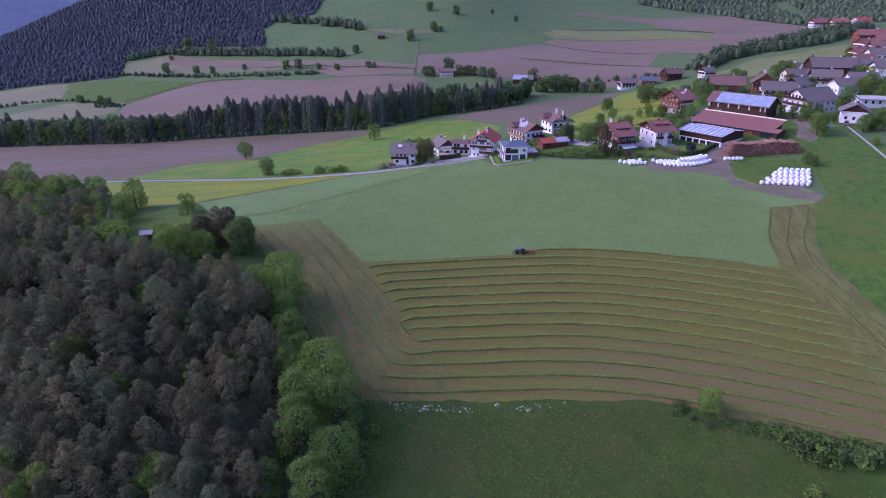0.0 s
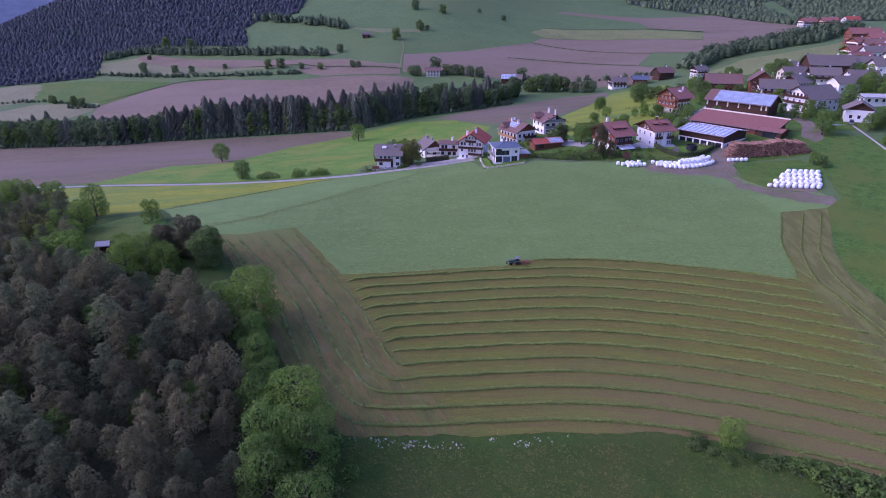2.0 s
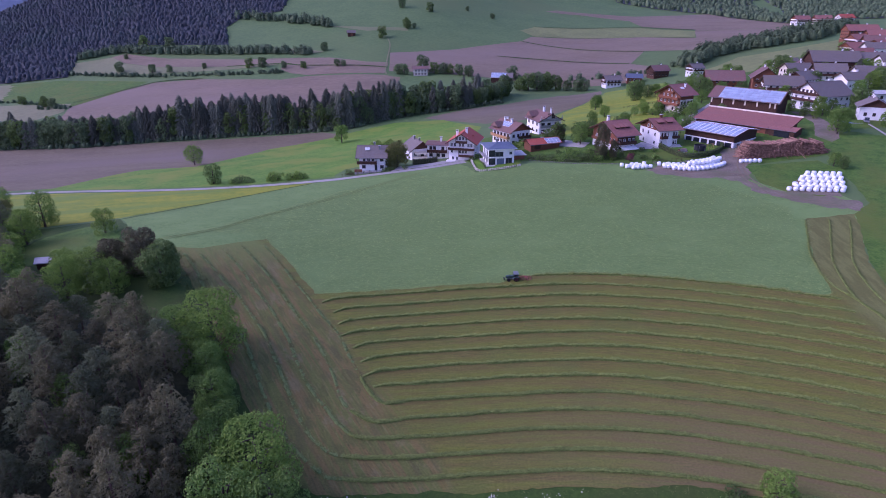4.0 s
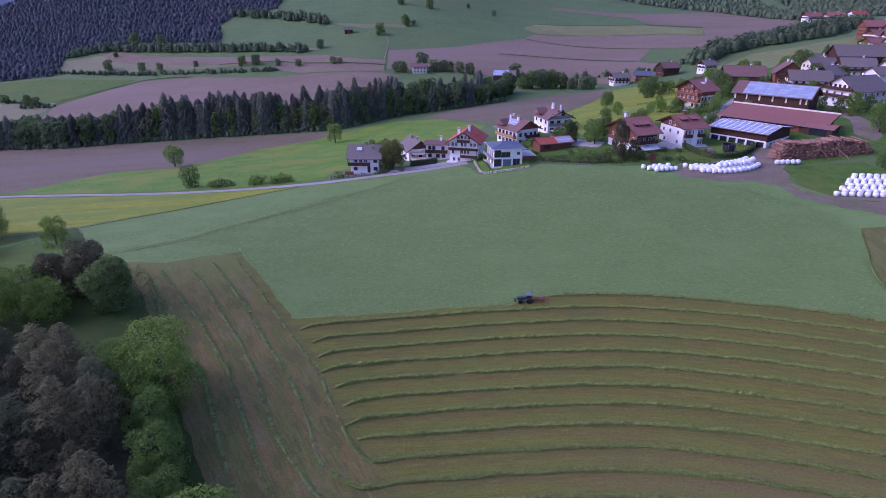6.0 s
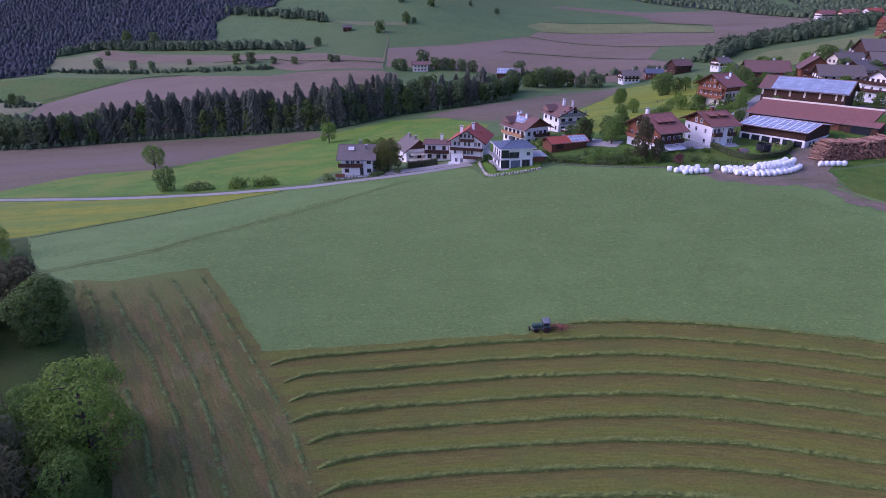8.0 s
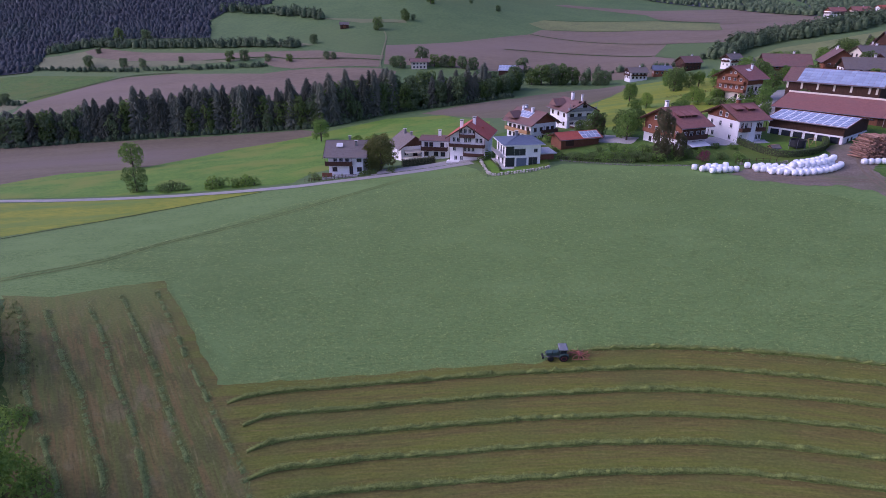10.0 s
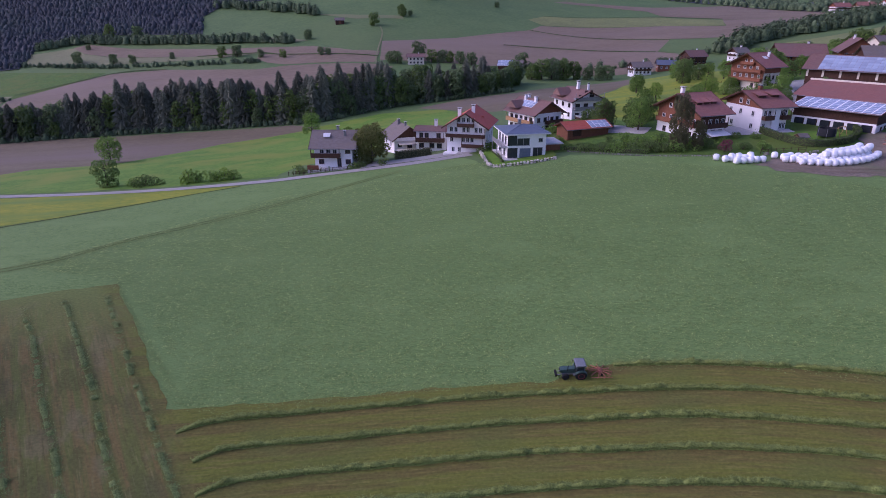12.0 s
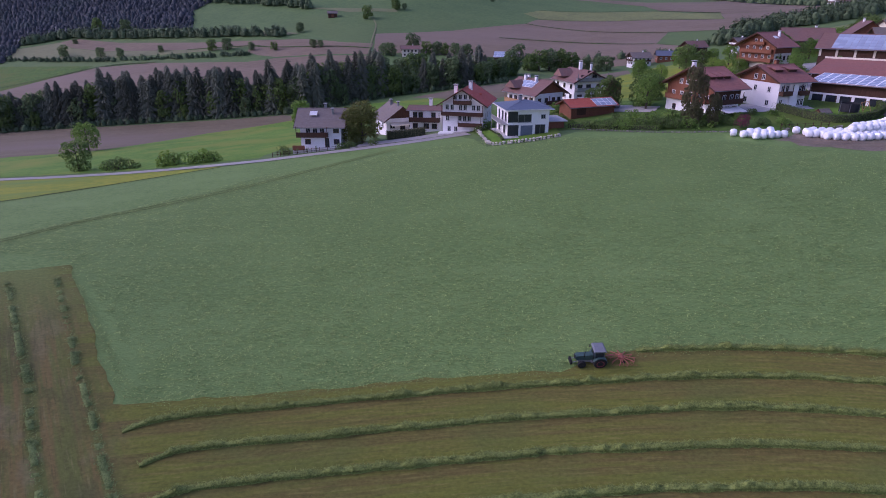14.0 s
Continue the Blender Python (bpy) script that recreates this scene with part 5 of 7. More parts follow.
STARTS = [TRACTOR_X + 5.0, -27.2, -24.2, -22.6, -21.5, -18.4, -16.4, -15.3, -13.2]
ENDS = [85.5, 86, 85.5, 87, 90, 90, 90.7, 91, 90.5]
for k, (x0, x1) in enumerate(zip(STARTS, ENDS)):
    line = [(x, row_y(k, x)) for x in np.linspace(x0 + (0 if k == 0 else 5), x1, 16)]
    if k:
        line = [(x0, row_y(k, x0) - (1.3 if k < 8 else 0.2)), (x0 + 2.0, row_y(k, x0 + 2.0) - (0.4 if k < 8 else 0))] + line
    windrow("windrow", line, "long ridge of raked green grass on stubble", "field windrows", seed=k + 1)
BENDS = {9: [(-46.5, 131.0), (-40.5, 122), (-35, 114), (-30, 107), (-26.3, 101.6), (-22, 96), (-19.3, 90.5), (-16.6, 85), (-13.6, 79.8), (-10.5, 77.5)],
         10: [(-51.5, 129), (-44, 119), (-37.5, 110), (-33, 103), (-28, 96.2), (-24.5, 90.3), (-21.2, 84), (-18.6, 78), (-15.7, 75), (-11.5, 73.2)],
         11: [(-55.5, 126.5), (-47.5, 116), (-42, 108), (-37, 101.5), (-33.6, 96.2), (-29.6, 88.7), (-26.0, 82), (-21.3, 75.8), (-18, 72), (-14.5, 69.9)],
         12: [(-60.6, 124), (-52, 113.3), (-45.5, 106), (-41.6, 100.3), (-37, 94), (-32.4, 86), (-28.4, 78.6), (-24.5, 71.8), (-21.4, 68.2), (-17.2, 66.1)],
         13: [(-65, 124.5), (-58, 115), (-53, 107), (-45, 97.3), (-40.5, 92), (-36.8, 85.3), (-33, 78.2), (-26.5, 68.6), (-20.7, 63.2), (-16.7, 61.9)]}
for k, bend in BENDS.items():
    windrow("windrow", bend + [(x, row_y(k, x)) for x in np.linspace(-6, 91 - 1.2 * (k - 9), 15)], "curving ridge of raked grass round the headland", "field windrows", broken=0.95, seed=11 + k, width=0.85, height=0.34, shag=1.7)
for j, line in enumerate(([(96.2, 136.3), (91, 125), (87.3, 115.4), (86.4, 106.5), (89.4, 97), (91.6, 83), (93.4, 72), (98, 58)], [(102.1, 135.8), (96, 124), (91.6, 115), (88.6, 101.5), (91, 93.3), (93.5, 80.4), (97, 68), (103, 52)],
                          [(107, 135.3), (101, 124), (96, 114.6), (93.5, 103), (94.4, 90.5), (96.6, 78), (102, 60)])):
    windrow("windrow", line, "thin broken ridge of raked grass along the field edge", "field windrows", broken=0.3, seed=40 + j, width=0.5, height=0.2)


# ---- trees ----
def leaf_mesh(name, centres, normals, size, rng, material, long=1.0):
    """One small four-cornered leaf spray at each centre, facing roughly along its normal."""
    n = len(centres)
    nrm = normals + rng.normal(0, 0.36, (n, 3))
    nrm /= np.linalg.norm(nrm, axis=1)[:, None]
    t = np.cross(nrm, rng.normal(0, 1, (n, 3)))
    t /= np.linalg.norm(t, axis=1)[:, None]
    b = np.cross(nrm, t)
    s = size * rng.uniform(0.6, 1.35, n)[:, None]
    u, v = t * s * long, b * s / long
    bend = nrm * s * 0.35
    verts = np.stack([centres - u, centres - v * 0.7 + bend, centres + u, centres + v * 0.7 + bend], 1).reshape(-1, 3)
    me = bpy.data.meshes.new(name)
    me.from_pydata(verts.tolist(), [], np.arange(4 * n).reshape(n, 4).tolist())
    me.materials.append(material)
    return me


def shell_points(rng, lobes, per_area):
    """Points on the outside of a cluster of lobes (x, y, z, r)."""
    out, nrm = [], []
    lobes = np.array(lobes)
    for x, y, z, r in lobes:
        n = int(per_area * 12.6 * r * r)
        d = rng.normal(0, 1, (n, 3))
        d /= np.linalg.norm(d, axis=1)[:, None]
        d[:, 2] = np.where(d[:, 2] < -0.75, -d[:, 2], d[:, 2])
        p = np.array([x, y, z]) + d * r * (1 + rng.normal(0, 0.13, n))[:, None] * np.array([1, 1, 0.85])
        near = (((p[:, None, :] - lobes[None, :, :3]) / lobes[None, :, 3:4]) ** 2).sum(2)
        keep = near.min(1) > 0.45
        out.append(p[keep]), nrm.append(d[keep])
    return np.vstack(out), np.vstack(nrm)


def limbs(geo, rng, height, spread_r, start, count, r):
    for k in range(count):
        a = k * 2.4 + rng.uniform(-0.3, 0.3)
        z0 = height * (start + (0.9 - start) * k / count)
        ln = spread_r * rng.uniform(0.55, 0.95) * (1.1 - 0.5 * k / count)
        mid = (math.cos(a) * ln * 0.5, math.sin(a) * ln * 0.5, z0 + ln * 0.35)
        geo.tube((0, 0, z0), mid, r * (0.5 - 0.3 * k / count), r * 0.2, 5)
        geo.tube(mid, (mid[0] * 2, mid[1] * 2, z0 + ln * 0.6), r * 0.2, r * 0.06, 4)


def broad_tree(seed, height, radius, leaf, size=0.2, density=7.0, stem=0.2, name="tree", bark=None):
    """A broadleaf tree of unit placing: trunk with limbs, crown of many leaf sprays on uneven lobes."""
    rng = np.random.default_rng(seed)
    trunk = Geo().tube((0, 0, -0.4), (0.05, 0, height * 0.35), 0.035 * height, 0.024 * height).tube((0.05, 0, height * 0.35), (0, 0.08, height * 0.85), 0.024 * height, 0.006 * height)
    limbs(trunk, rng, height, radius * 0.9, max(stem, 0.15), 8, 0.035 * height)
    lobes = [(0, 0, height * 0.7, radius * 0.6), (0, 0, height * (0.45 + 0.2 * stem), radius * 0.7)]
    zc, hz = height * (1 + stem) / 2, height * (1 - stem) / 2
    for k in range(30):
        d = rng.normal(0, 1, 3)
        d /= np.linalg.norm(d)
        r = radius * rng.uniform(0.2, 0.4)
        flat = math.hypot(d[0], d[1])
        wide = (radius - r * 0.75) * flat**0.55 / flat
        q = np.array([d[0] * wide, d[1] * wide, d[2] * (hz - r * 0.7)])
        lobes.append((q[0], q[1], zc + q[2], r))
    p, nrm = shell_points(rng, lobes, density)
    return trunk.mesh("trunk", bark or BARK), leaf_mesh("crown", p, nrm + np.array([0, 0, 0.12]), size, rng, leaf)


def pine_tree(seed, height, radius, leaf):
    """A pine: reddish stem, crooked boughs, tufts of long needles."""
    rng = np.random.default_rng(seed)
    trunk = Geo().tube((0, 0, -0.5), (0.1, 0.05, height * 0.5), 0.02 * height, 0.014 * height).tube((0.1, 0.05, height * 0.5), (0, 0, height * 0.97), 0.014 * height, 0.003 * height)
    lobes = []
    n = 26
    for k in range(n):
        f = k / (n - 1)
        z = height * (0.32 + 0.66 * f)
        a = k * 2.39996 + rng.uniform(-0.4, 0.4)
        reach = radius * (1.0 - f**1.6 * 0.88) * rng.uniform(0.65, 1.15)
        tip = np.array([math.cos(a) * reach, math.sin(a) * reach, z + reach * 0.22])
        if k % 2:
            trunk.tube((0.05, 0, z - 0.3), tuple(tip), 0.05, 0.012, 4)
        r = rng.uniform(0.65, 1.05) * (1.2 - 0.5 * f)
        lobes.append((*tip, r))
        lobes.append((*(tip * np.array([0.55, 0.55, 1]) + rng.normal(0, 0.2, 3)), r * 0.9))
    lobes.append((0, 0, height * 0.96, 0.4))
    p, nrm = shell_points(rng, lobes, 4.7)
    nrm = nrm * 0.55 + rng.normal(0, 0.35, nrm.shape) + np.array([0, 0, 0.6])
    return trunk.mesh("trunk", BARK_RED), leaf_mesh("crown", p, nrm, 0.23, rng, leaf, long=1.5)


def spruce_tree(seed, height, radius, leaf):
    """A spruce: whorls of drooping boughs built from needle sprays."""
    rng = np.random.default_rng(seed)
    trunk = Geo().tube((0, 0, -0.5), (0, 0, height * 0.97), 0.016 * height, 0.002 * height)
    verts, faces = [], []
    boughs = 290
    for k in range(boughs):
        f = (k + rng.uniform(0, 1)) / boughs
        f = 1 - (1 - f) ** 0.8
        z = height * (0.05 + 0.95 * f)
        a = k * 2.39996 + rng.uniform(-0.5, 0.5)
        r = (radius * (1 - f) ** 0.5 + 0.2) * rng.uniform(0.6, 1.12)
        w = 0.24 + 0.2 * r
        droop = r * rng.uniform(0.15, 0.5)
        c, s = math.cos(a), math.sin(a)
        i = len(verts)
        verts += [(c * 0.1, s * 0.1, z), (c * r * 0.55 - s * w, s * r * 0.55 + c * w, z - droop * 0.45 - 0.25), (c * r, s * r, z - droop), (c * r * 0.55 + s * w, s * r * 0.55 - c * w, z - droop * 0.45 - 0.25),
                  (c * r * 0.6, s * r * 0.6, z - droop * 0.25 + 0.2)]
        faces += [(i, i + 1, i + 4), (i + 1, i + 2, i + 4), (i + 2, i + 3, i + 4), (i + 3, i, i + 4)]
    me = bpy.data.meshes.new("crown")
    me.from_pydata([tuple(v) for v in verts], [], faces)
    me.materials.append(leaf)
    return trunk.mesh("trunk", BARK), me


def shrub(seed, height, radius, leaf, size=0.16, density=9.0):
    rng = np.random.default_rng(seed)
    stems = Geo()
    for k in range(6):
        a = k * 1.05 + rng.uniform(0, 0.5)
        stems.tube((0, 0, -0.2), (math.cos(a) * radius * 0.5, math.sin(a) * radius * 0.5, height * 0.7), 0.05, 0.02, 5)
    lobes = []
    for k in range(13):
        a, d = rng.uniform(0, math.tau), radius * rng.uniform(0.1, 0.75)
        r = radius * rng.uniform(0.25, 0.45)
        lobes.append((math.cos(a) * d, math.sin(a) * d, max(r * 0.5, height * rng.uniform(0.3, 0.95) - r), r))
    p, nrm = shell_points(rng, lobes, density)
    p[:, 2] = np.maximum(p[:, 2], 0.05)
    return stems.mesh("stem", BARK), leaf_mesh("foliage", p, nrm + np.array([0, 0, 0.35]), size, rng, leaf)


def plant(meshes, names, name, x, y, size, yaw, label, category, group="", tall=1.0, sink=0.0):
    """Sets a plant on the ground as a thing with its two parts."""
    ob = tagged(new(name), label, category, group)
    ob.matrix_basis = pose(x, y, ground_z(x, y) - sink, 0, 0, yaw) @ Matrix.Diagonal((size, size, size * tall, 1))
    for me, part_name in zip(meshes, names):
        new(part_name, me).parent = ob
    return ob


TREE_PARTS, SHRUB_PARTS = ("trunk", "crown"), ("stem", "foliage")
PINES = [pine_tree(s, 12.0, 3.5, PINE_GREEN if s in (2, 4) else PINE_NEEDLE) for s in (1, 2, 3, 4, 5)]
EDGE = [broad_tree(11, 10.0, 4.2, LEAF_LIGHT, 0.16, 9.5, -0.14), broad_tree(12, 10.0, 4.0, LEAF, 0.16, 9.5, -0.14), broad_tree(13, 10.0, 4.3, LEAF, 0.16, 9.5, -0.14)]
WOOD_TREES = [broad_tree(s, 10.0, 4.1, m, 0.36, 1.9, 0.0) for s, m in ((24, LEAF), (25, LEAF_OLIVE), (26, LEAF_LIGHT))]
DARK_TREE = broad_tree(14, 10.0, 4.0, LEAF_BROWN, 0.25, 7.0, -0.02)
ROUND_TREE = broad_tree(15, 10.0, 4.2, LEAF_DARK, 0.25, 7.5, -0.02)
FIELD_TREES = [broad_tree(16, 8.0, 3.3, LEAF, 0.24, 4.6, -0.06), broad_tree(17, 8.0, 3.2, LEAF_DARK, 0.3, 3.5, -0.04), broad_tree(18, 8.0, 3.3, LEAF_LIGHT, 0.24, 4.6, -0.06)]
ASH_TREE = broad_tree(19, 10.0, 4.7, LEAF_OLIVE, 0.24, 6.5, -0.05)
FAR_TREES = [broad_tree(s, 10.0, 4.0, m, 0.5, 1.5, -0.04) for s, m in ((21, LEAF_FAR), (22, LEAF_DARK), (23, LEAF_FAR))]
SPRUCES = [spruce_tree(s, 22.0, 5.8, NEEDLE) for s in (31, 32, 33)]
SHRUBS = [shrub(41, 2.2, 1.7, LEAF), shrub(42, 2.0, 1.6, LEAF_DARK), shrub(43, 2.4, 1.6, LEAF_LIGHT)]
RED_SHRUB = shrub(44, 3.2, 1.7, LEAF_RED)
SLIM_SHRUB = shrub(45, 2.0, 0.5, LEAF_DARK, 0.1, 20)

wood = random.Random(5)


def scatter(outline, gap, rng, tries=9000):
    """Random places in an outline, at least a gap apart."""
    xs, ys = zip(*outline)
    kept, cells = [], {}
    px = np.array([rng.uniform(min(xs), max(xs)) for _ in range(tries)])
    py = np.array([rng.uniform(min(ys), max(ys)) for _ in range(tries)])
    for x, y in zip(px[ok := inside(px, py, outline)], py[ok]):
        c = (int(x // gap), int(y // gap))
        if all((x - a) ** 2 + (y - b) ** 2 > gap * gap for i in (-1, 0, 1) for j in (-1, 0, 1) for a, b in cells.get((c[0] + i, c[1] + j), ())):
            cells.setdefault(c, []).append((x, y))
            kept.append((float(x), float(y)))
    return kept


for x, y in scatter([(-33, 38), (-40, 58), (-46, 76), (-52, 84), (-66, 90), (-92, 97), (-118, 112), (-150, 132), (-175, 150), (-160, 125), (-122, 82), (-95, 48), (-72, 18), (-45, 18)], 4.4, wood):
    s = wood.uniform(0.72, 1.12)
    plant(PINES[wood.randrange(5)], TREE_PARTS, "pine_tree", x, y, s, wood.uniform(0, 360), "dark grey-brown pine in a dense wood", "tree", "pine wood", wood.uniform(0.85, 1.1))
for x, y in scatter([(-93, 99), (-101, 114), (-112, 131), (-124, 146), (-137, 163), (-165, 178), (-205, 206), (-225, 190), (-160, 126), (-120, 84)], 4.6, wood):
    s = wood.uniform(0.6, 0.95)
    if wood.random() < 0.45:
        plant(PINES[wood.randrange(5)], TREE_PARTS, "pine_tree", x, y, s, wood.uniform(0, 360), "dark grey-brown pine in a dense wood", "tree", "pine wood")
    else:
        plant(WOOD_TREES[wood.randrange(3)], TREE_PARTS, "wood_tree", x, y, s, wood.uniform(0, 360), "green broadleaf tree among pines", "tree", "mixed wood trees")
EDGE_TREES = [
    (-28.5, 59.0, 1.45, 0), (-24.5, 51.5, 1.25, 1), (-30.5, 45.0, 1.3, 1), (-23.0, 41.0, 1.2, 2), (-31.5, 52.5, 1.3, 1), (-26.0, 34.0, 1.2, 1),
    (-36.5, 61.5, 0.95, 2), (-37.0, 67.0, 0.9, 1), (-40.0, 73.0, 0.92, 2), (-43.0, 79.0, 0.9, 1), (-47.0, 84.0, 0.9, 2), (-52.0, 88.5, 0.85, 1), (-62.0, 70.0, 0.8, 1), (-48.0, 60.0, 0.75, 2), (-84.0, 60.0, 0.8, 0), (-75.0, 78.0, 0.75, 1), (-54.0, 33.5, 0.95, 0), (-72.5, 28.5, 0.95, 0), (-35.0, 35.5, 0.8, 1), (-44.0, 33.0, 0.75, 2), (-80.0, 32.0, 0.9, 1),
    (-41.0, 77.5, 0.62, 2), (-40.0, 70.5, 0.65, 1), (-37.0, 66.0, 0.6, 2), (-44.0, 81.5, 0.6, 1), (-69.5, 52.0, 0.72, 2), (-57.0, 58.0, 0.66, 1), (-33.0, 52.0, 0.8, 2),
    (-44.5, 87.0, 1.45, 0), (-77.5, 107.0, 1.05, 0), (-86.5, 111.5, 0.7, 0), (-100.5, 111.0, 0.95, 0), (-88.0, 100.0, 0.85, 1), (-81.0, 102.0, 0.95, 0), (-72.5, 104.5, 0.85, 0), (-93.0, 106.0, 0.6, 0), (-112.0, 136.0, 0.95, 0), (-93.5, 141.5, 0.72, 0), (-117.5, 152.5, 1.0, 1), (-121.5, 148.0, 0.75, 2),
    (-132.0, 149.0, 0.85, 0), (-148.0, 161.0, 1.3, 0), (-152.0, 157.0, 0.9, 1), (-138.0, 163.0, 1.15, 1), (-160.0, 172.0, 1.0, 2), (-143.0, 158.0, 0.8, 0), (-170.0, 180.0, 0.9, 1), (-176.0, 172.0, 1.0, 2), (-127.0, 140.0, 0.8, 2),
    (-108.0, 118.0, 0.75, 1), (-72.5, 117.0, 0.62, 2), (-95.0, 104.0, 0.7, 2), (-186.0, 191.0, 1.4, 1),
]
for x, y, s, k in EDGE_TREES:
    plant(EDGE[k], TREE_PARTS, "wood_tree", x, y, s, wood.uniform(0, 360), ("light" if k == 0 else "mid") + "-green broadleaf tree at the wood's edge", "tree", "wood edge trees", wood.uniform(0.95, 1.15), sink=0.9 * s)
plant(DARK_TREE, TREE_PARTS, "tree", -69.5, 113.0, 0.95, 40, "bronze-dark broadleaf tree on the knoll", "tree", tall=1.2)
plant(DARK_TREE, TREE_PARTS, "tree", -75.5, 112.0, 0.85, 140, "bronze-dark broadleaf tree on the knoll", "tree", tall=1.1)
plant(ROUND_TREE, TREE_PARTS, "tree", -63.5, 108.5, 1.02, 10, "dense round dark-green tree on the knoll", "tree")
for x, y, s, k in ((-38.8, 75.0, 1.4, 0), (-37.0, 71.0, 1.3, 1), (-43.0, 84.5, 1.4, 0), (-33.5, 67.0, 1.3, 1), (-43.5, 92.5, 1.1, 2), (-22.0, 56.5, 1.5, 0), (-19.5, 46.0, 1.4, 1), (-17.8, 51.0, 1.0, 0), (-56.0, 96.0, 1.2, 1),
                   (-50.0, 101.0, 0.9, 0), (-114.0, 134.0, 1.3, 0)):
    plant(SHRUBS[k], SHRUB_PARTS, "shrub", x, y, s, wood.uniform(0, 360), "dense green shrub under the wood's edge", "shrub", "wood edge shrubs")

# shrubs and a young tree below the field
plant(FIELD_TREES[2], TREE_PARTS, "tree", 51.5, 57.0, 0.74, 0, "bright yellow-green young tree at the field edge", "tree", tall=1.0)
for x, y, s, k in ((44.5, 57.0, 1.0, 1), (47.5, 55.8, 0.9, 1), (50.0, 54.0, 0.9, 1), (56.0, 52.5, 0.8, 1), (60.0, 51.5, 0.9, 1), (64.5, 50.0, 1.6, 0), (68.0, 48.5, 1.7, 0), (71.5, 48.0, 1.5, 1), (75.0, 47.0, 1.6, 0), (79.0, 45.5, 1.4, 1),
                   (67.0, 45.0, 1.5, 1), (84.0, 43.0, 1.6, 0), (90.0, 40.0, 1.7, 1), (63.5, 37.5, 1.3, 2), (66.0, 47.5, 1.9, 1), (69.5, 46.0, 2.0, 0), (73.0, 45.2, 1.9, 1), (76.0, 44.5, 1.8, 0), (58.0, 53.2, 1.1, 1), (62.0, 52.4, 1.2, 0), (53.5, 54.8, 1.0, 1), (46.0, 58.4, 1.1, 1)):
    plant(SHRUBS[k], SHRUB_PARTS, "shrub", x, y, s, wood.uniform(0, 360), "wild green shrub on the bank below the field", "shrub", "bank shrubs", sink=0.2)

# trees by the lane and behind it
for x, y, s, k, tall, words in ((-87.8, 208.0, 0.98, 1, 1.0, "dense dark round tree beside the lane"), (-119.0, 267.0, 1.22, 0, 1.0, "light-crowned field tree behind the lane"), (-56.0, 315.0, 1.25, 0, 1.0, "light field tree on the green slope"),
                                (-28.0, 232.0, 1.0, 2, 1.0, "young green tree behind the grey-roofed house"), (-23.0, 235.0, 0.95, 2, 1.0, "young green tree behind the grey-roofed house")):
    plant(FIELD_TREES[k], TREE_PARTS, "tree", x, y, s, 33 * k + x, words, "tree", tall=tall)
for x, y, s, k in ((-76.5, 204.5, 1.7, 1), (-73.5, 204.8, 1.5, 1), (-79.0, 205.2, 1.2, 0), (-64.0, 203.0, 1.7, 2), (-61.5, 203.5, 1.6, 0), (-56.5, 201.5, 1.5, 0), (-54.0, 201.5, 1.6, 2), (-52.0, 201.8, 1.3, 0), (-21.0, 198.0, 0.8, 1), (-19.0, 197.8, 0.9, 1),
                   (-13.5, 199.0, 0.9, 1), (10.6, 201.2, 0.9, 1)):
    plant(SHRUBS[k], SHRUB_PARTS, "shrub", x, y, s, wood.uniform(0, 360), "rounded green shrub beside the lane", "shrub", "lane shrubs")
for x, y in ((-35.5, 197.3), (-34.0, 197.0), (-32.6, 196.8), (-30.8, 196.7), (-28.6, 196.8), (-26.6, 197.0)):
    plant(SLIM_SHRUB, SHRUB_PARTS, "cypress_shrub", x, y, 0.75, x * 50, "small slim evergreen in the front garden", "shrub", "garden evergreens")
plant(SHRUBS[1], SHRUB_PARTS, "shrub", -34.3, 199.5, 1.2, 20, "dark round evergreen at the terrace", "shrub")

plant(ASH_TREE, TREE_PARTS, "tree", -17.0, 204.0, 1.0, 20, "broad dense olive-green tree between two houses", "tree")

# conifer belt along the stream
belt = [(-345, 366), (-270, 361), (-222, 357), (-182, 363), (-127, 367), (-81, 366), (-61, 364), (-29, 383)]
line = np.array(smooth_line(belt, 3.2))
for k, (x, y) in enumerate(line):
    for row in range(3):
        near_gap = -98 < x < -84
        s = wood.uniform(0.93, 1.12) * (0.8 if near_gap else 1) * (0.88 if x < -170 else 1.0)
        px, py = float(x) + wood.uniform(-1.6, 1.6), float(y) + 1 + row * 4.5 + wood.uniform(-1.4, 2.0)
        if wood.random() < (0.75 if x < -215 else 0.4 if x < -165 or -80 < x else 0.22):
            plant(FAR_TREES[wood.randrange(3)], TREE_PARTS, "belt_tree", px, py, s * 1.35, wood.uniform(0, 360), "dark-green broadleaf tree among the conifers", "tree", "belt broadleaf trees", wood.uniform(1.1, 1.45))
        else:
            plant(SPRUCES[wood.randrange(3)], TREE_PARTS, "spruce_tree", px, py, s, wood.uniform(0, 360), "tall dark spruce in the valley tree belt", "tree", "conifer belt", wood.uniform(0.78, 1.14))
for x, y in line[2::3]:
    if wood.random() < 0.45:
        plant(FAR_TREES[wood.randrange(3)], TREE_PARTS, "belt_tree", float(x) + wood.uniform(-4, 4), float(y) - wood.uniform(0.5, 3), wood.uniform(0.4, 1.0), wood.uniform(0, 360), "dark-green broadleaf tree before the conifers", "tree",
              "belt broadleaf trees", wood.uniform(0.9, 1.6))
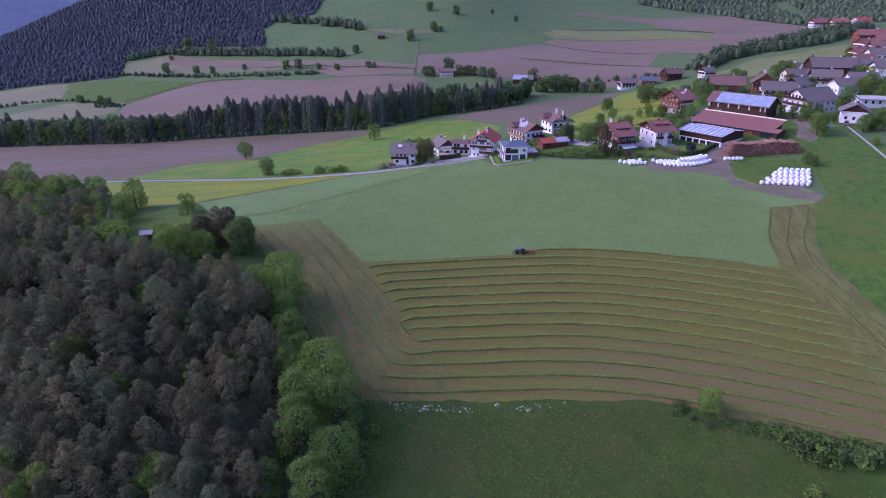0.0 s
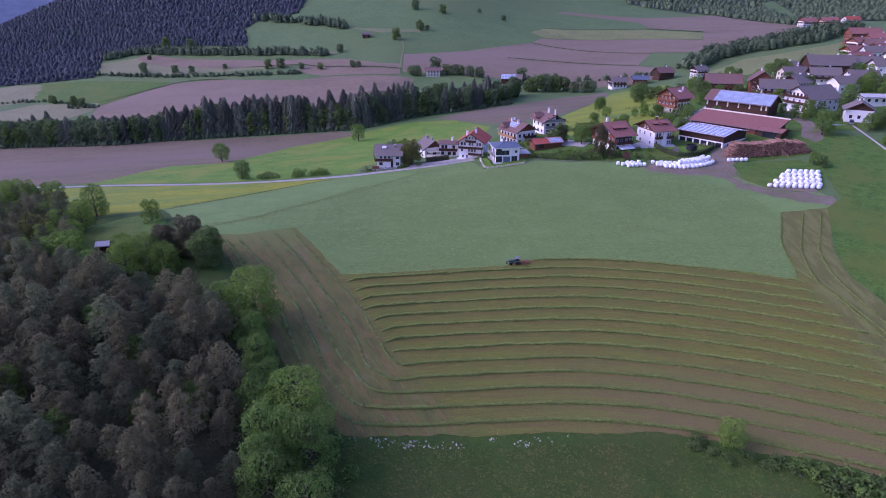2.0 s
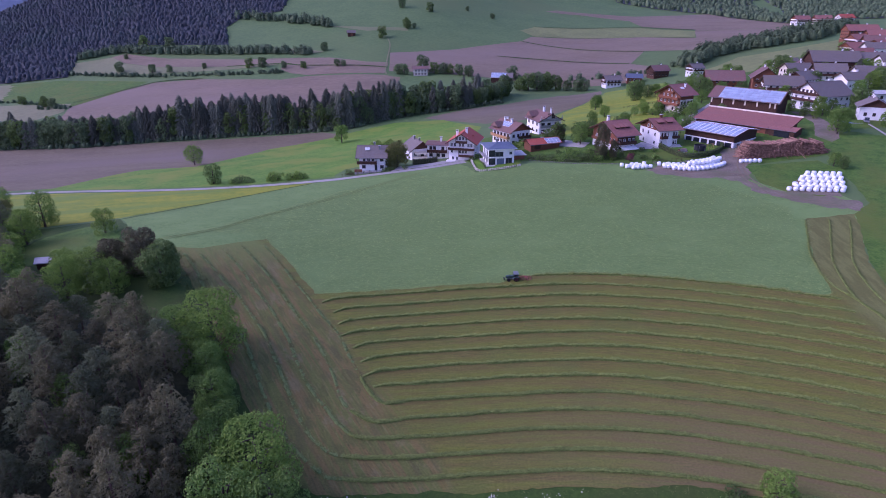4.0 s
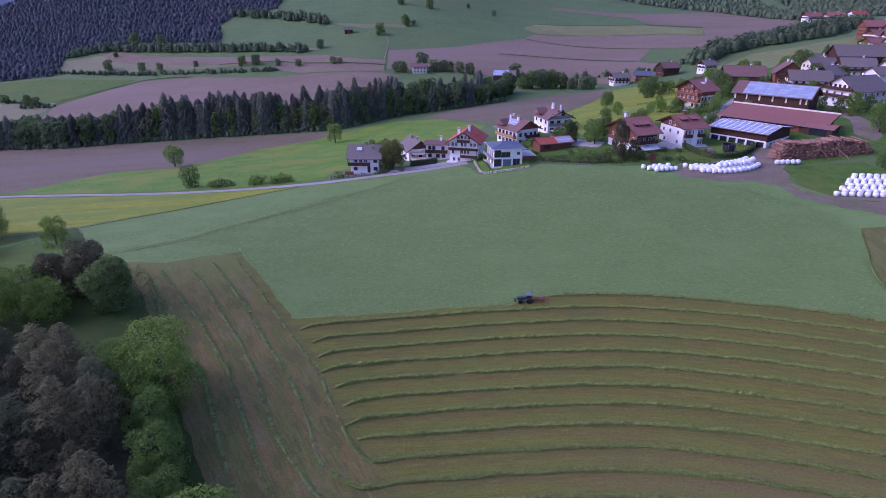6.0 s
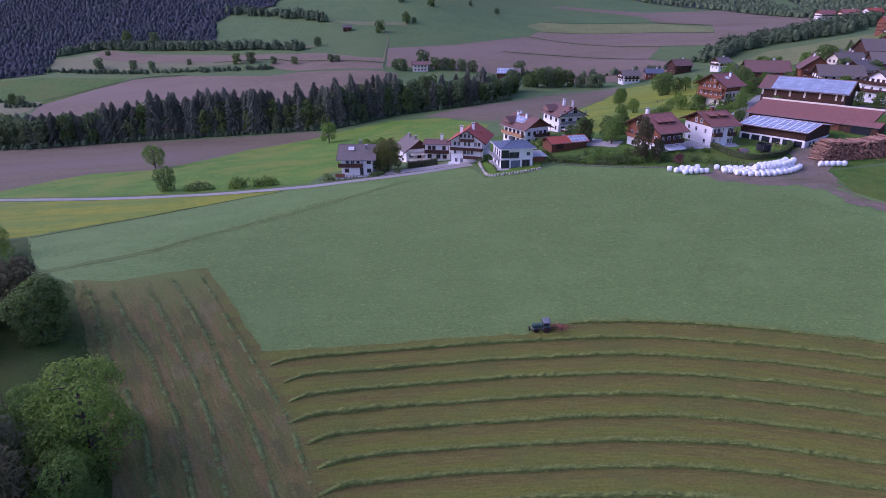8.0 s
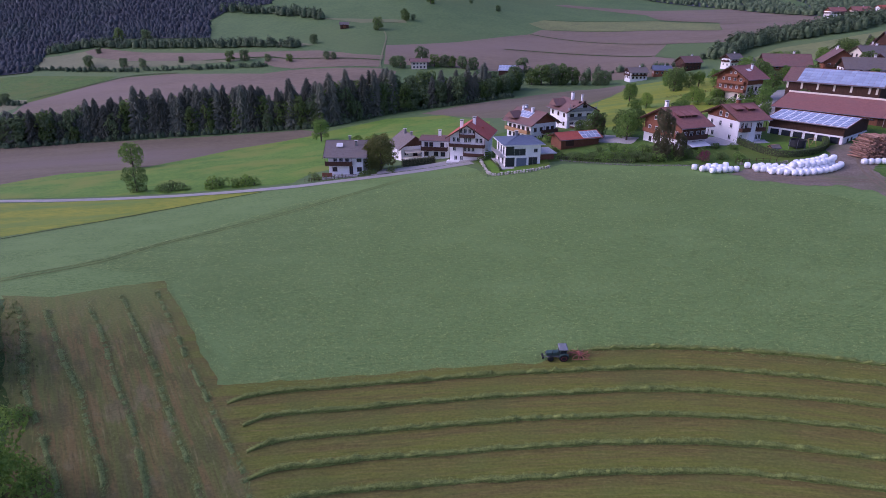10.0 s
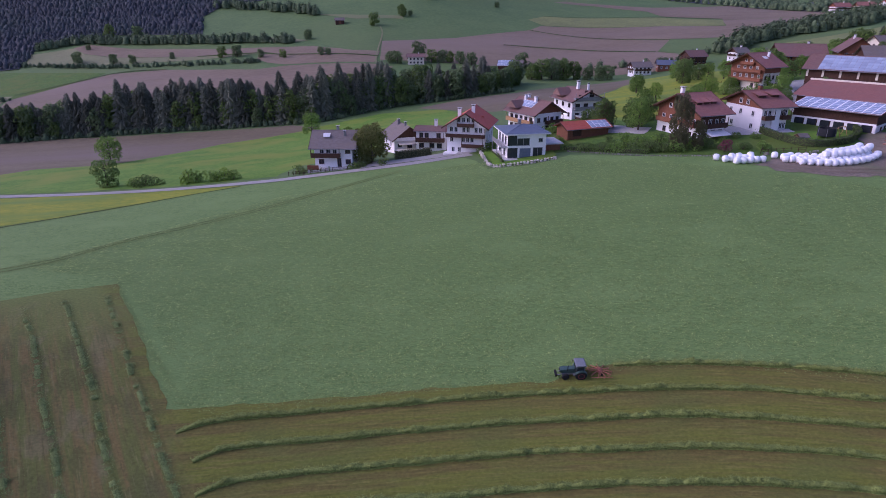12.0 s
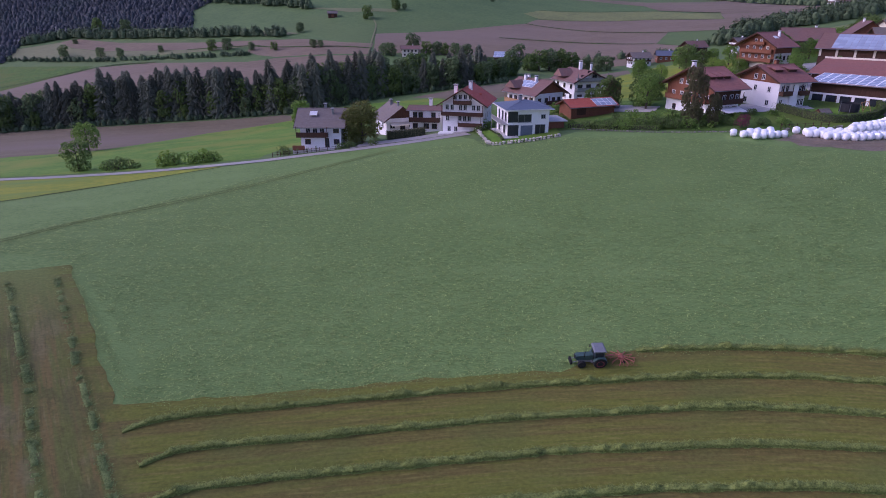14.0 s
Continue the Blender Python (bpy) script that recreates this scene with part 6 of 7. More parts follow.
for k, (x, y) in enumerate(smooth_line([(-26, 385), (-12, 386), (6, 392), (22, 401), (36, 415), (46, 440)], 3.6)):
    for row in range(2):
        tall = wood.random() < 0.3 and x < 30
        px, py = float(x) + wood.uniform(-2, 2), float(y) + row * 8 + wood.uniform(-2, 2)
        if tall:
            plant(SPRUCES[k % 3], TREE_PARTS, "spruce_tree", px, py, wood.uniform(0.7, 0.95), k * 40, "tall dark spruce in the valley tree belt", "tree", "conifer belt")
        else:
            plant(FAR_TREES[k % 3], TREE_PARTS, "belt_tree", px, py, wood.uniform(1.15, 1.7) - 0.25 * (row == 0) - (0.35 if x > 12 else 0), k * 40, "tall green broadleaf tree in the belt", "tree", "belt broadleaf trees", 1.2)
for x, y, s, k in ((60, 468, 1.1, 1), (67, 470, 1.35, 1), (74, 472, 1.45, 0), (82, 474, 1.4, 1), (89, 474, 1.2, 1), (97, 468, 0.9, 0), (104, 463, 1.0, 0), (109, 462, 1.0, 2), (34, 470, 0.9, 2), (26, 478, 0.9, 0), (58, 512, 1.2, 0), (-8, 534, 1.0, 1),
                   (0, 534, 1.0, 0), (6, 532, 0.9, 1), (14, 528, 1.0, 2), (22, 522, 1.0, 0), (-34, 530, 1.0, 2), (-40, 532, 0.9, 0), (-18, 545, 1.4, 0)):
    plant(FAR_TREES[k], TREE_PARTS, "tree", x, y, s, x * 7, "green broadleaf tree beside far farm buildings", "tree", "far farm trees")

# single trees on the far slopes
for x, y, s in ((-187, 588, 0.95), (-173, 584, 1.05), (-64, 655, 1.2), (-40, 690, 1.15), (-32, 692, 0.6), (-120, 622, 0.9), (-130, 566, 0.7), (-98, 563, 0.7), (-92, 562, 0.6), (-150, 574, 0.7), (-330, 620, 1.1), (-290, 606, 0.9), (-270, 600, 0.8),
                (-16, 760, 1.1), (-50, 775, 1.2), (60, 770, 0.7), (-345, 668, 0.6), (-330, 500, 0.9), (-340, 505, 1.0), (-370, 522, 0.8), (-305, 690, 1.4), (-340, 703, 1.5), (30, 790, 0.6), (-236, 602, 0.6)):
    plant(FAR_TREES[int(abs(x)) % 3], TREE_PARTS, "tree", x, y, s, x * 3, "lone broadleaf tree on far fields", "tree", "far field trees")

# trees in the village
VILLAGE_TREES = [
    (111.9, 348.4, 9.7, 0), (116.9, 336.2, 7.4, 1), (141.0, 333.6, 10.5, 0), (133.6, 307.1, 11.1, 1), (139.6, 314.1, 8.6, 0), (94.3, 274.0, 5.7, 2), (97.1, 260.8, 5.5, 0), (210.5, 375.9, 12.2, 1), (217.8, 404.7, 9.2, 0),
    (243.2, 377.7, 7.2, 0), (230.1, 340.0, 6.6, 1), (144.6, 205.8, 10.0, 0), (173.5, 240.0, 9.8, 1), (206.0, 284.5, 7.5, 0), (212.1, 279.6, 8.0, 1), (208.3, 269.8, 7.0, 2), (219.9, 285.0, 7.5, 0), (148.8, 235.7, 6.0, 1),
    (154.3, 232.7, 5.5, 0), (149.1, 246.7, 4.6, 1), (149.3, 229.7, 4.4, 2), (163.9, 207.7, 7.3, 0), (169.1, 210.4, 6.4, 1), (182.6, 226.3, 5.4, 0), (187.8, 229.7, 5.0, 1), (161.8, 226.5, 4.4, 1), (268.4, 387.2, 7.3, 0),
    (158.1, 189.1, 3.5, 2), (51.9, 211.2, 8.5, 0), (64.5, 247.1, 6.4, 0), (80.2, 306.8, 7.6, 0), (107.1, 329.0, 10.6, 1), (91.4, 262.1, 5.5, 2), (86.8, 261.4, 4.4, 0), (75.2, 268.6, 5.7, 2), (122.0, 322.0, 8.0, 0), (127.0, 316.0, 9.0, 1),
    (118.0, 244.0, 5.0, 1), (196.0, 240.0, 7.0, 0), (203.0, 244.0, 7.5, 1), (212.0, 262.0, 8.0, 0), (176.0, 218.0, 6.0, 1), (189.0, 218.0, 7.5, 0), (197.0, 224.0, 7.0, 1), (204.0, 232.0, 7.0, 0),
]
for x, y, s, k in ((84, 318, 0.85, 1), (115, 346, 1.2, 1), (121, 336, 0.85, 0), (103, 267, 0.7, 0), (105, 256, 0.75, 2), (99, 262, 0.6, 2), (106, 245, 0.8, 0), (44.1, 216.8, 1.0, 1), (52.5, 217, 0.95, 1), (58, 224, 0.8, 1),
                   (41.6, 223.7, 0.6, 1), (146.5, 209.7, 1.05, 0), (168, 211, 0.8, 1), (173, 209, 0.75, 0), (156, 238, 0.85, 2), (160, 236, 0.75, 1), (198, 352, 1.5, 1), (227, 378, 1.4, 1), (226, 322, 1.1, 0), (230, 318, 1.0, 2),
                   (182, 256, 0.8, 1), (150, 262, 0.8, 0), (146, 268, 0.9, 1), (160, 274, 0.8, 2), (178, 278, 0.9, 0), (188, 300, 1.0, 1), (176, 330, 1.1, 0), (186, 318, 1.0, 1), (192, 270, 0.9, 0), (210, 330, 1.0, 1), (246, 352, 1.1, 0), (252, 366, 1.1, 1), (236, 330, 0.9, 2), (160, 345, 1.1, 1), (168, 352, 1.1, 0), (178, 362, 1.1, 1), (132, 290, 0.9, 1), (126, 284, 0.8, 0), (92, 228, 0.7, 0), (96, 224, 0.6, 1), (70, 226, 0.8, 1), (74, 232, 0.8, 0), (310, 440, 1.2, 1), (300, 460, 1.2, 0), (268, 395, 1.1, 1), (214, 290, 1.1, 0), (220, 286, 1.0, 1), (208, 284, 1.0, 2), (228, 290, 1.0, 0), (124, 172.5, 0.55, 0), (125.5, 170, 0.5, 1), (190, 402, 1.2, 0), (150, 296, 0.9, 1), (142, 300, 0.9, 0), (178, 262, 0.8, 0),
                   (147, 332, 1.1, 1), (138, 328, 1.0, 0), (210, 366, 1.2, 2), (276, 420, 1.2, 0), (282, 372, 1.1, 1), (250, 300, 1.1, 0), (262, 310, 1.2, 2), (185, 214, 0.9, 1), (195, 212, 1.0, 0)):
    plant(FIELD_TREES[k], TREE_PARTS, "garden_tree", x, y, s, x * 11, "green garden tree between village houses", "tree", "village trees", 1.05)
for x, y, s, tall, words in ((54.4, 189.4, 0.6, 2.1, "tall slim bronze-green tree before the farmhouse"), (58.2, 188.0, 0.36, 1.9, "thin bronze-green tree before the farmhouse"), (44.8, 216.6, 0.5, 1.5, "dark narrow conifer-like tree by the house")):
    plant(DARK_TREE, TREE_PARTS, "tree", x, y, s, 70 + x, words, "tree", tall=tall)
for x, y, h, k in VILLAGE_TREES:
    plant(FIELD_TREES[k], TREE_PARTS, "garden_tree", x, y, h / 8.4, x * 13, "leafy tree among village houses and gardens", "tree", "village trees", 1.05)
for x, y, h in ((242.5, 404.9, 13.0), (212.6, 305.1, 12.0), (138.2, 322.0, 11.0)):
    plant(SPRUCES[int(x) % 3], TREE_PARTS, "spruce_tree", x, y, h / 22.0, x, "dark garden spruce in the village", "tree", "village spruces")
plant(RED_SHRUB, SHRUB_PARTS, "red_shrub", 63.2, 185.4, 1.0, 0, "pink-red leaved ornamental shrub by the wall", "shrub")
for x, y, s, k in ((31, 196.5, 0.8, 0), (33.5, 195.5, 0.9, 1), (36, 194.5, 0.9, 0), (38.5, 193.6, 1.0, 1), (41, 192.6, 0.9, 0), (43.5, 192.2, 1.1, 2), (46, 191.2, 1.1, 0), (48.5, 190.6, 1.3, 1), (51, 192.5, 1.5, 0), (45.0, 199.0, 1.2, 0), (41.5, 199.5, 1.0, 1),
                   (25.5, 214.5, 1.3, 0), (28.0, 216.5, 1.2, 2), (31.5, 219.0, 1.4, 0), (30.0, 203.5, 1.0, 0), (62, 194, 1.0, 1), (66, 193, 0.8, 0), (55.5, 188.0, 0.8, 1), (58.0, 187.0, 0.7, 0), (49.0, 187.6, 0.8, 1), (16.2, 206.5, 1.0, 0),
                   (100, 232, 1.2, 1), (103, 236, 1.2, 0), (109, 258, 1.2, 2), (96, 243, 1.1, 1), (12.5, 204.0, 1.2, 0), (34.0, 192.4, 1.1, 1), (37.5, 191.0, 1.2, 1), (40.5, 190.2, 1.3, 0), (44.0, 189.4, 1.3, 1), (47.5, 188.6, 1.4, 1), (50.5, 187.8, 1.4, 1), (53.0, 187.2, 1.3, 0), (52.0, 194.5, 1.5, 1), (55.5, 192.0, 1.5, 1), (59.0, 191.0, 1.4, 0), (61.5, 189.4, 1.2, 1), (57.0, 195.5, 1.4, 1), (68.0, 187.0, 1.1, 1), (72.0, 186.2, 1.0, 0), (47.0, 193.0, 1.4, 0), (96.5, 254.5, 1.6, 1), (99.5, 252.0, 1.5, 0), (102.5, 251.0, 1.7, 1), (105.5, 250.6, 1.5, 2), (94.0, 258.0, 1.6, 0), (108.5, 252.5, 1.3, 1), (70.5, 196.5, 0.9, 1), (74.5, 195.0, 0.8, 0)):
    plant(SHRUBS[k], SHRUB_PARTS, "shrub", x, y, s, x * 17, "green garden shrub near the farmhouses", "shrub", "garden shrubs")


# ---- far woods and hedges, past counting ----
def far_wood(name, places, label, material, seed, low=7.5, high=13.5, cone=0.3, flat=1.0, lift=0.0, rings=3, sprays=0):
    """Many small uneven rounded or pointed tree tops as one mesh."""
    rng = np.random.default_rng(seed)
    verts, faces = [], []
    zs = heights([p[0] for p in places], [p[1] for p in places])
    n = 7
    leaves, outward, scale = [], [], []
    for (x, y), z in zip(places, zs + lift):
        h = rng.uniform(low, high)
        r = h * rng.uniform(0.34, 0.5) * flat
        pointed = rng.random() < cone
        i0 = len(verts)
        for q in range(rings):
            f = q / (rings - 0.4)
            prof = 1.0 - 0.9 * f if pointed else math.cos(f * math.pi / 2) ** 0.6
            for s in range(n):
                a = math.tau * (s + 0.5 * (q % 2)) / n
                rr = r * prof * rng.uniform(0.78, 1.2) * (0.82 if sprays else 1.0)
                verts.append((x + math.cos(a) * rr, y + math.sin(a) * rr, z + h * (0.1 + 0.86 * f) + rng.uniform(-0.04, 0.04) * h))
        verts.append((x, y, z + h * (1.02 if pointed else 0.95)))
        if sprays:
            d = rng.normal(0, 1, (sprays, 3))
            d /= np.linalg.norm(d, axis=1)[:, None]
            d[:, 2] = np.abs(d[:, 2])
            leaves.append(np.array([x, y, z + h * 0.2]) + d * np.array([r, r, h * 0.82]) * rng.uniform(0.85, 1.25, (sprays, 1)))
            outward.append(d)
        for q in range(rings - 1):
            for s in range(n):
                a, b = i0 + q * n + s, i0 + q * n + (s + 1) % n
                faces += [(a, b, b + n), (a, b + n, a + n)]
        faces += [(i0 + (rings - 1) * n + s, i0 + (rings - 1) * n + (s + 1) % n, i0 + rings * n) for s in range(n)]
    if sprays:
        c, nrm = np.vstack(leaves), np.vstack(outward)
        t = np.cross(nrm + rng.normal(0, 0.4, nrm.shape), rng.normal(0, 1, nrm.shape))
        t /= np.linalg.norm(t, axis=1)[:, None]
        b = np.cross(nrm, t)
        s = 0.115 * (low + high) / 2 * rng.uniform(0.6, 1.4, (len(c), 1)) * flat
        i0 = len(verts)
        verts = np.vstack([np.array(verts), np.stack([c - t * s, c - b * s * 0.7, c + t * s, c + b * s * 0.7], 1).reshape(-1, 3)]).tolist()
        faces += [(i0 + 4 * k, i0 + 4 * k + 1, i0 + 4 * k + 2, i0 + 4 * k + 3) for k in range(len(c))]
    me = bpy.data.meshes.new(name)
    me.from_pydata(verts, [], faces)
    me.materials.append(material)
    me.shade_smooth()
    return tagged(new(name, me), label, "woodland", kind="stuff")


# Lightened, bluish colours carry the distance haze on far trees and their floor.
HAZED_LEAF = surface("hazed_wood_leaves", (0.052, 0.06, 0.062), (0.078, 0.088, 0.088), 0.06, fine=5, bump=0.3, distance=0.5, world_space=True, island=0.2, patch=(0.06, 0.08, 0.07), patch_scale=0.012)
FAR_HEDGE = surface("far_hedge_leaves", (0.062, 0.1, 0.046), (0.118, 0.165, 0.075), 0.5, fine=4, bump=0.7, distance=0.8, world_space=True, island=0.3)
woods = random.Random(9)
hill = [(-530, 600), (-513, 606), (-479, 614), (-433, 614), (-383, 617), (-395, 650), (-410, 686), (-365, 695), (-347, 716), (-290, 698), (-236, 680), (-261, 750), (-252, 786), (-205, 800), (-207, 842), (-205, 900), (-230, 990), (-430, 1020), (-720, 1040), (-950, 950), (-800, 640)]
far_wood("far_wood", scatter(hill, 4.5, woods, 80000), "dark mixed forest covering the far hill, bluish haze in its colour", HAZED_LEAF, 3, 3.0, 6.5, 0.15, 1.35, 0.0, 3, sprays=6)
patch("far_wood_floor", hill, HAZED_LEAF, "dark forest floor on the far hill, in the hazed leaf colour", "ground", lift=0.7, step=25)
far_right = [(273, 1007), (320, 960), (377, 905), (397, 803), (405, 730), (467, 742), (560, 690), (700, 640), (900, 640), (900, 1150), (300, 1150)]
glade = [(473, 996), (503, 1008), (491, 924), (444, 815), (440, 840), (452, 883)]
spots = scatter(far_right, 6.0, woods, 30000)
bare = inside(np.array([p[0] for p in spots]), np.array([p[1] for p in spots]), glade)
far_wood("far_wood", [p for p, b in zip(spots, bare) if not b], "dark forest on the far valley side", FAR_HEDGE, 4, 5.0, 8.5, 0.1, 1.35, 0.0, 3, sprays=6)
patch("far_wood_floor", far_right, HAZED_LEAF, "dark forest floor on the valley side, in the hazed leaf colour", "ground", lift=0.7, step=25)
patch("green_field", glade, FAR_GREEN, "green glade in the far forest", "field", lift=0.9, step=15)


def hedge_places(line, gap, width, rng):
    return [(x + rng.uniform(-width, width), y + rng.uniform(-width, width)) for x, y in smooth_line(line, gap)]


far_wood("far_hedge", hedge_places([(-395, 630), (-340, 610), (-282, 590), (-197, 568), (-149, 558)], 1.6, 2.5, woods), "low hedge between far terraces", FAR_HEDGE, 5, 1.5, 4.5, 0.1, 1.2, sprays=46)
far_wood("far_hedge", hedge_places([(-405, 686), (-370, 697), (-330, 684), (-280, 667), (-236, 652), (-180, 634), (-134, 616)], 1.6, 3.5, woods), "thick hedge row below the far meadow", FAR_HEDGE, 6, 4, 9, 0.1, 1.15, sprays=46)
far_wood("far_hedge", hedge_places([(-255, 790), (-222, 772), (-193, 758), (-160, 735), (-130, 713)], 2.4, 6, woods), "hedge at the far forest edge", FAR_HEDGE, 7, 5, 11, 0.2, 0.95, sprays=46)
far_wood("far_hedge", hedge_places([(205, 512), (225, 530), (240, 556), (275, 572), (318, 596), (360, 622), (420, 650)], 1.0, 9, woods) + hedge_places([(238, 548), (300, 564), (345, 580), (400, 625)], 1.6, 7, woods),
         "dark tree row above the village", FAR_HEDGE, 8, 6, 11, 0.2, 0.9, sprays=46)
far_wood("far_hedge", hedge_places([(-340, 498), (-318, 498), (-400, 535), (-460, 522)], 3.0, 2, woods), "low hedge around the small green field", FAR_HEDGE, 10, 1.5, 4, 0.0, 1.2, sprays=46)
far_wood("far_hedge", hedge_places([(60, 512), (120, 505), (160, 500), (200, 520)], 4.0, 4, woods), "scrub behind the far farm", FAR_HEDGE, 11, 2, 6, 0.0, 1.15, sprays=46)
far_wood("belt_undergrowth", hedge_places([(-345, 362), (-270, 357), (-222, 353), (-182, 359), (-127, 363), (-81, 362), (-61, 360), (-29, 379), (10, 388), (40, 402)], 1.6, 1.2, woods), "low undergrowth along the conifer belt", FAR_HEDGE, 12, 1.2, 3.5, 0.0, 1.3, sprays=46)


# ---- silage bales ----
def lathe(profile, sides):
    """Turns a profile of (radius, z) round the z axis."""
    geo = Geo()
    verts = [(r * math.cos(math.tau * k / sides), r * math.sin(math.tau * k / sides), z) for r, z in profile for k in range(sides)]
    faces = [(q * sides + k, q * sides + (k + 1) % sides, (q + 1) * sides + (k + 1) % sides, (q + 1) * sides + k) for q in range(len(profile) - 1) for k in range(sides)]
    return geo.add(verts, faces + [tuple(range(sides - 1, -1, -1)), tuple(range((len(profile) - 1) * sides, len(profile) * sides))])


BALE_PROFILE = [(0.30, -0.62), (0.50, -0.585), (0.63, -0.48), (0.71, -0.25), (0.735, 0.02), (0.715, 0.25), (0.64, 0.47), (0.5, 0.58), (0.28, 0.61)]
BALE_MESHES = []
for s in range(3):
    rr = np.random.default_rng(60 + s)
    geo = lathe(BALE_PROFILE, 18)
    v = geo.v[0]
    v *= 1 + rr.normal(0, 0.018, (len(v), 1))
    v[:, 0] *= 1.03
    v *= 0.98
    BALE_MESHES.append(geo.mesh("silage_bale", WRAP, True))
bales = random.Random(3)


def bale(x, y, lift, flat, label, group):
    """One wrapped bale, on its flat end or on its round side."""
    ob = tagged(new("silage_bale", BALE_MESHES[bales.randrange(3)]), label, "bale", group)
    turn = pose(0, 0, 0, 0, 0, bales.uniform(0, 360)) if flat else pose(0, 0, 0, 0, 90, 0)
    ob.matrix_basis = pose(x, y, ground_z(x, y) + (0.7 if flat else 0.74) + lift, 0, 0, bales.uniform(-25, 25) if not flat else 0) @ turn
    return ob


for x, y in [(62.2 + 1.36 * k, 176.9 + 0.12 * k) for k in range(5)] + [(60.3 + 1.4 * k, 178.4 + 0.1 * k) for k in range(5)] + [(58.9, 179.6), (62.3, 179.9), (63.8, 179.9), (66.4, 180.2)]:
    bale(x + bales.uniform(-0.1, 0.1), y + bales.uniform(-0.1, 0.1), 0, False, "white plastic-wrapped round silage bale on grass", "small bale heap")
front = smooth_line([(74.6, 175.0), (80, 173.6), (85, 174.2), (89.5, 176.0), (92.4, 178.6)], 0.2)
for r in range(4):
    walked, last = 99.0, None
    for k, (x, y) in enumerate(front):
        xa, ya = front[max(k - 1, 0)]
        xb, yb = front[min(k + 1, len(front) - 1)]
        d = math.hypot(xb - xa, yb - ya)
        px, py = x - (yb - ya) / d * 1.36 * r - 0.5 * r, y + (xb - xa) / d * 1.36 * r
        walked += 0 if last is None else math.hypot(px - last[0], py - last[1])
        last = (px, py)
        if walked > 1.42:
            walked = 0.0
            bale(px + bales.uniform(-0.08, 0.08), py + bales.uniform(-0.08, 0.08), 0, False, "white plastic-wrapped round silage bale in a long heap", "long bale heap")
            if r in (1, 2) and 12 + 10 * r < k < len(front) - 6:
                bale(px + 0.5, py + 0.6, 1.18, False, "white wrapped silage bale on top of the heap", "long bale heap")
for x, y in ((71.2, 179.6), (72.5, 178.3), (73.3, 176.6), (72.2, 176.9), (73.6, 178.6)):
    bale(x, y, 0, False, "white plastic-wrapped round silage bale in a long heap", "long bale heap")
for k in range(5):
    bale(97.9 + 1.42 * k, 179.2 - 0.12 * k, 0, False, "white wrapped silage bale in a short row", "short bale row")
for r in range(8):
    for c in range(9):
        x, y = 101.3 + 1.72 * c + 0.8 * r + 0.5 * (r % 2), 155.2 - 0.38 * c + 1.75 * r
        if c >= 0.45 * r - 0.3:
            bale(x + bales.uniform(-0.06, 0.06), y + bales.uniform(-0.06, 0.06), 0, True, "white wrapped silage bale in close rows", "close bale rows")

# ---- log pile ----
pile = tagged(new("log_pile"), "long heap of reddish-brown barked logs", "log pile")
pile.matrix_basis = pose(114.0, 185.4, ground_z(114.0, 184.0), 0, 0, 5)
LOG_MESHES = [Geo().tube((0, -2.4, 0), (0, 2.4, 0), 0.2 + 0.03 * k, 0.15 + 0.025 * k, 8).mesh("log", LOG_BARK) for k in range(3)]
logs = random.Random(8)
rest = Geo()
count = 0
for layer in range(13):
    half = 15.0 - 0.28 * layer + (0.8 if layer % 2 else 0)
    x = -half
    while x < half:
        top = (4.3 + 0.35 * math.sin(x * 0.4) + 0.2 * math.sin(x * 1.7)) * min(1.0, (15.4 - abs(x)) / 2.2)
        z = 0.2 + layer * 0.4 + 0.035 * x
        if layer * 0.4 < top:
            jut = logs.uniform(-0.7, 0.7)
            upper = (layer + 2.2) * 0.4 > top
            turn = logs.uniform(-20, 20) if upper else logs.uniform(-6, 6)
            lean = logs.uniform(-8, 10) if upper else logs.uniform(-3, 3)
            if (upper or abs(x) < 6) and count < 290:
                ob = new("log", LOG_MESHES[logs.randrange(3)])
                ob.parent = pile
                ob.matrix_basis = pose(x, jut + 0.12 * layer, z + (0.15 if upper else 0), lean, 0, turn)
                count += 1
            else:
                a = Vector((x, -2.4 + jut + 0.12 * layer, z))
                rest.tube(a, a + Vector((logs.uniform(-0.3, 0.3), 4.8, logs.uniform(-0.1, 0.1))), 0.2, 0.16, 7)
        x += logs.uniform(0.4, 0.52)
tagged(part("log_heap", rest, LOG_REST, pile), kind="stuff")
for a, b in (((3.4, -2.0, 2.6), (5.0, -5.6, 0.1)), ((-2.0, -2.2, 2.2), (-0.6, -5.0, 0.1))):
    part("pole", Geo().tube(a, b, 0.11, 0.09, 7), LOG_BARK, pile, "pole leaning on the logs")


# ---- tractor and rake ----
GREEN_PAINT = surface("dark_green_paint", (0.030, 0.065, 0.056), (0.068, 0.123, 0.105), 1.5, bump=0.05, rough=0.4, spec=0.5)
RED_PAINT = surface("faded_red_paint", (0.33, 0.1, 0.065), (0.45, 0.17, 0.115), 2.0, bump=0.05, rough=0.5)
RIM_PAINT = surface("dull_red_paint", (0.26, 0.04, 0.045), (0.36, 0.075, 0.075), 2.0, bump=0.05, rough=0.6)
RUBBER = surface("black_rubber", (0.014, 0.014, 0.014), (0.03, 0.029, 0.027), 4.0, bump=0.3, rough=0.85)
CAB_WHITE = surface("pale_cab_roof", (0.167, 0.179, 0.186), (0.229, 0.237, 0.242), 2.0, bump=0.0, rough=0.5)


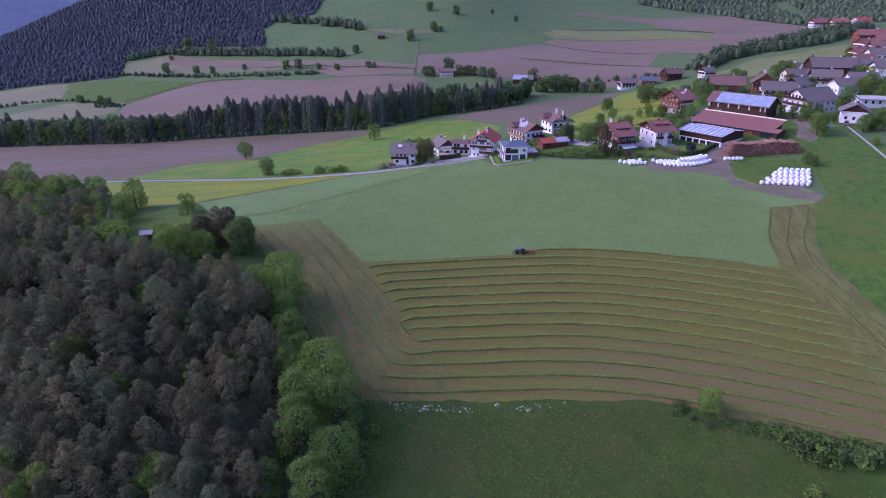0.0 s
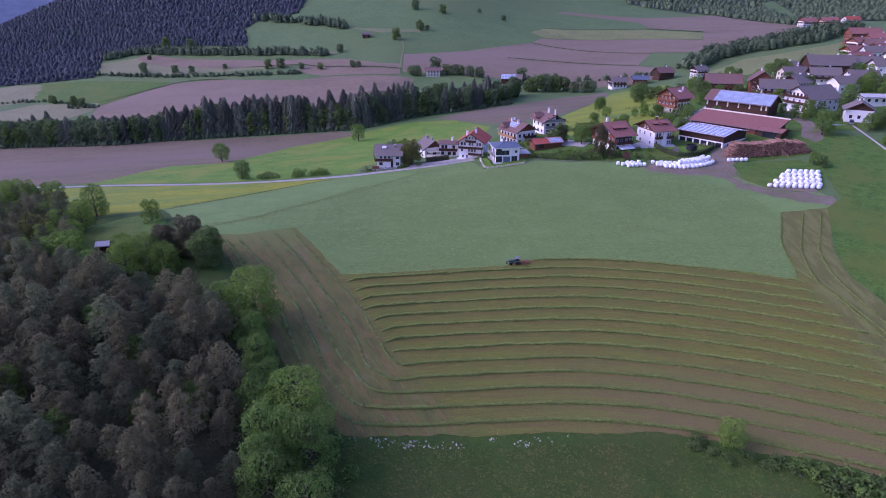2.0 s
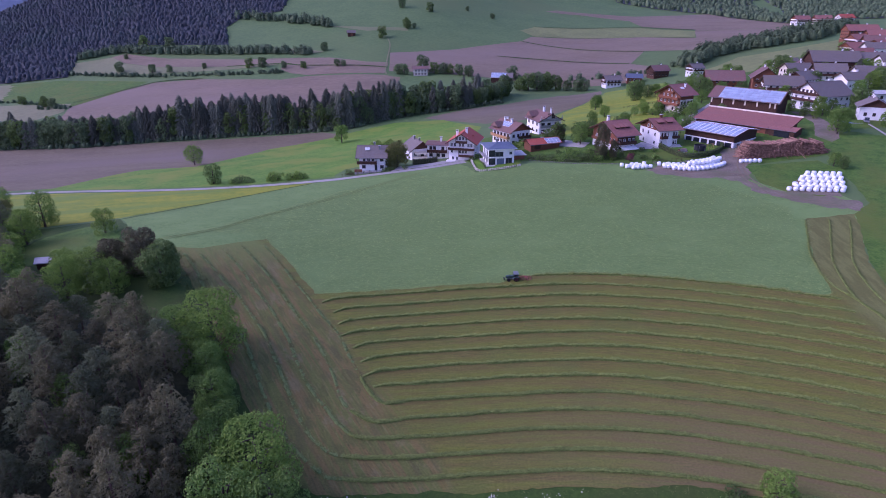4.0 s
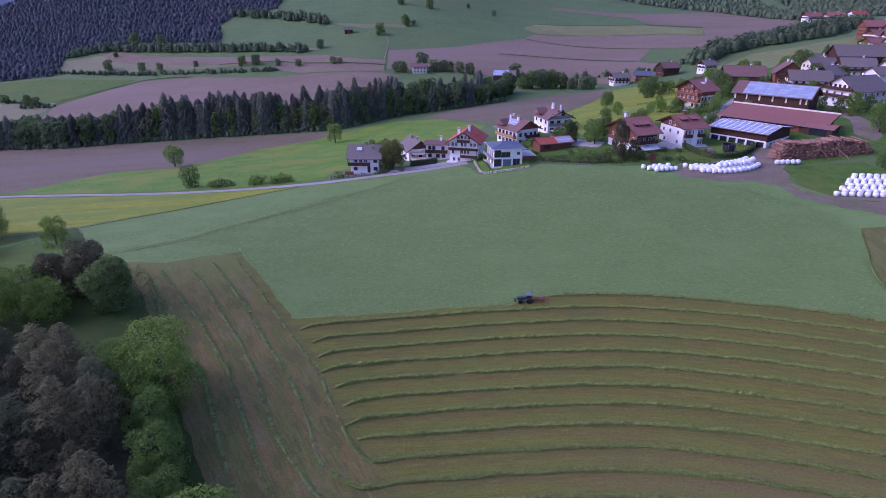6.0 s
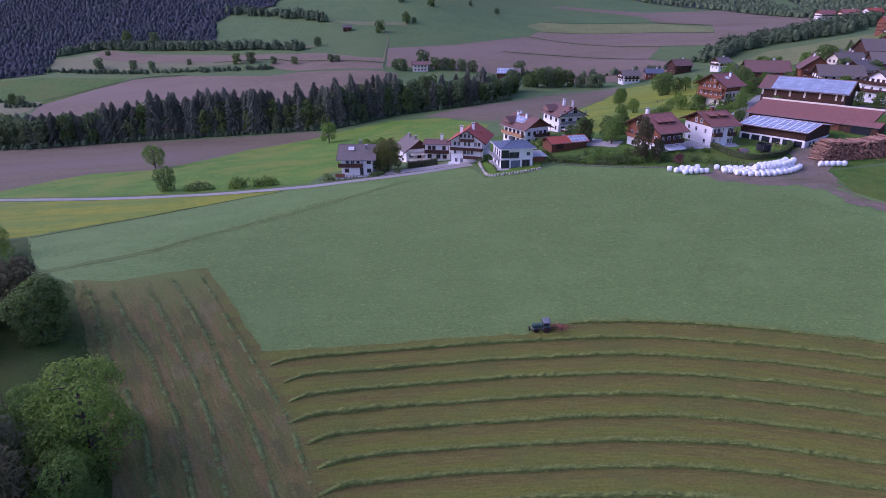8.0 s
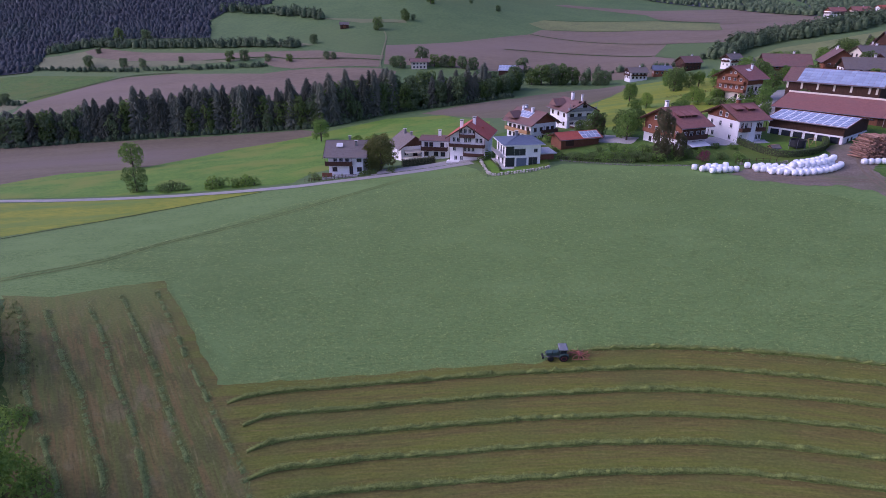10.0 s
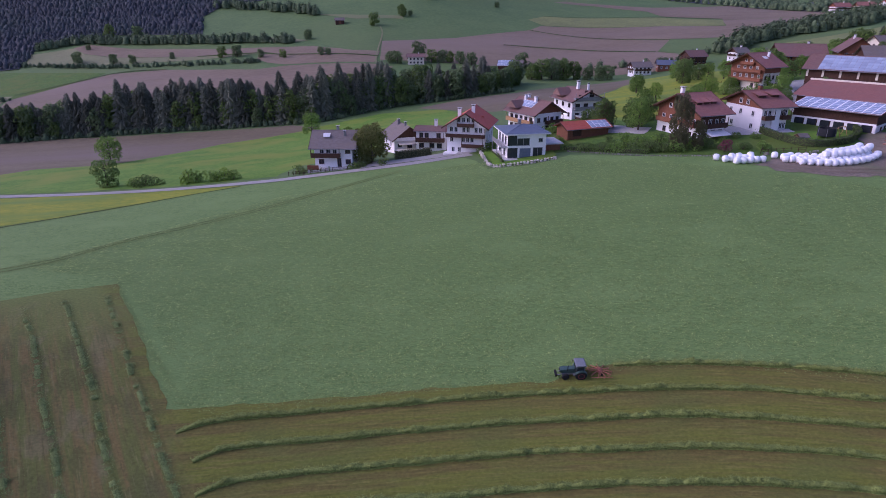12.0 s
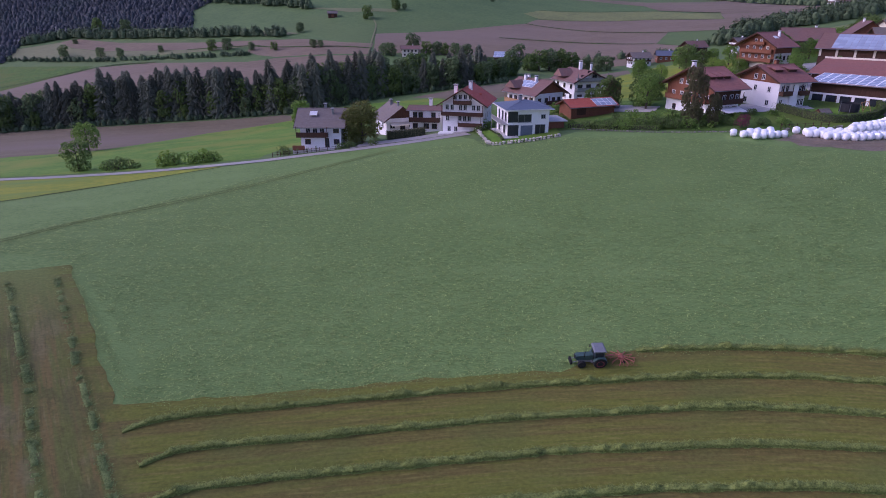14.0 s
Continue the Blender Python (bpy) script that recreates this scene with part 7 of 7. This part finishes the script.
def wheel(parent, x, y, r, w, rim_mat):
    """A tyre with lugs and a dished rim, on an axle along y."""
    prof = [(r * 0.58, -w / 2), (r * 0.9, -w / 2), (r, -w * 0.32), (r, w * 0.32), (r * 0.9, w / 2), (r * 0.58, w / 2)]
    geo = lathe(prof, 22)
    ob = part("wheel", geo, RUBBER, parent, "black rubber tyre")
    ob.matrix_basis = pose(x, y, r, 90)
    part("rim", lathe([(0.05, -w * 0.3), (r * 0.34, -w * 0.2), (r * 0.52, -w * 0.52), (r * 0.59, -w * 0.53), (r * 0.59, w * 0.53), (r * 0.52, w * 0.52), (r * 0.34, w * 0.2), (0.05, w * 0.3)], 18), rim_mat, ob)


tx, ty = TRACTOR_X, row_y(0, TRACTOR_X) - 1.4
tractor = tagged(new("tractor"), "small dark green tractor with pale cab roof", "tractor")
gz = ground_z(tx, ty) + 0.06
slope_y = math.degrees(math.atan((ground_z(tx, ty + 1.5) - ground_z(tx, ty - 1.5)) / 3))
tractor.matrix_basis = pose(tx, ty, gz, slope_y, 0, 2) @ pose(0, 0, 0, 0, 0, 180) @ Matrix.Diagonal((0.86, 0.9, 0.78, 1))
part("chassis", Geo().box(-1.1, 1.6, -0.28, 0.28, 0.45, 0.85).box(-0.2, 0.1, -0.6, 0.6, 0.55, 0.75), METAL_GREY, tractor)
hood = Geo().prism([(-0.1, 0.86), (1.75, 0.86), (1.95, 1.05), (1.9, 1.42), (1.6, 1.5), (-0.1, 1.62)], -0.33, 0.33)
part("hood", hood, GREEN_PAINT, tractor, "dark green engine hood")
part("grille", Geo().box(1.952, 1.99, -0.26, 0.26, 0.95, 1.4), RUBBER, tractor)
part("cab_glass", Geo().prism([(-1.3, 1.0), (-0.12, 1.0), (-0.2, 2.38), (-1.22, 2.38)], -0.66, 0.66), GLASS, tractor, "dark tinted cab glass")
for sx0, sx1 in ((-0.12, -0.2), (-1.3, -1.22)):
    for sy in (-0.67, 0.67):
        part("cab_post", Geo().tube((sx0, sy, 0.95), (sx1, sy, 2.4), 0.05, 0.05, 6), GREEN_PAINT, tractor)
part("cab_roof", Geo().prism([(-1.42, 2.4), (-0.02, 2.4), (0.0, 2.5), (-0.15, 2.6), (-1.3, 2.6), (-1.44, 2.5)], -0.78, 0.78), CAB_WHITE, tractor, "pale grey cab roof")
for sy in (-1, 1):
    arc = [(-0.85 + 0.86 * math.cos(a), 0.78 + 0.86 * math.sin(a)) for a in np.linspace(0.35, 2.9, 9)]
    arc += [(-0.85 + 0.8 * math.cos(a), 0.78 + 0.8 * math.sin(a)) for a in np.linspace(2.9, 0.35, 9)]
    part("fender", Geo().prism(arc, min(sy * 0.55, sy * 0.98), max(sy * 0.55, sy * 0.98)), GREEN_PAINT, tractor)
    wheel(tractor, -0.85, sy * 0.82, 0.78, 0.42, RIM_PAINT)
    wheel(tractor, 1.25, sy * 0.74, 0.5, 0.3, RUBBER)
    part("headlight", Geo().box(1.96, 2.0, sy * 0.2 - 0.07, sy * 0.2 + 0.07, 1.2, 1.34), CAB_WHITE, tractor)
    part("mirror", Geo().box(0.0, 0.06, sy * 0.95 - 0.1, sy * 0.95 + 0.1, 1.8, 2.1), RUBBER, tractor)
    part("front_arm", Geo().tube((1.6, sy * 0.3, 0.7), (2.45, sy * 0.35, 0.45), 0.06, 0.05, 6), METAL_GREY, tractor)
part("front_weight", Geo().box(2.3, 2.55, -0.5, 0.5, 0.3, 0.7), RUBBER, tractor)
part("exhaust", Geo().tube((0.95, 0.36, 1.4), (0.95, 0.36, 2.35), 0.05, 0.05, 8), RUBBER, tractor)
rake = tagged(new("swath_rake"), "red single-rotor swath rake behind the tractor", "rake")
rake.matrix_basis = pose(tx, ty, gz, slope_y, 0, 2) @ pose(3.1, 0.1, 0.0, 0, 0, 180) @ Matrix.Diagonal((0.95, 0.95, 0.95, 1))
part("drawbar", Geo().tube((2.4, 0, 0.7), (0.1, 0, 1.0), 0.07, 0.06, 8), RED_PAINT, rake)
part("hub", lathe([(0.1, 0.35), (0.32, 0.45), (0.34, 0.75), (0.18, 0.95), (0.1, 1.05)], 14), RED_PAINT, rake, "red gearbox hub")
for k in range(11):
    a = math.tau * k / 11 + 0.1
    c, s = math.cos(a), math.sin(a)
    arm = part("rotor_arm", Geo().tube((c * 0.3, s * 0.3, 0.75), (c * 1.5, s * 1.5, 0.62 + 0.35 * s), 0.055, 0.045, 6), RED_PAINT, rake)
    for q in (1.15, 1.3, 1.45):
        part("tine", Geo().tube((c * q, s * q, 0.68 + 0.3 * s), (c * q + s * 0.1, s * q - c * 0.1, 0.2 + 0.3 * s), 0.025, 0.018, 4), RED_PAINT, arm)
for sy in (-0.45, 0.45):
    wheel(rake, -0.2, sy, 0.2, 0.14, RED_PAINT)
part("guard_bar", Geo().tube((1.4, 1.5, 0.9), (-1.2, 1.6, 0.9), 0.03, 0.03, 6).tube((0.1, 0, 1.0), (0.2, 1.55, 0.9), 0.03, 0.03, 6), RED_PAINT, rake)


# ---- hedges, walls, garden things ----
def hedge(line, width, height, label, leaf, seed, size=0.13, density=26):
    """A clipped hedge: leaf sprays over a swept block with a dark core."""
    rng = np.random.default_rng(seed)
    pts = np.array(smooth_line(line, 0.8))
    d = np.gradient(pts, axis=0)
    d /= np.linalg.norm(d, axis=1)[:, None]
    side = np.stack([-d[:, 1], d[:, 0]], 1)
    z = heights(pts[:, 0], pts[:, 1])
    n = len(pts)
    core = np.vstack([np.column_stack([pts + side * o * width, z + zz]) for o, zz in ((-0.44, -0.3), (-0.44, height * 0.93), (0.44, height * 0.93), (0.44, -0.3))])
    faces = [(k * n + i, k * n + i + 1, (k + 1) * n + i + 1, (k + 1) * n + i) for k in range(3) for i in range(n - 1)]
    ob = tagged(new("hedge"), label, "hedge")
    part("hedge_core", Geo().add(core, faces), FOREST_FLOOR, ob)
    m = int(n * 0.8 * (2 * height + width) * density)
    i = rng.integers(0, n, m)
    u = rng.uniform(0, 2 * height + width, m)
    o = np.where(u < height, -0.5 * width, np.where(u < height + width, u - height - width / 2, 0.5 * width))
    zz = np.where(u < height, u, np.where(u < height + width, height, u - height - width))
    nrm = np.where((u < height)[:, None], np.column_stack([-side[i], np.zeros(m)]), np.where((u < height + width)[:, None], [0, 0, 1.0], np.column_stack([side[i], np.zeros(m)])))
    p = np.column_stack([pts[i] + side[i] * o[:, None] + d[i] * rng.uniform(-0.45, 0.45, m)[:, None], z[i] + zz]) + nrm * rng.normal(0, 0.07, (m, 1))
    part("foliage", leaf_mesh("foliage", p, nrm, size, rng, leaf), leaf, ob)
    return ob


hedge([(77.6, 203.0), (78.6, 196.5), (80.6, 189.6), (83.5, 186.8), (88.5, 187.2), (93.0, 189.2), (97.0, 193.2), (99.2, 197.5)], 1.1, 1.6, "dark clipped garden hedge in a curve", LEAF_DARK, 71)
hedge([(-11.0, 205.5), (-6.5, 205.2), (-2.2, 206.0)], 1.0, 1.9, "dark brown-green hedge before the small house", LEAF_BROWN, 72)
hedge([(30.0, 195.6), (35.0, 192.2), (41.0, 189.4), (47.0, 187.0)], 0.9, 0.9, "rough green hedge above the stone wall", LEAF, 73)
hedge([(13.0, 201.5), (14.2, 193.5), (14.6, 188.0)], 0.5, 0.6, "low dark garden hedge beside boulders", LEAF_DARK, 74)


def boulder_mesh(seed, rough=0.16, material=None):
    rng = np.random.default_rng(seed)
    bm = bmesh.new()
    bmesh.ops.create_icosphere(bm, subdivisions=1, radius=0.5)
    for v in bm.verts:
        v.co *= 1 + rng.normal(0, rough)
        v.co.z *= 0.75
    me = bpy.data.meshes.new("boulder")
    bm.to_mesh(me)
    bm.free()
    me.materials.append(material or ROCK)
    return me


BOULDERS = [boulder_mesh(s) for s in range(80, 86)]
DARK_STONES = [boulder_mesh(s, 0.16, DARK_ROCK) for s in range(80, 86)]
stones = random.Random(4)


def stone_wall(name, line, gap, rows, size, label, meshes=BOULDERS):
    wall = tagged(new(name), label, "stone wall")
    x0, y0 = line[0]
    wall.matrix_basis = pose(x0, y0, ground_z(x0, y0))
    for r in range(rows):
        for x, y in smooth_line(line, gap):
            s = size * stones.uniform(0.65, 1.2)
            px, py = x + stones.uniform(-0.15, 0.15), y + stones.uniform(-0.15, 0.15) + 0.25 * r
            ob = new("stone", meshes[stones.randrange(6)])
            ob.parent = wall
            ob.matrix_basis = pose(px - x0, py - y0, ground_z(px, py) - ground_z(x0, y0) + size * (0.22 + 0.55 * r), 0, 0, stones.uniform(0, 360)) @ Matrix.Diagonal((s * 1.2, s, s, 1))
    return wall


stone_wall("stone_wall", [(9.9, 206.5), (10.6, 196.0), (11.8, 185.6), (15.5, 184.9), (20.8, 185.7), (26.5, 187.4)], 0.7, 2, 0.62, "pale boulder retaining wall round a garden")
stone_wall("stone_wall", [(30.5, 193.4), (35.0, 190.4), (41.0, 187.2), (47.0, 184.8), (53.0, 183.6), (59.0, 182.8), (66.0, 182.2)], 0.6, 1, 0.5, "low grey dry-stone wall along the meadow", DARK_STONES)
stone_wall("stone_wall", [(70.5, 182.2), (76, 180.6), (82, 182.6)], 0.6, 2, 0.5, "grey stone wall under the garden terrace", DARK_STONES)
patch("garden_lawn", [(10.6, 205), (11.2, 196), (12.3, 186.3), (15.6, 185.6), (20.8, 186.4), (26.5, 188.2), (27, 200), (14, 206)], SPRING, "green lawn round the modern house", "lawn", lift=0.16, step=2)
patch("garden_lawn", [(66, 199), (77, 203), (79, 195), (83.5, 187.5), (93, 190), (97, 194), (94, 198), (80, 201.5), (76, 204), (70, 198), (62, 196), (56, 190), (66, 184), (80, 184), (79, 190)][:9] + [(74, 206)], SPRING,
      "garden lawn with play things", "lawn", lift=0.1, step=2)
patch("forecourt", [(36, 216), (52, 206), (56, 213), (48, 222), (42, 229), (36, 228)], GRAVEL, "pale paved forecourt between houses", "yard", lift=0.1, step=2)
patch("forecourt", [(-19, 196.5), (-12, 197.5), (-3, 199), (9, 202), (5, 206), (-1, 205), (-12, 203), (-16, 204)], ASPHALT, "pale paved drive before the houses", "yard", lift=0.17, step=2)
patch("garden_soil", [(99, 255), (112, 252), (116, 262), (104, 268)], DIRT, "kitchen garden soil behind the farmhouse", "garden", lift=0.1, step=3)

NET = surface("dark_safety_net", (0.02, 0.022, 0.025), (0.035, 0.037, 0.04), 3.0, bump=0.2)
tramp = tagged(new("trampoline"), "round trampoline with dark safety net on lawn", "trampoline")
tramp.matrix_basis = pose(89.4, 192.6, ground_z(89.4, 192.6))
part("mat", lathe([(1.85, 0.72), (1.95, 0.76), (0.05, 0.78)], 20), NET, tramp)
part("net", lathe([(1.9, 0.8), (1.92, 2.5), (1.88, 2.5), (1.86, 0.8)], 20), NET, tramp)
for k in range(6):
    a = math.tau * k / 6
    part("leg", Geo().tube((2.0 * math.cos(a), 2.0 * math.sin(a), -0.2), (2.0 * math.cos(a), 2.0 * math.sin(a), 2.6), 0.04, 0.04, 6), METAL_GREY, tramp)
swing = tagged(new("swing"), "wooden garden swing frame on lawn", "swing")
swing.matrix_basis = pose(93.4, 193.8, ground_z(93.4, 193.8), 0, 0, 30)
part("beam", Geo().tube((-1.5, 0, 2.3), (1.5, 0, 2.3), 0.07, 0.07, 6), WOOD_HONEY, swing)
for sx in (-1.5, 1.5):
    for sy in (-0.9, 0.9):
        part("leg", Geo().tube((sx, sy, -0.2), (sx, 0, 2.3), 0.06, 0.06, 6), WOOD_HONEY, swing)
part("seat", Geo().box(-0.3, 0.3, -0.12, 0.12, 0.5, 0.55), WOOD_DARK, swing)
for sx in (-0.28, 0.28):
    part("rope", Geo().tube((sx, 0, 0.55), (sx, 0, 2.28), 0.015, 0.015, 4), NET, swing)


def fence(x0, y0, x1, y1, gap, label):
    ob = tagged(new("fence"), label, "fence")
    ob.matrix_basis = pose(x0, y0, ground_z(x0, y0))
    n = max(2, int(math.hypot(x1 - x0, y1 - y0) / gap))
    tops = []
    for k in range(n + 1):
        x, y = x0 + (x1 - x0) * k / n, y0 + (y1 - y0) * k / n
        z = ground_z(x, y) - ground_z(x0, y0)
        part("post", Geo().box(x - x0 - 0.05, x - x0 + 0.05, y - y0 - 0.05, y - y0 + 0.05, z - 0.3, z + 1.1), WOOD_DARK, ob)
        tops.append((x - x0, y - y0 - 0.06, z + 0.95))
    for a, b in zip(tops, tops[1:]):
        part("rail", Geo().tube(a, b, 0.035, 0.035, 5), WOOD_DARK, ob)
        part("rail", Geo().tube((a[0], a[1], a[2] - 0.45), (b[0], b[1], b[2] - 0.45), 0.035, 0.035, 5), WOOD_DARK, ob)


fence(-36.5, 196.6, -22, 196.0, 1.8, "low dark garden fence along the lane")
fence(70, 183.0, 80, 183.6, 1.6, "wooden garden fence above the bales")
fence(92, 296, 120, 306, 2.4, "wooden pasture fence on the green slope")


def car(x, y, yaw, paint, label, length=4.2, tall=1.5):
    ob = tagged(new("car"), label, "car")
    ob.matrix_basis = pose(x, y, ground_z(x, y) + 0.16, 0, 0, yaw)
    h = length / 2
    part("body", Geo().prism([(-h, 0.3), (h, 0.3), (h, 0.62), (h * 0.95, 0.8), (h * 0.5, 0.92), (-h * 0.95, 0.95), (-h, 0.7)], -0.86, 0.86), paint, ob)
    part("windows", Geo().prism([(h * 0.45, 0.93), (h * 0.15, tall - 0.08), (-h * 0.75, tall - 0.08), (-h * 0.92, 0.95)], -0.76, 0.76), GLASS, ob)
    part("roof", Geo().prism([(h * 0.16, tall - 0.078), (h * 0.1, tall), (-h * 0.7, tall), (-h * 0.76, tall - 0.078)], -0.74, 0.74), paint, ob)
    for sx in (-0.6, 0.62):
        for sy in (-0.78, 0.78):
            wheel(ob, h * sx, sy, 0.32, 0.2, METAL_GREY)
    for sy in (-0.6, 0.6):
        part("headlight", Geo().box(h, h + 0.03, sy - 0.15, sy + 0.15, 0.52, 0.66), CAB_WHITE, ob)


car(40.2, 224.6, 20, CAB_WHITE, "white car parked before the tall house")
car(46.0, 218.5, 100, METAL_GREY, "grey car parked on the forecourt")
car(163.6, 219.4, 60, CAB_WHITE, "white car parked by the footpath", 4.6, 1.9)
car(110.0, 241.5, -30, METAL_GREY, "dark car parked behind the barn")
POOL = surface("blue_cover", (0.10, 0.17, 0.36), (0.14, 0.22, 0.42), 1.5, bump=0.1, rough=0.5)
pool = tagged(new("play_court"), "blue fenced play court beside a tree", "court")
pool.matrix_basis = pose(157.5, 221.0, ground_z(157.5, 219.0), 0, 0, -5)
part("court_surface", Geo().box(-4.5, 4.5, -2.2, 2.2, -0.6, 0.15), POOL, pool)
part("court_rim", Geo().box(-4.7, 4.7, -2.4, -2.2, -0.6, 0.3).box(-4.7, 4.7, 2.2, 2.4, -0.6, 0.3), CONCRETE, pool)

# hut in the wood's clearing
h = house("hut", "tiny grey-roofed timber hut among trees", "hut", -95.5, 118.0, 15, 3.0, 2.4, 1.8, 0.6, WOOD_DARK, CONCRETE, over=0.4, gable_over=0.4)

# white stones along the bank under the field
for x, y, n, sx, sy in ((-13.5, 58.4, 26, 3.2, 0.5), (-6.5, 57.8, 50, 4.2, 0.7), (0.5, 58.0, 16, 3.0, 0.6), (8.2, 59.0, 12, 0.7, 0.6), (13.6, 58.4, 20, 1.1, 0.7), (18.0, 59.2, 8, 1.6, 0.7), (22.4, 60.1, 3, 0.4, 0.3), (61.0, 51.0, 4, 0.5, 0.4),
                        (63.0, 52.6, 8, 0.6, 0.5), (77.5, 49.8, 10, 0.8, 0.4)):
    for _ in range(n):
        px, py = stones.gauss(x, sx * 0.6), stones.gauss(y, sy * 0.7)
        s = stones.uniform(0.1, 0.34)
        ob = tagged(new("rock", BOULDERS[stones.randrange(6)]), "small pale rock on the grassy bank", "rock", "bank rocks")
        ob.matrix_basis = pose(px, py, ground_z(px, py) + s * 0.15, 0, 0, stones.uniform(0, 360)) @ Matrix.Diagonal((s * 1.3, s, s, 1))


# ---- loose grass on the fields ----
def tufts(name, outline, count, seed, material, label, low=0.1, high=0.32, flat=0.35, at=None):
    """Small clumps of lying blades scattered over a field."""
    rng = np.random.default_rng(seed)
    xs, ys = np.array(outline).T
    px, py = rng.uniform(xs.min(), xs.max(), count * 3), rng.uniform(ys.min(), ys.max(), count * 3)
    ok = np.where(inside(px, py, outline))[0][:count]
    px, py = (px[ok], py[ok]) if at is None else np.array(at).T
    n = len(px)
    per = 4
    bx, by = np.repeat(px, per) + rng.normal(0, 0.2, n * per), np.repeat(py, per) + rng.normal(0, 0.13, n * per)
    z = heights(bx, by) + 0.075
    a = rng.uniform(0, math.tau, n * per)
    ln, w, up = rng.uniform(low, high, n * per), rng.uniform(0.06, 0.2, n * per) * high, rng.uniform(0.03, flat, n * per) * 0.5
    base = np.column_stack([bx, by, z])
    t1, t2 = np.column_stack([np.cos(a), np.sin(a), np.zeros(len(a))]), np.column_stack([-np.sin(a), np.cos(a), np.zeros(len(a))])
    top = base + t1 * ln[:, None]
    top[:, 2] += up
    verts = np.stack([base - t2 * w[:, None], base + t2 * w[:, None], top], 1).reshape(-1, 3)
    me = bpy.data.meshes.new(name)
    me.from_pydata(verts.tolist(), [], np.arange(len(verts)).reshape(-1, 3).tolist())
    me.materials.append(material)
    return tagged(new(name, me), label, "grass", kind="stuff")


STUBBLE = surface("stubble_blades", (0.14, 0.145, 0.04), (0.2, 0.205, 0.06), 1.5, fine=4, bump=0.0, world_space=True, island=0.3)
TUFT = surface("loose_grass", (0.165, 0.255, 0.065), (0.31, 0.41, 0.12), 1.5, fine=4, bump=0.0, world_space=True, island=0.35)
tufts("grass_tufts", [(-66, 140), (-34, 175), (6, 190), (46, 182), (80, 164), (96, 145), (84, 104), (57, 110), (30, 116), (-26, 110), (-46, 135)], 38000, 91, TUFT, "loose cut grass strewn over the meadow", 0.14, 0.42, 0.16)
tufts("grass_tufts", [(-60, 128), (-47, 134), (-27, 110), (15, 114), (83, 102), (95, 75), (80, 50), (44, 59), (-20, 60), (-40, 92)], 16000, 92, STUBBLE, "loose cut grass left on the stubble", 0.08, 0.22, 0.08)
PASTURE_TUFT = surface("pasture_blades", (0.07, 0.118, 0.018), (0.16, 0.17, 0.04), 0.15, fine=4, bump=0.0, world_space=True, island=0.4)
tufts("grass_tufts", [(-20, 58), (44, 58), (70, 50), (80, 20), (-10, 20), (-24, 40)], 14000, 93, PASTURE_TUFT, "uneven grass of the rough pasture", 0.2, 0.45, 0.35)
tufts("grass_tufts", [(-50, 99), (-78, 128), (-66, 127), (-53, 110)], 600, 94, PASTURE_TUFT, "tall grass at the wood's edge", 0.2, 0.5, 0.9)

edge_line = smooth_line([(-47, 134.2), (-37, 121.6)] + north + [(86, 107), (88, 118), (97, 137)], 0.5)
rims = random.Random(12)
fringe = [(x + rims.gauss(0, 0.45), y + rims.gauss(0, 0.5)) for x, y in edge_line for _ in range(5)]
tufts("grass_fringe", fringe, len(fringe), 95, TUFT, "loose grass fringe along the mown edge", 0.12, 0.35, 0.2, at=fringe)


# garden things behind the hedge
table = tagged(new("garden_table"), "small wooden garden table with benches on lawn", "table")
table.matrix_basis = pose(84.6, 194.6, ground_z(84.6, 194.6) + 0.1, 0, 0, 25)
part("tabletop", Geo().box(-0.9, 0.9, -0.4, 0.4, 0.7, 0.76), WOOD_HONEY, table)
for sx in (-0.75, 0.75):
    part("leg", Geo().box(sx - 0.05, sx + 0.05, -0.3, 0.3, -0.2, 0.697), WOOD_HONEY, table)
for sy in (-0.8, 0.8):
    bench = tagged(new("garden_bench"), "plain wooden bench beside a garden table", "bench", "garden benches")
    bench.matrix_basis = pose(84.6, 194.6, ground_z(84.6, 194.6) + 0.1, 0, 0, 25) @ pose(0, sy, 0)
    part("seat", Geo().box(-0.9, 0.9, -0.15, 0.15, 0.4, 0.46), WOOD_HONEY, bench)
    for sx in (-0.7, 0.7):
        part("leg", Geo().box(sx - 0.05, sx + 0.05, -0.12, 0.12, -0.2, 0.397), WOOD_HONEY, bench)
play = house("playhouse", "small pale wooden playhouse with grey roof on lawn", "playhouse", 82.8, 190.8, 10, 2.2, 1.7, 1.2, 0.5, WOOD_HONEY, TILE_GREY, over=0.2, gable_over=0.2, skirt=0.5)
part("door", Geo().box(-0.35, 0.35, -0.91, -0.853, 0.0, 1.0), FRAME_WHITE, play)
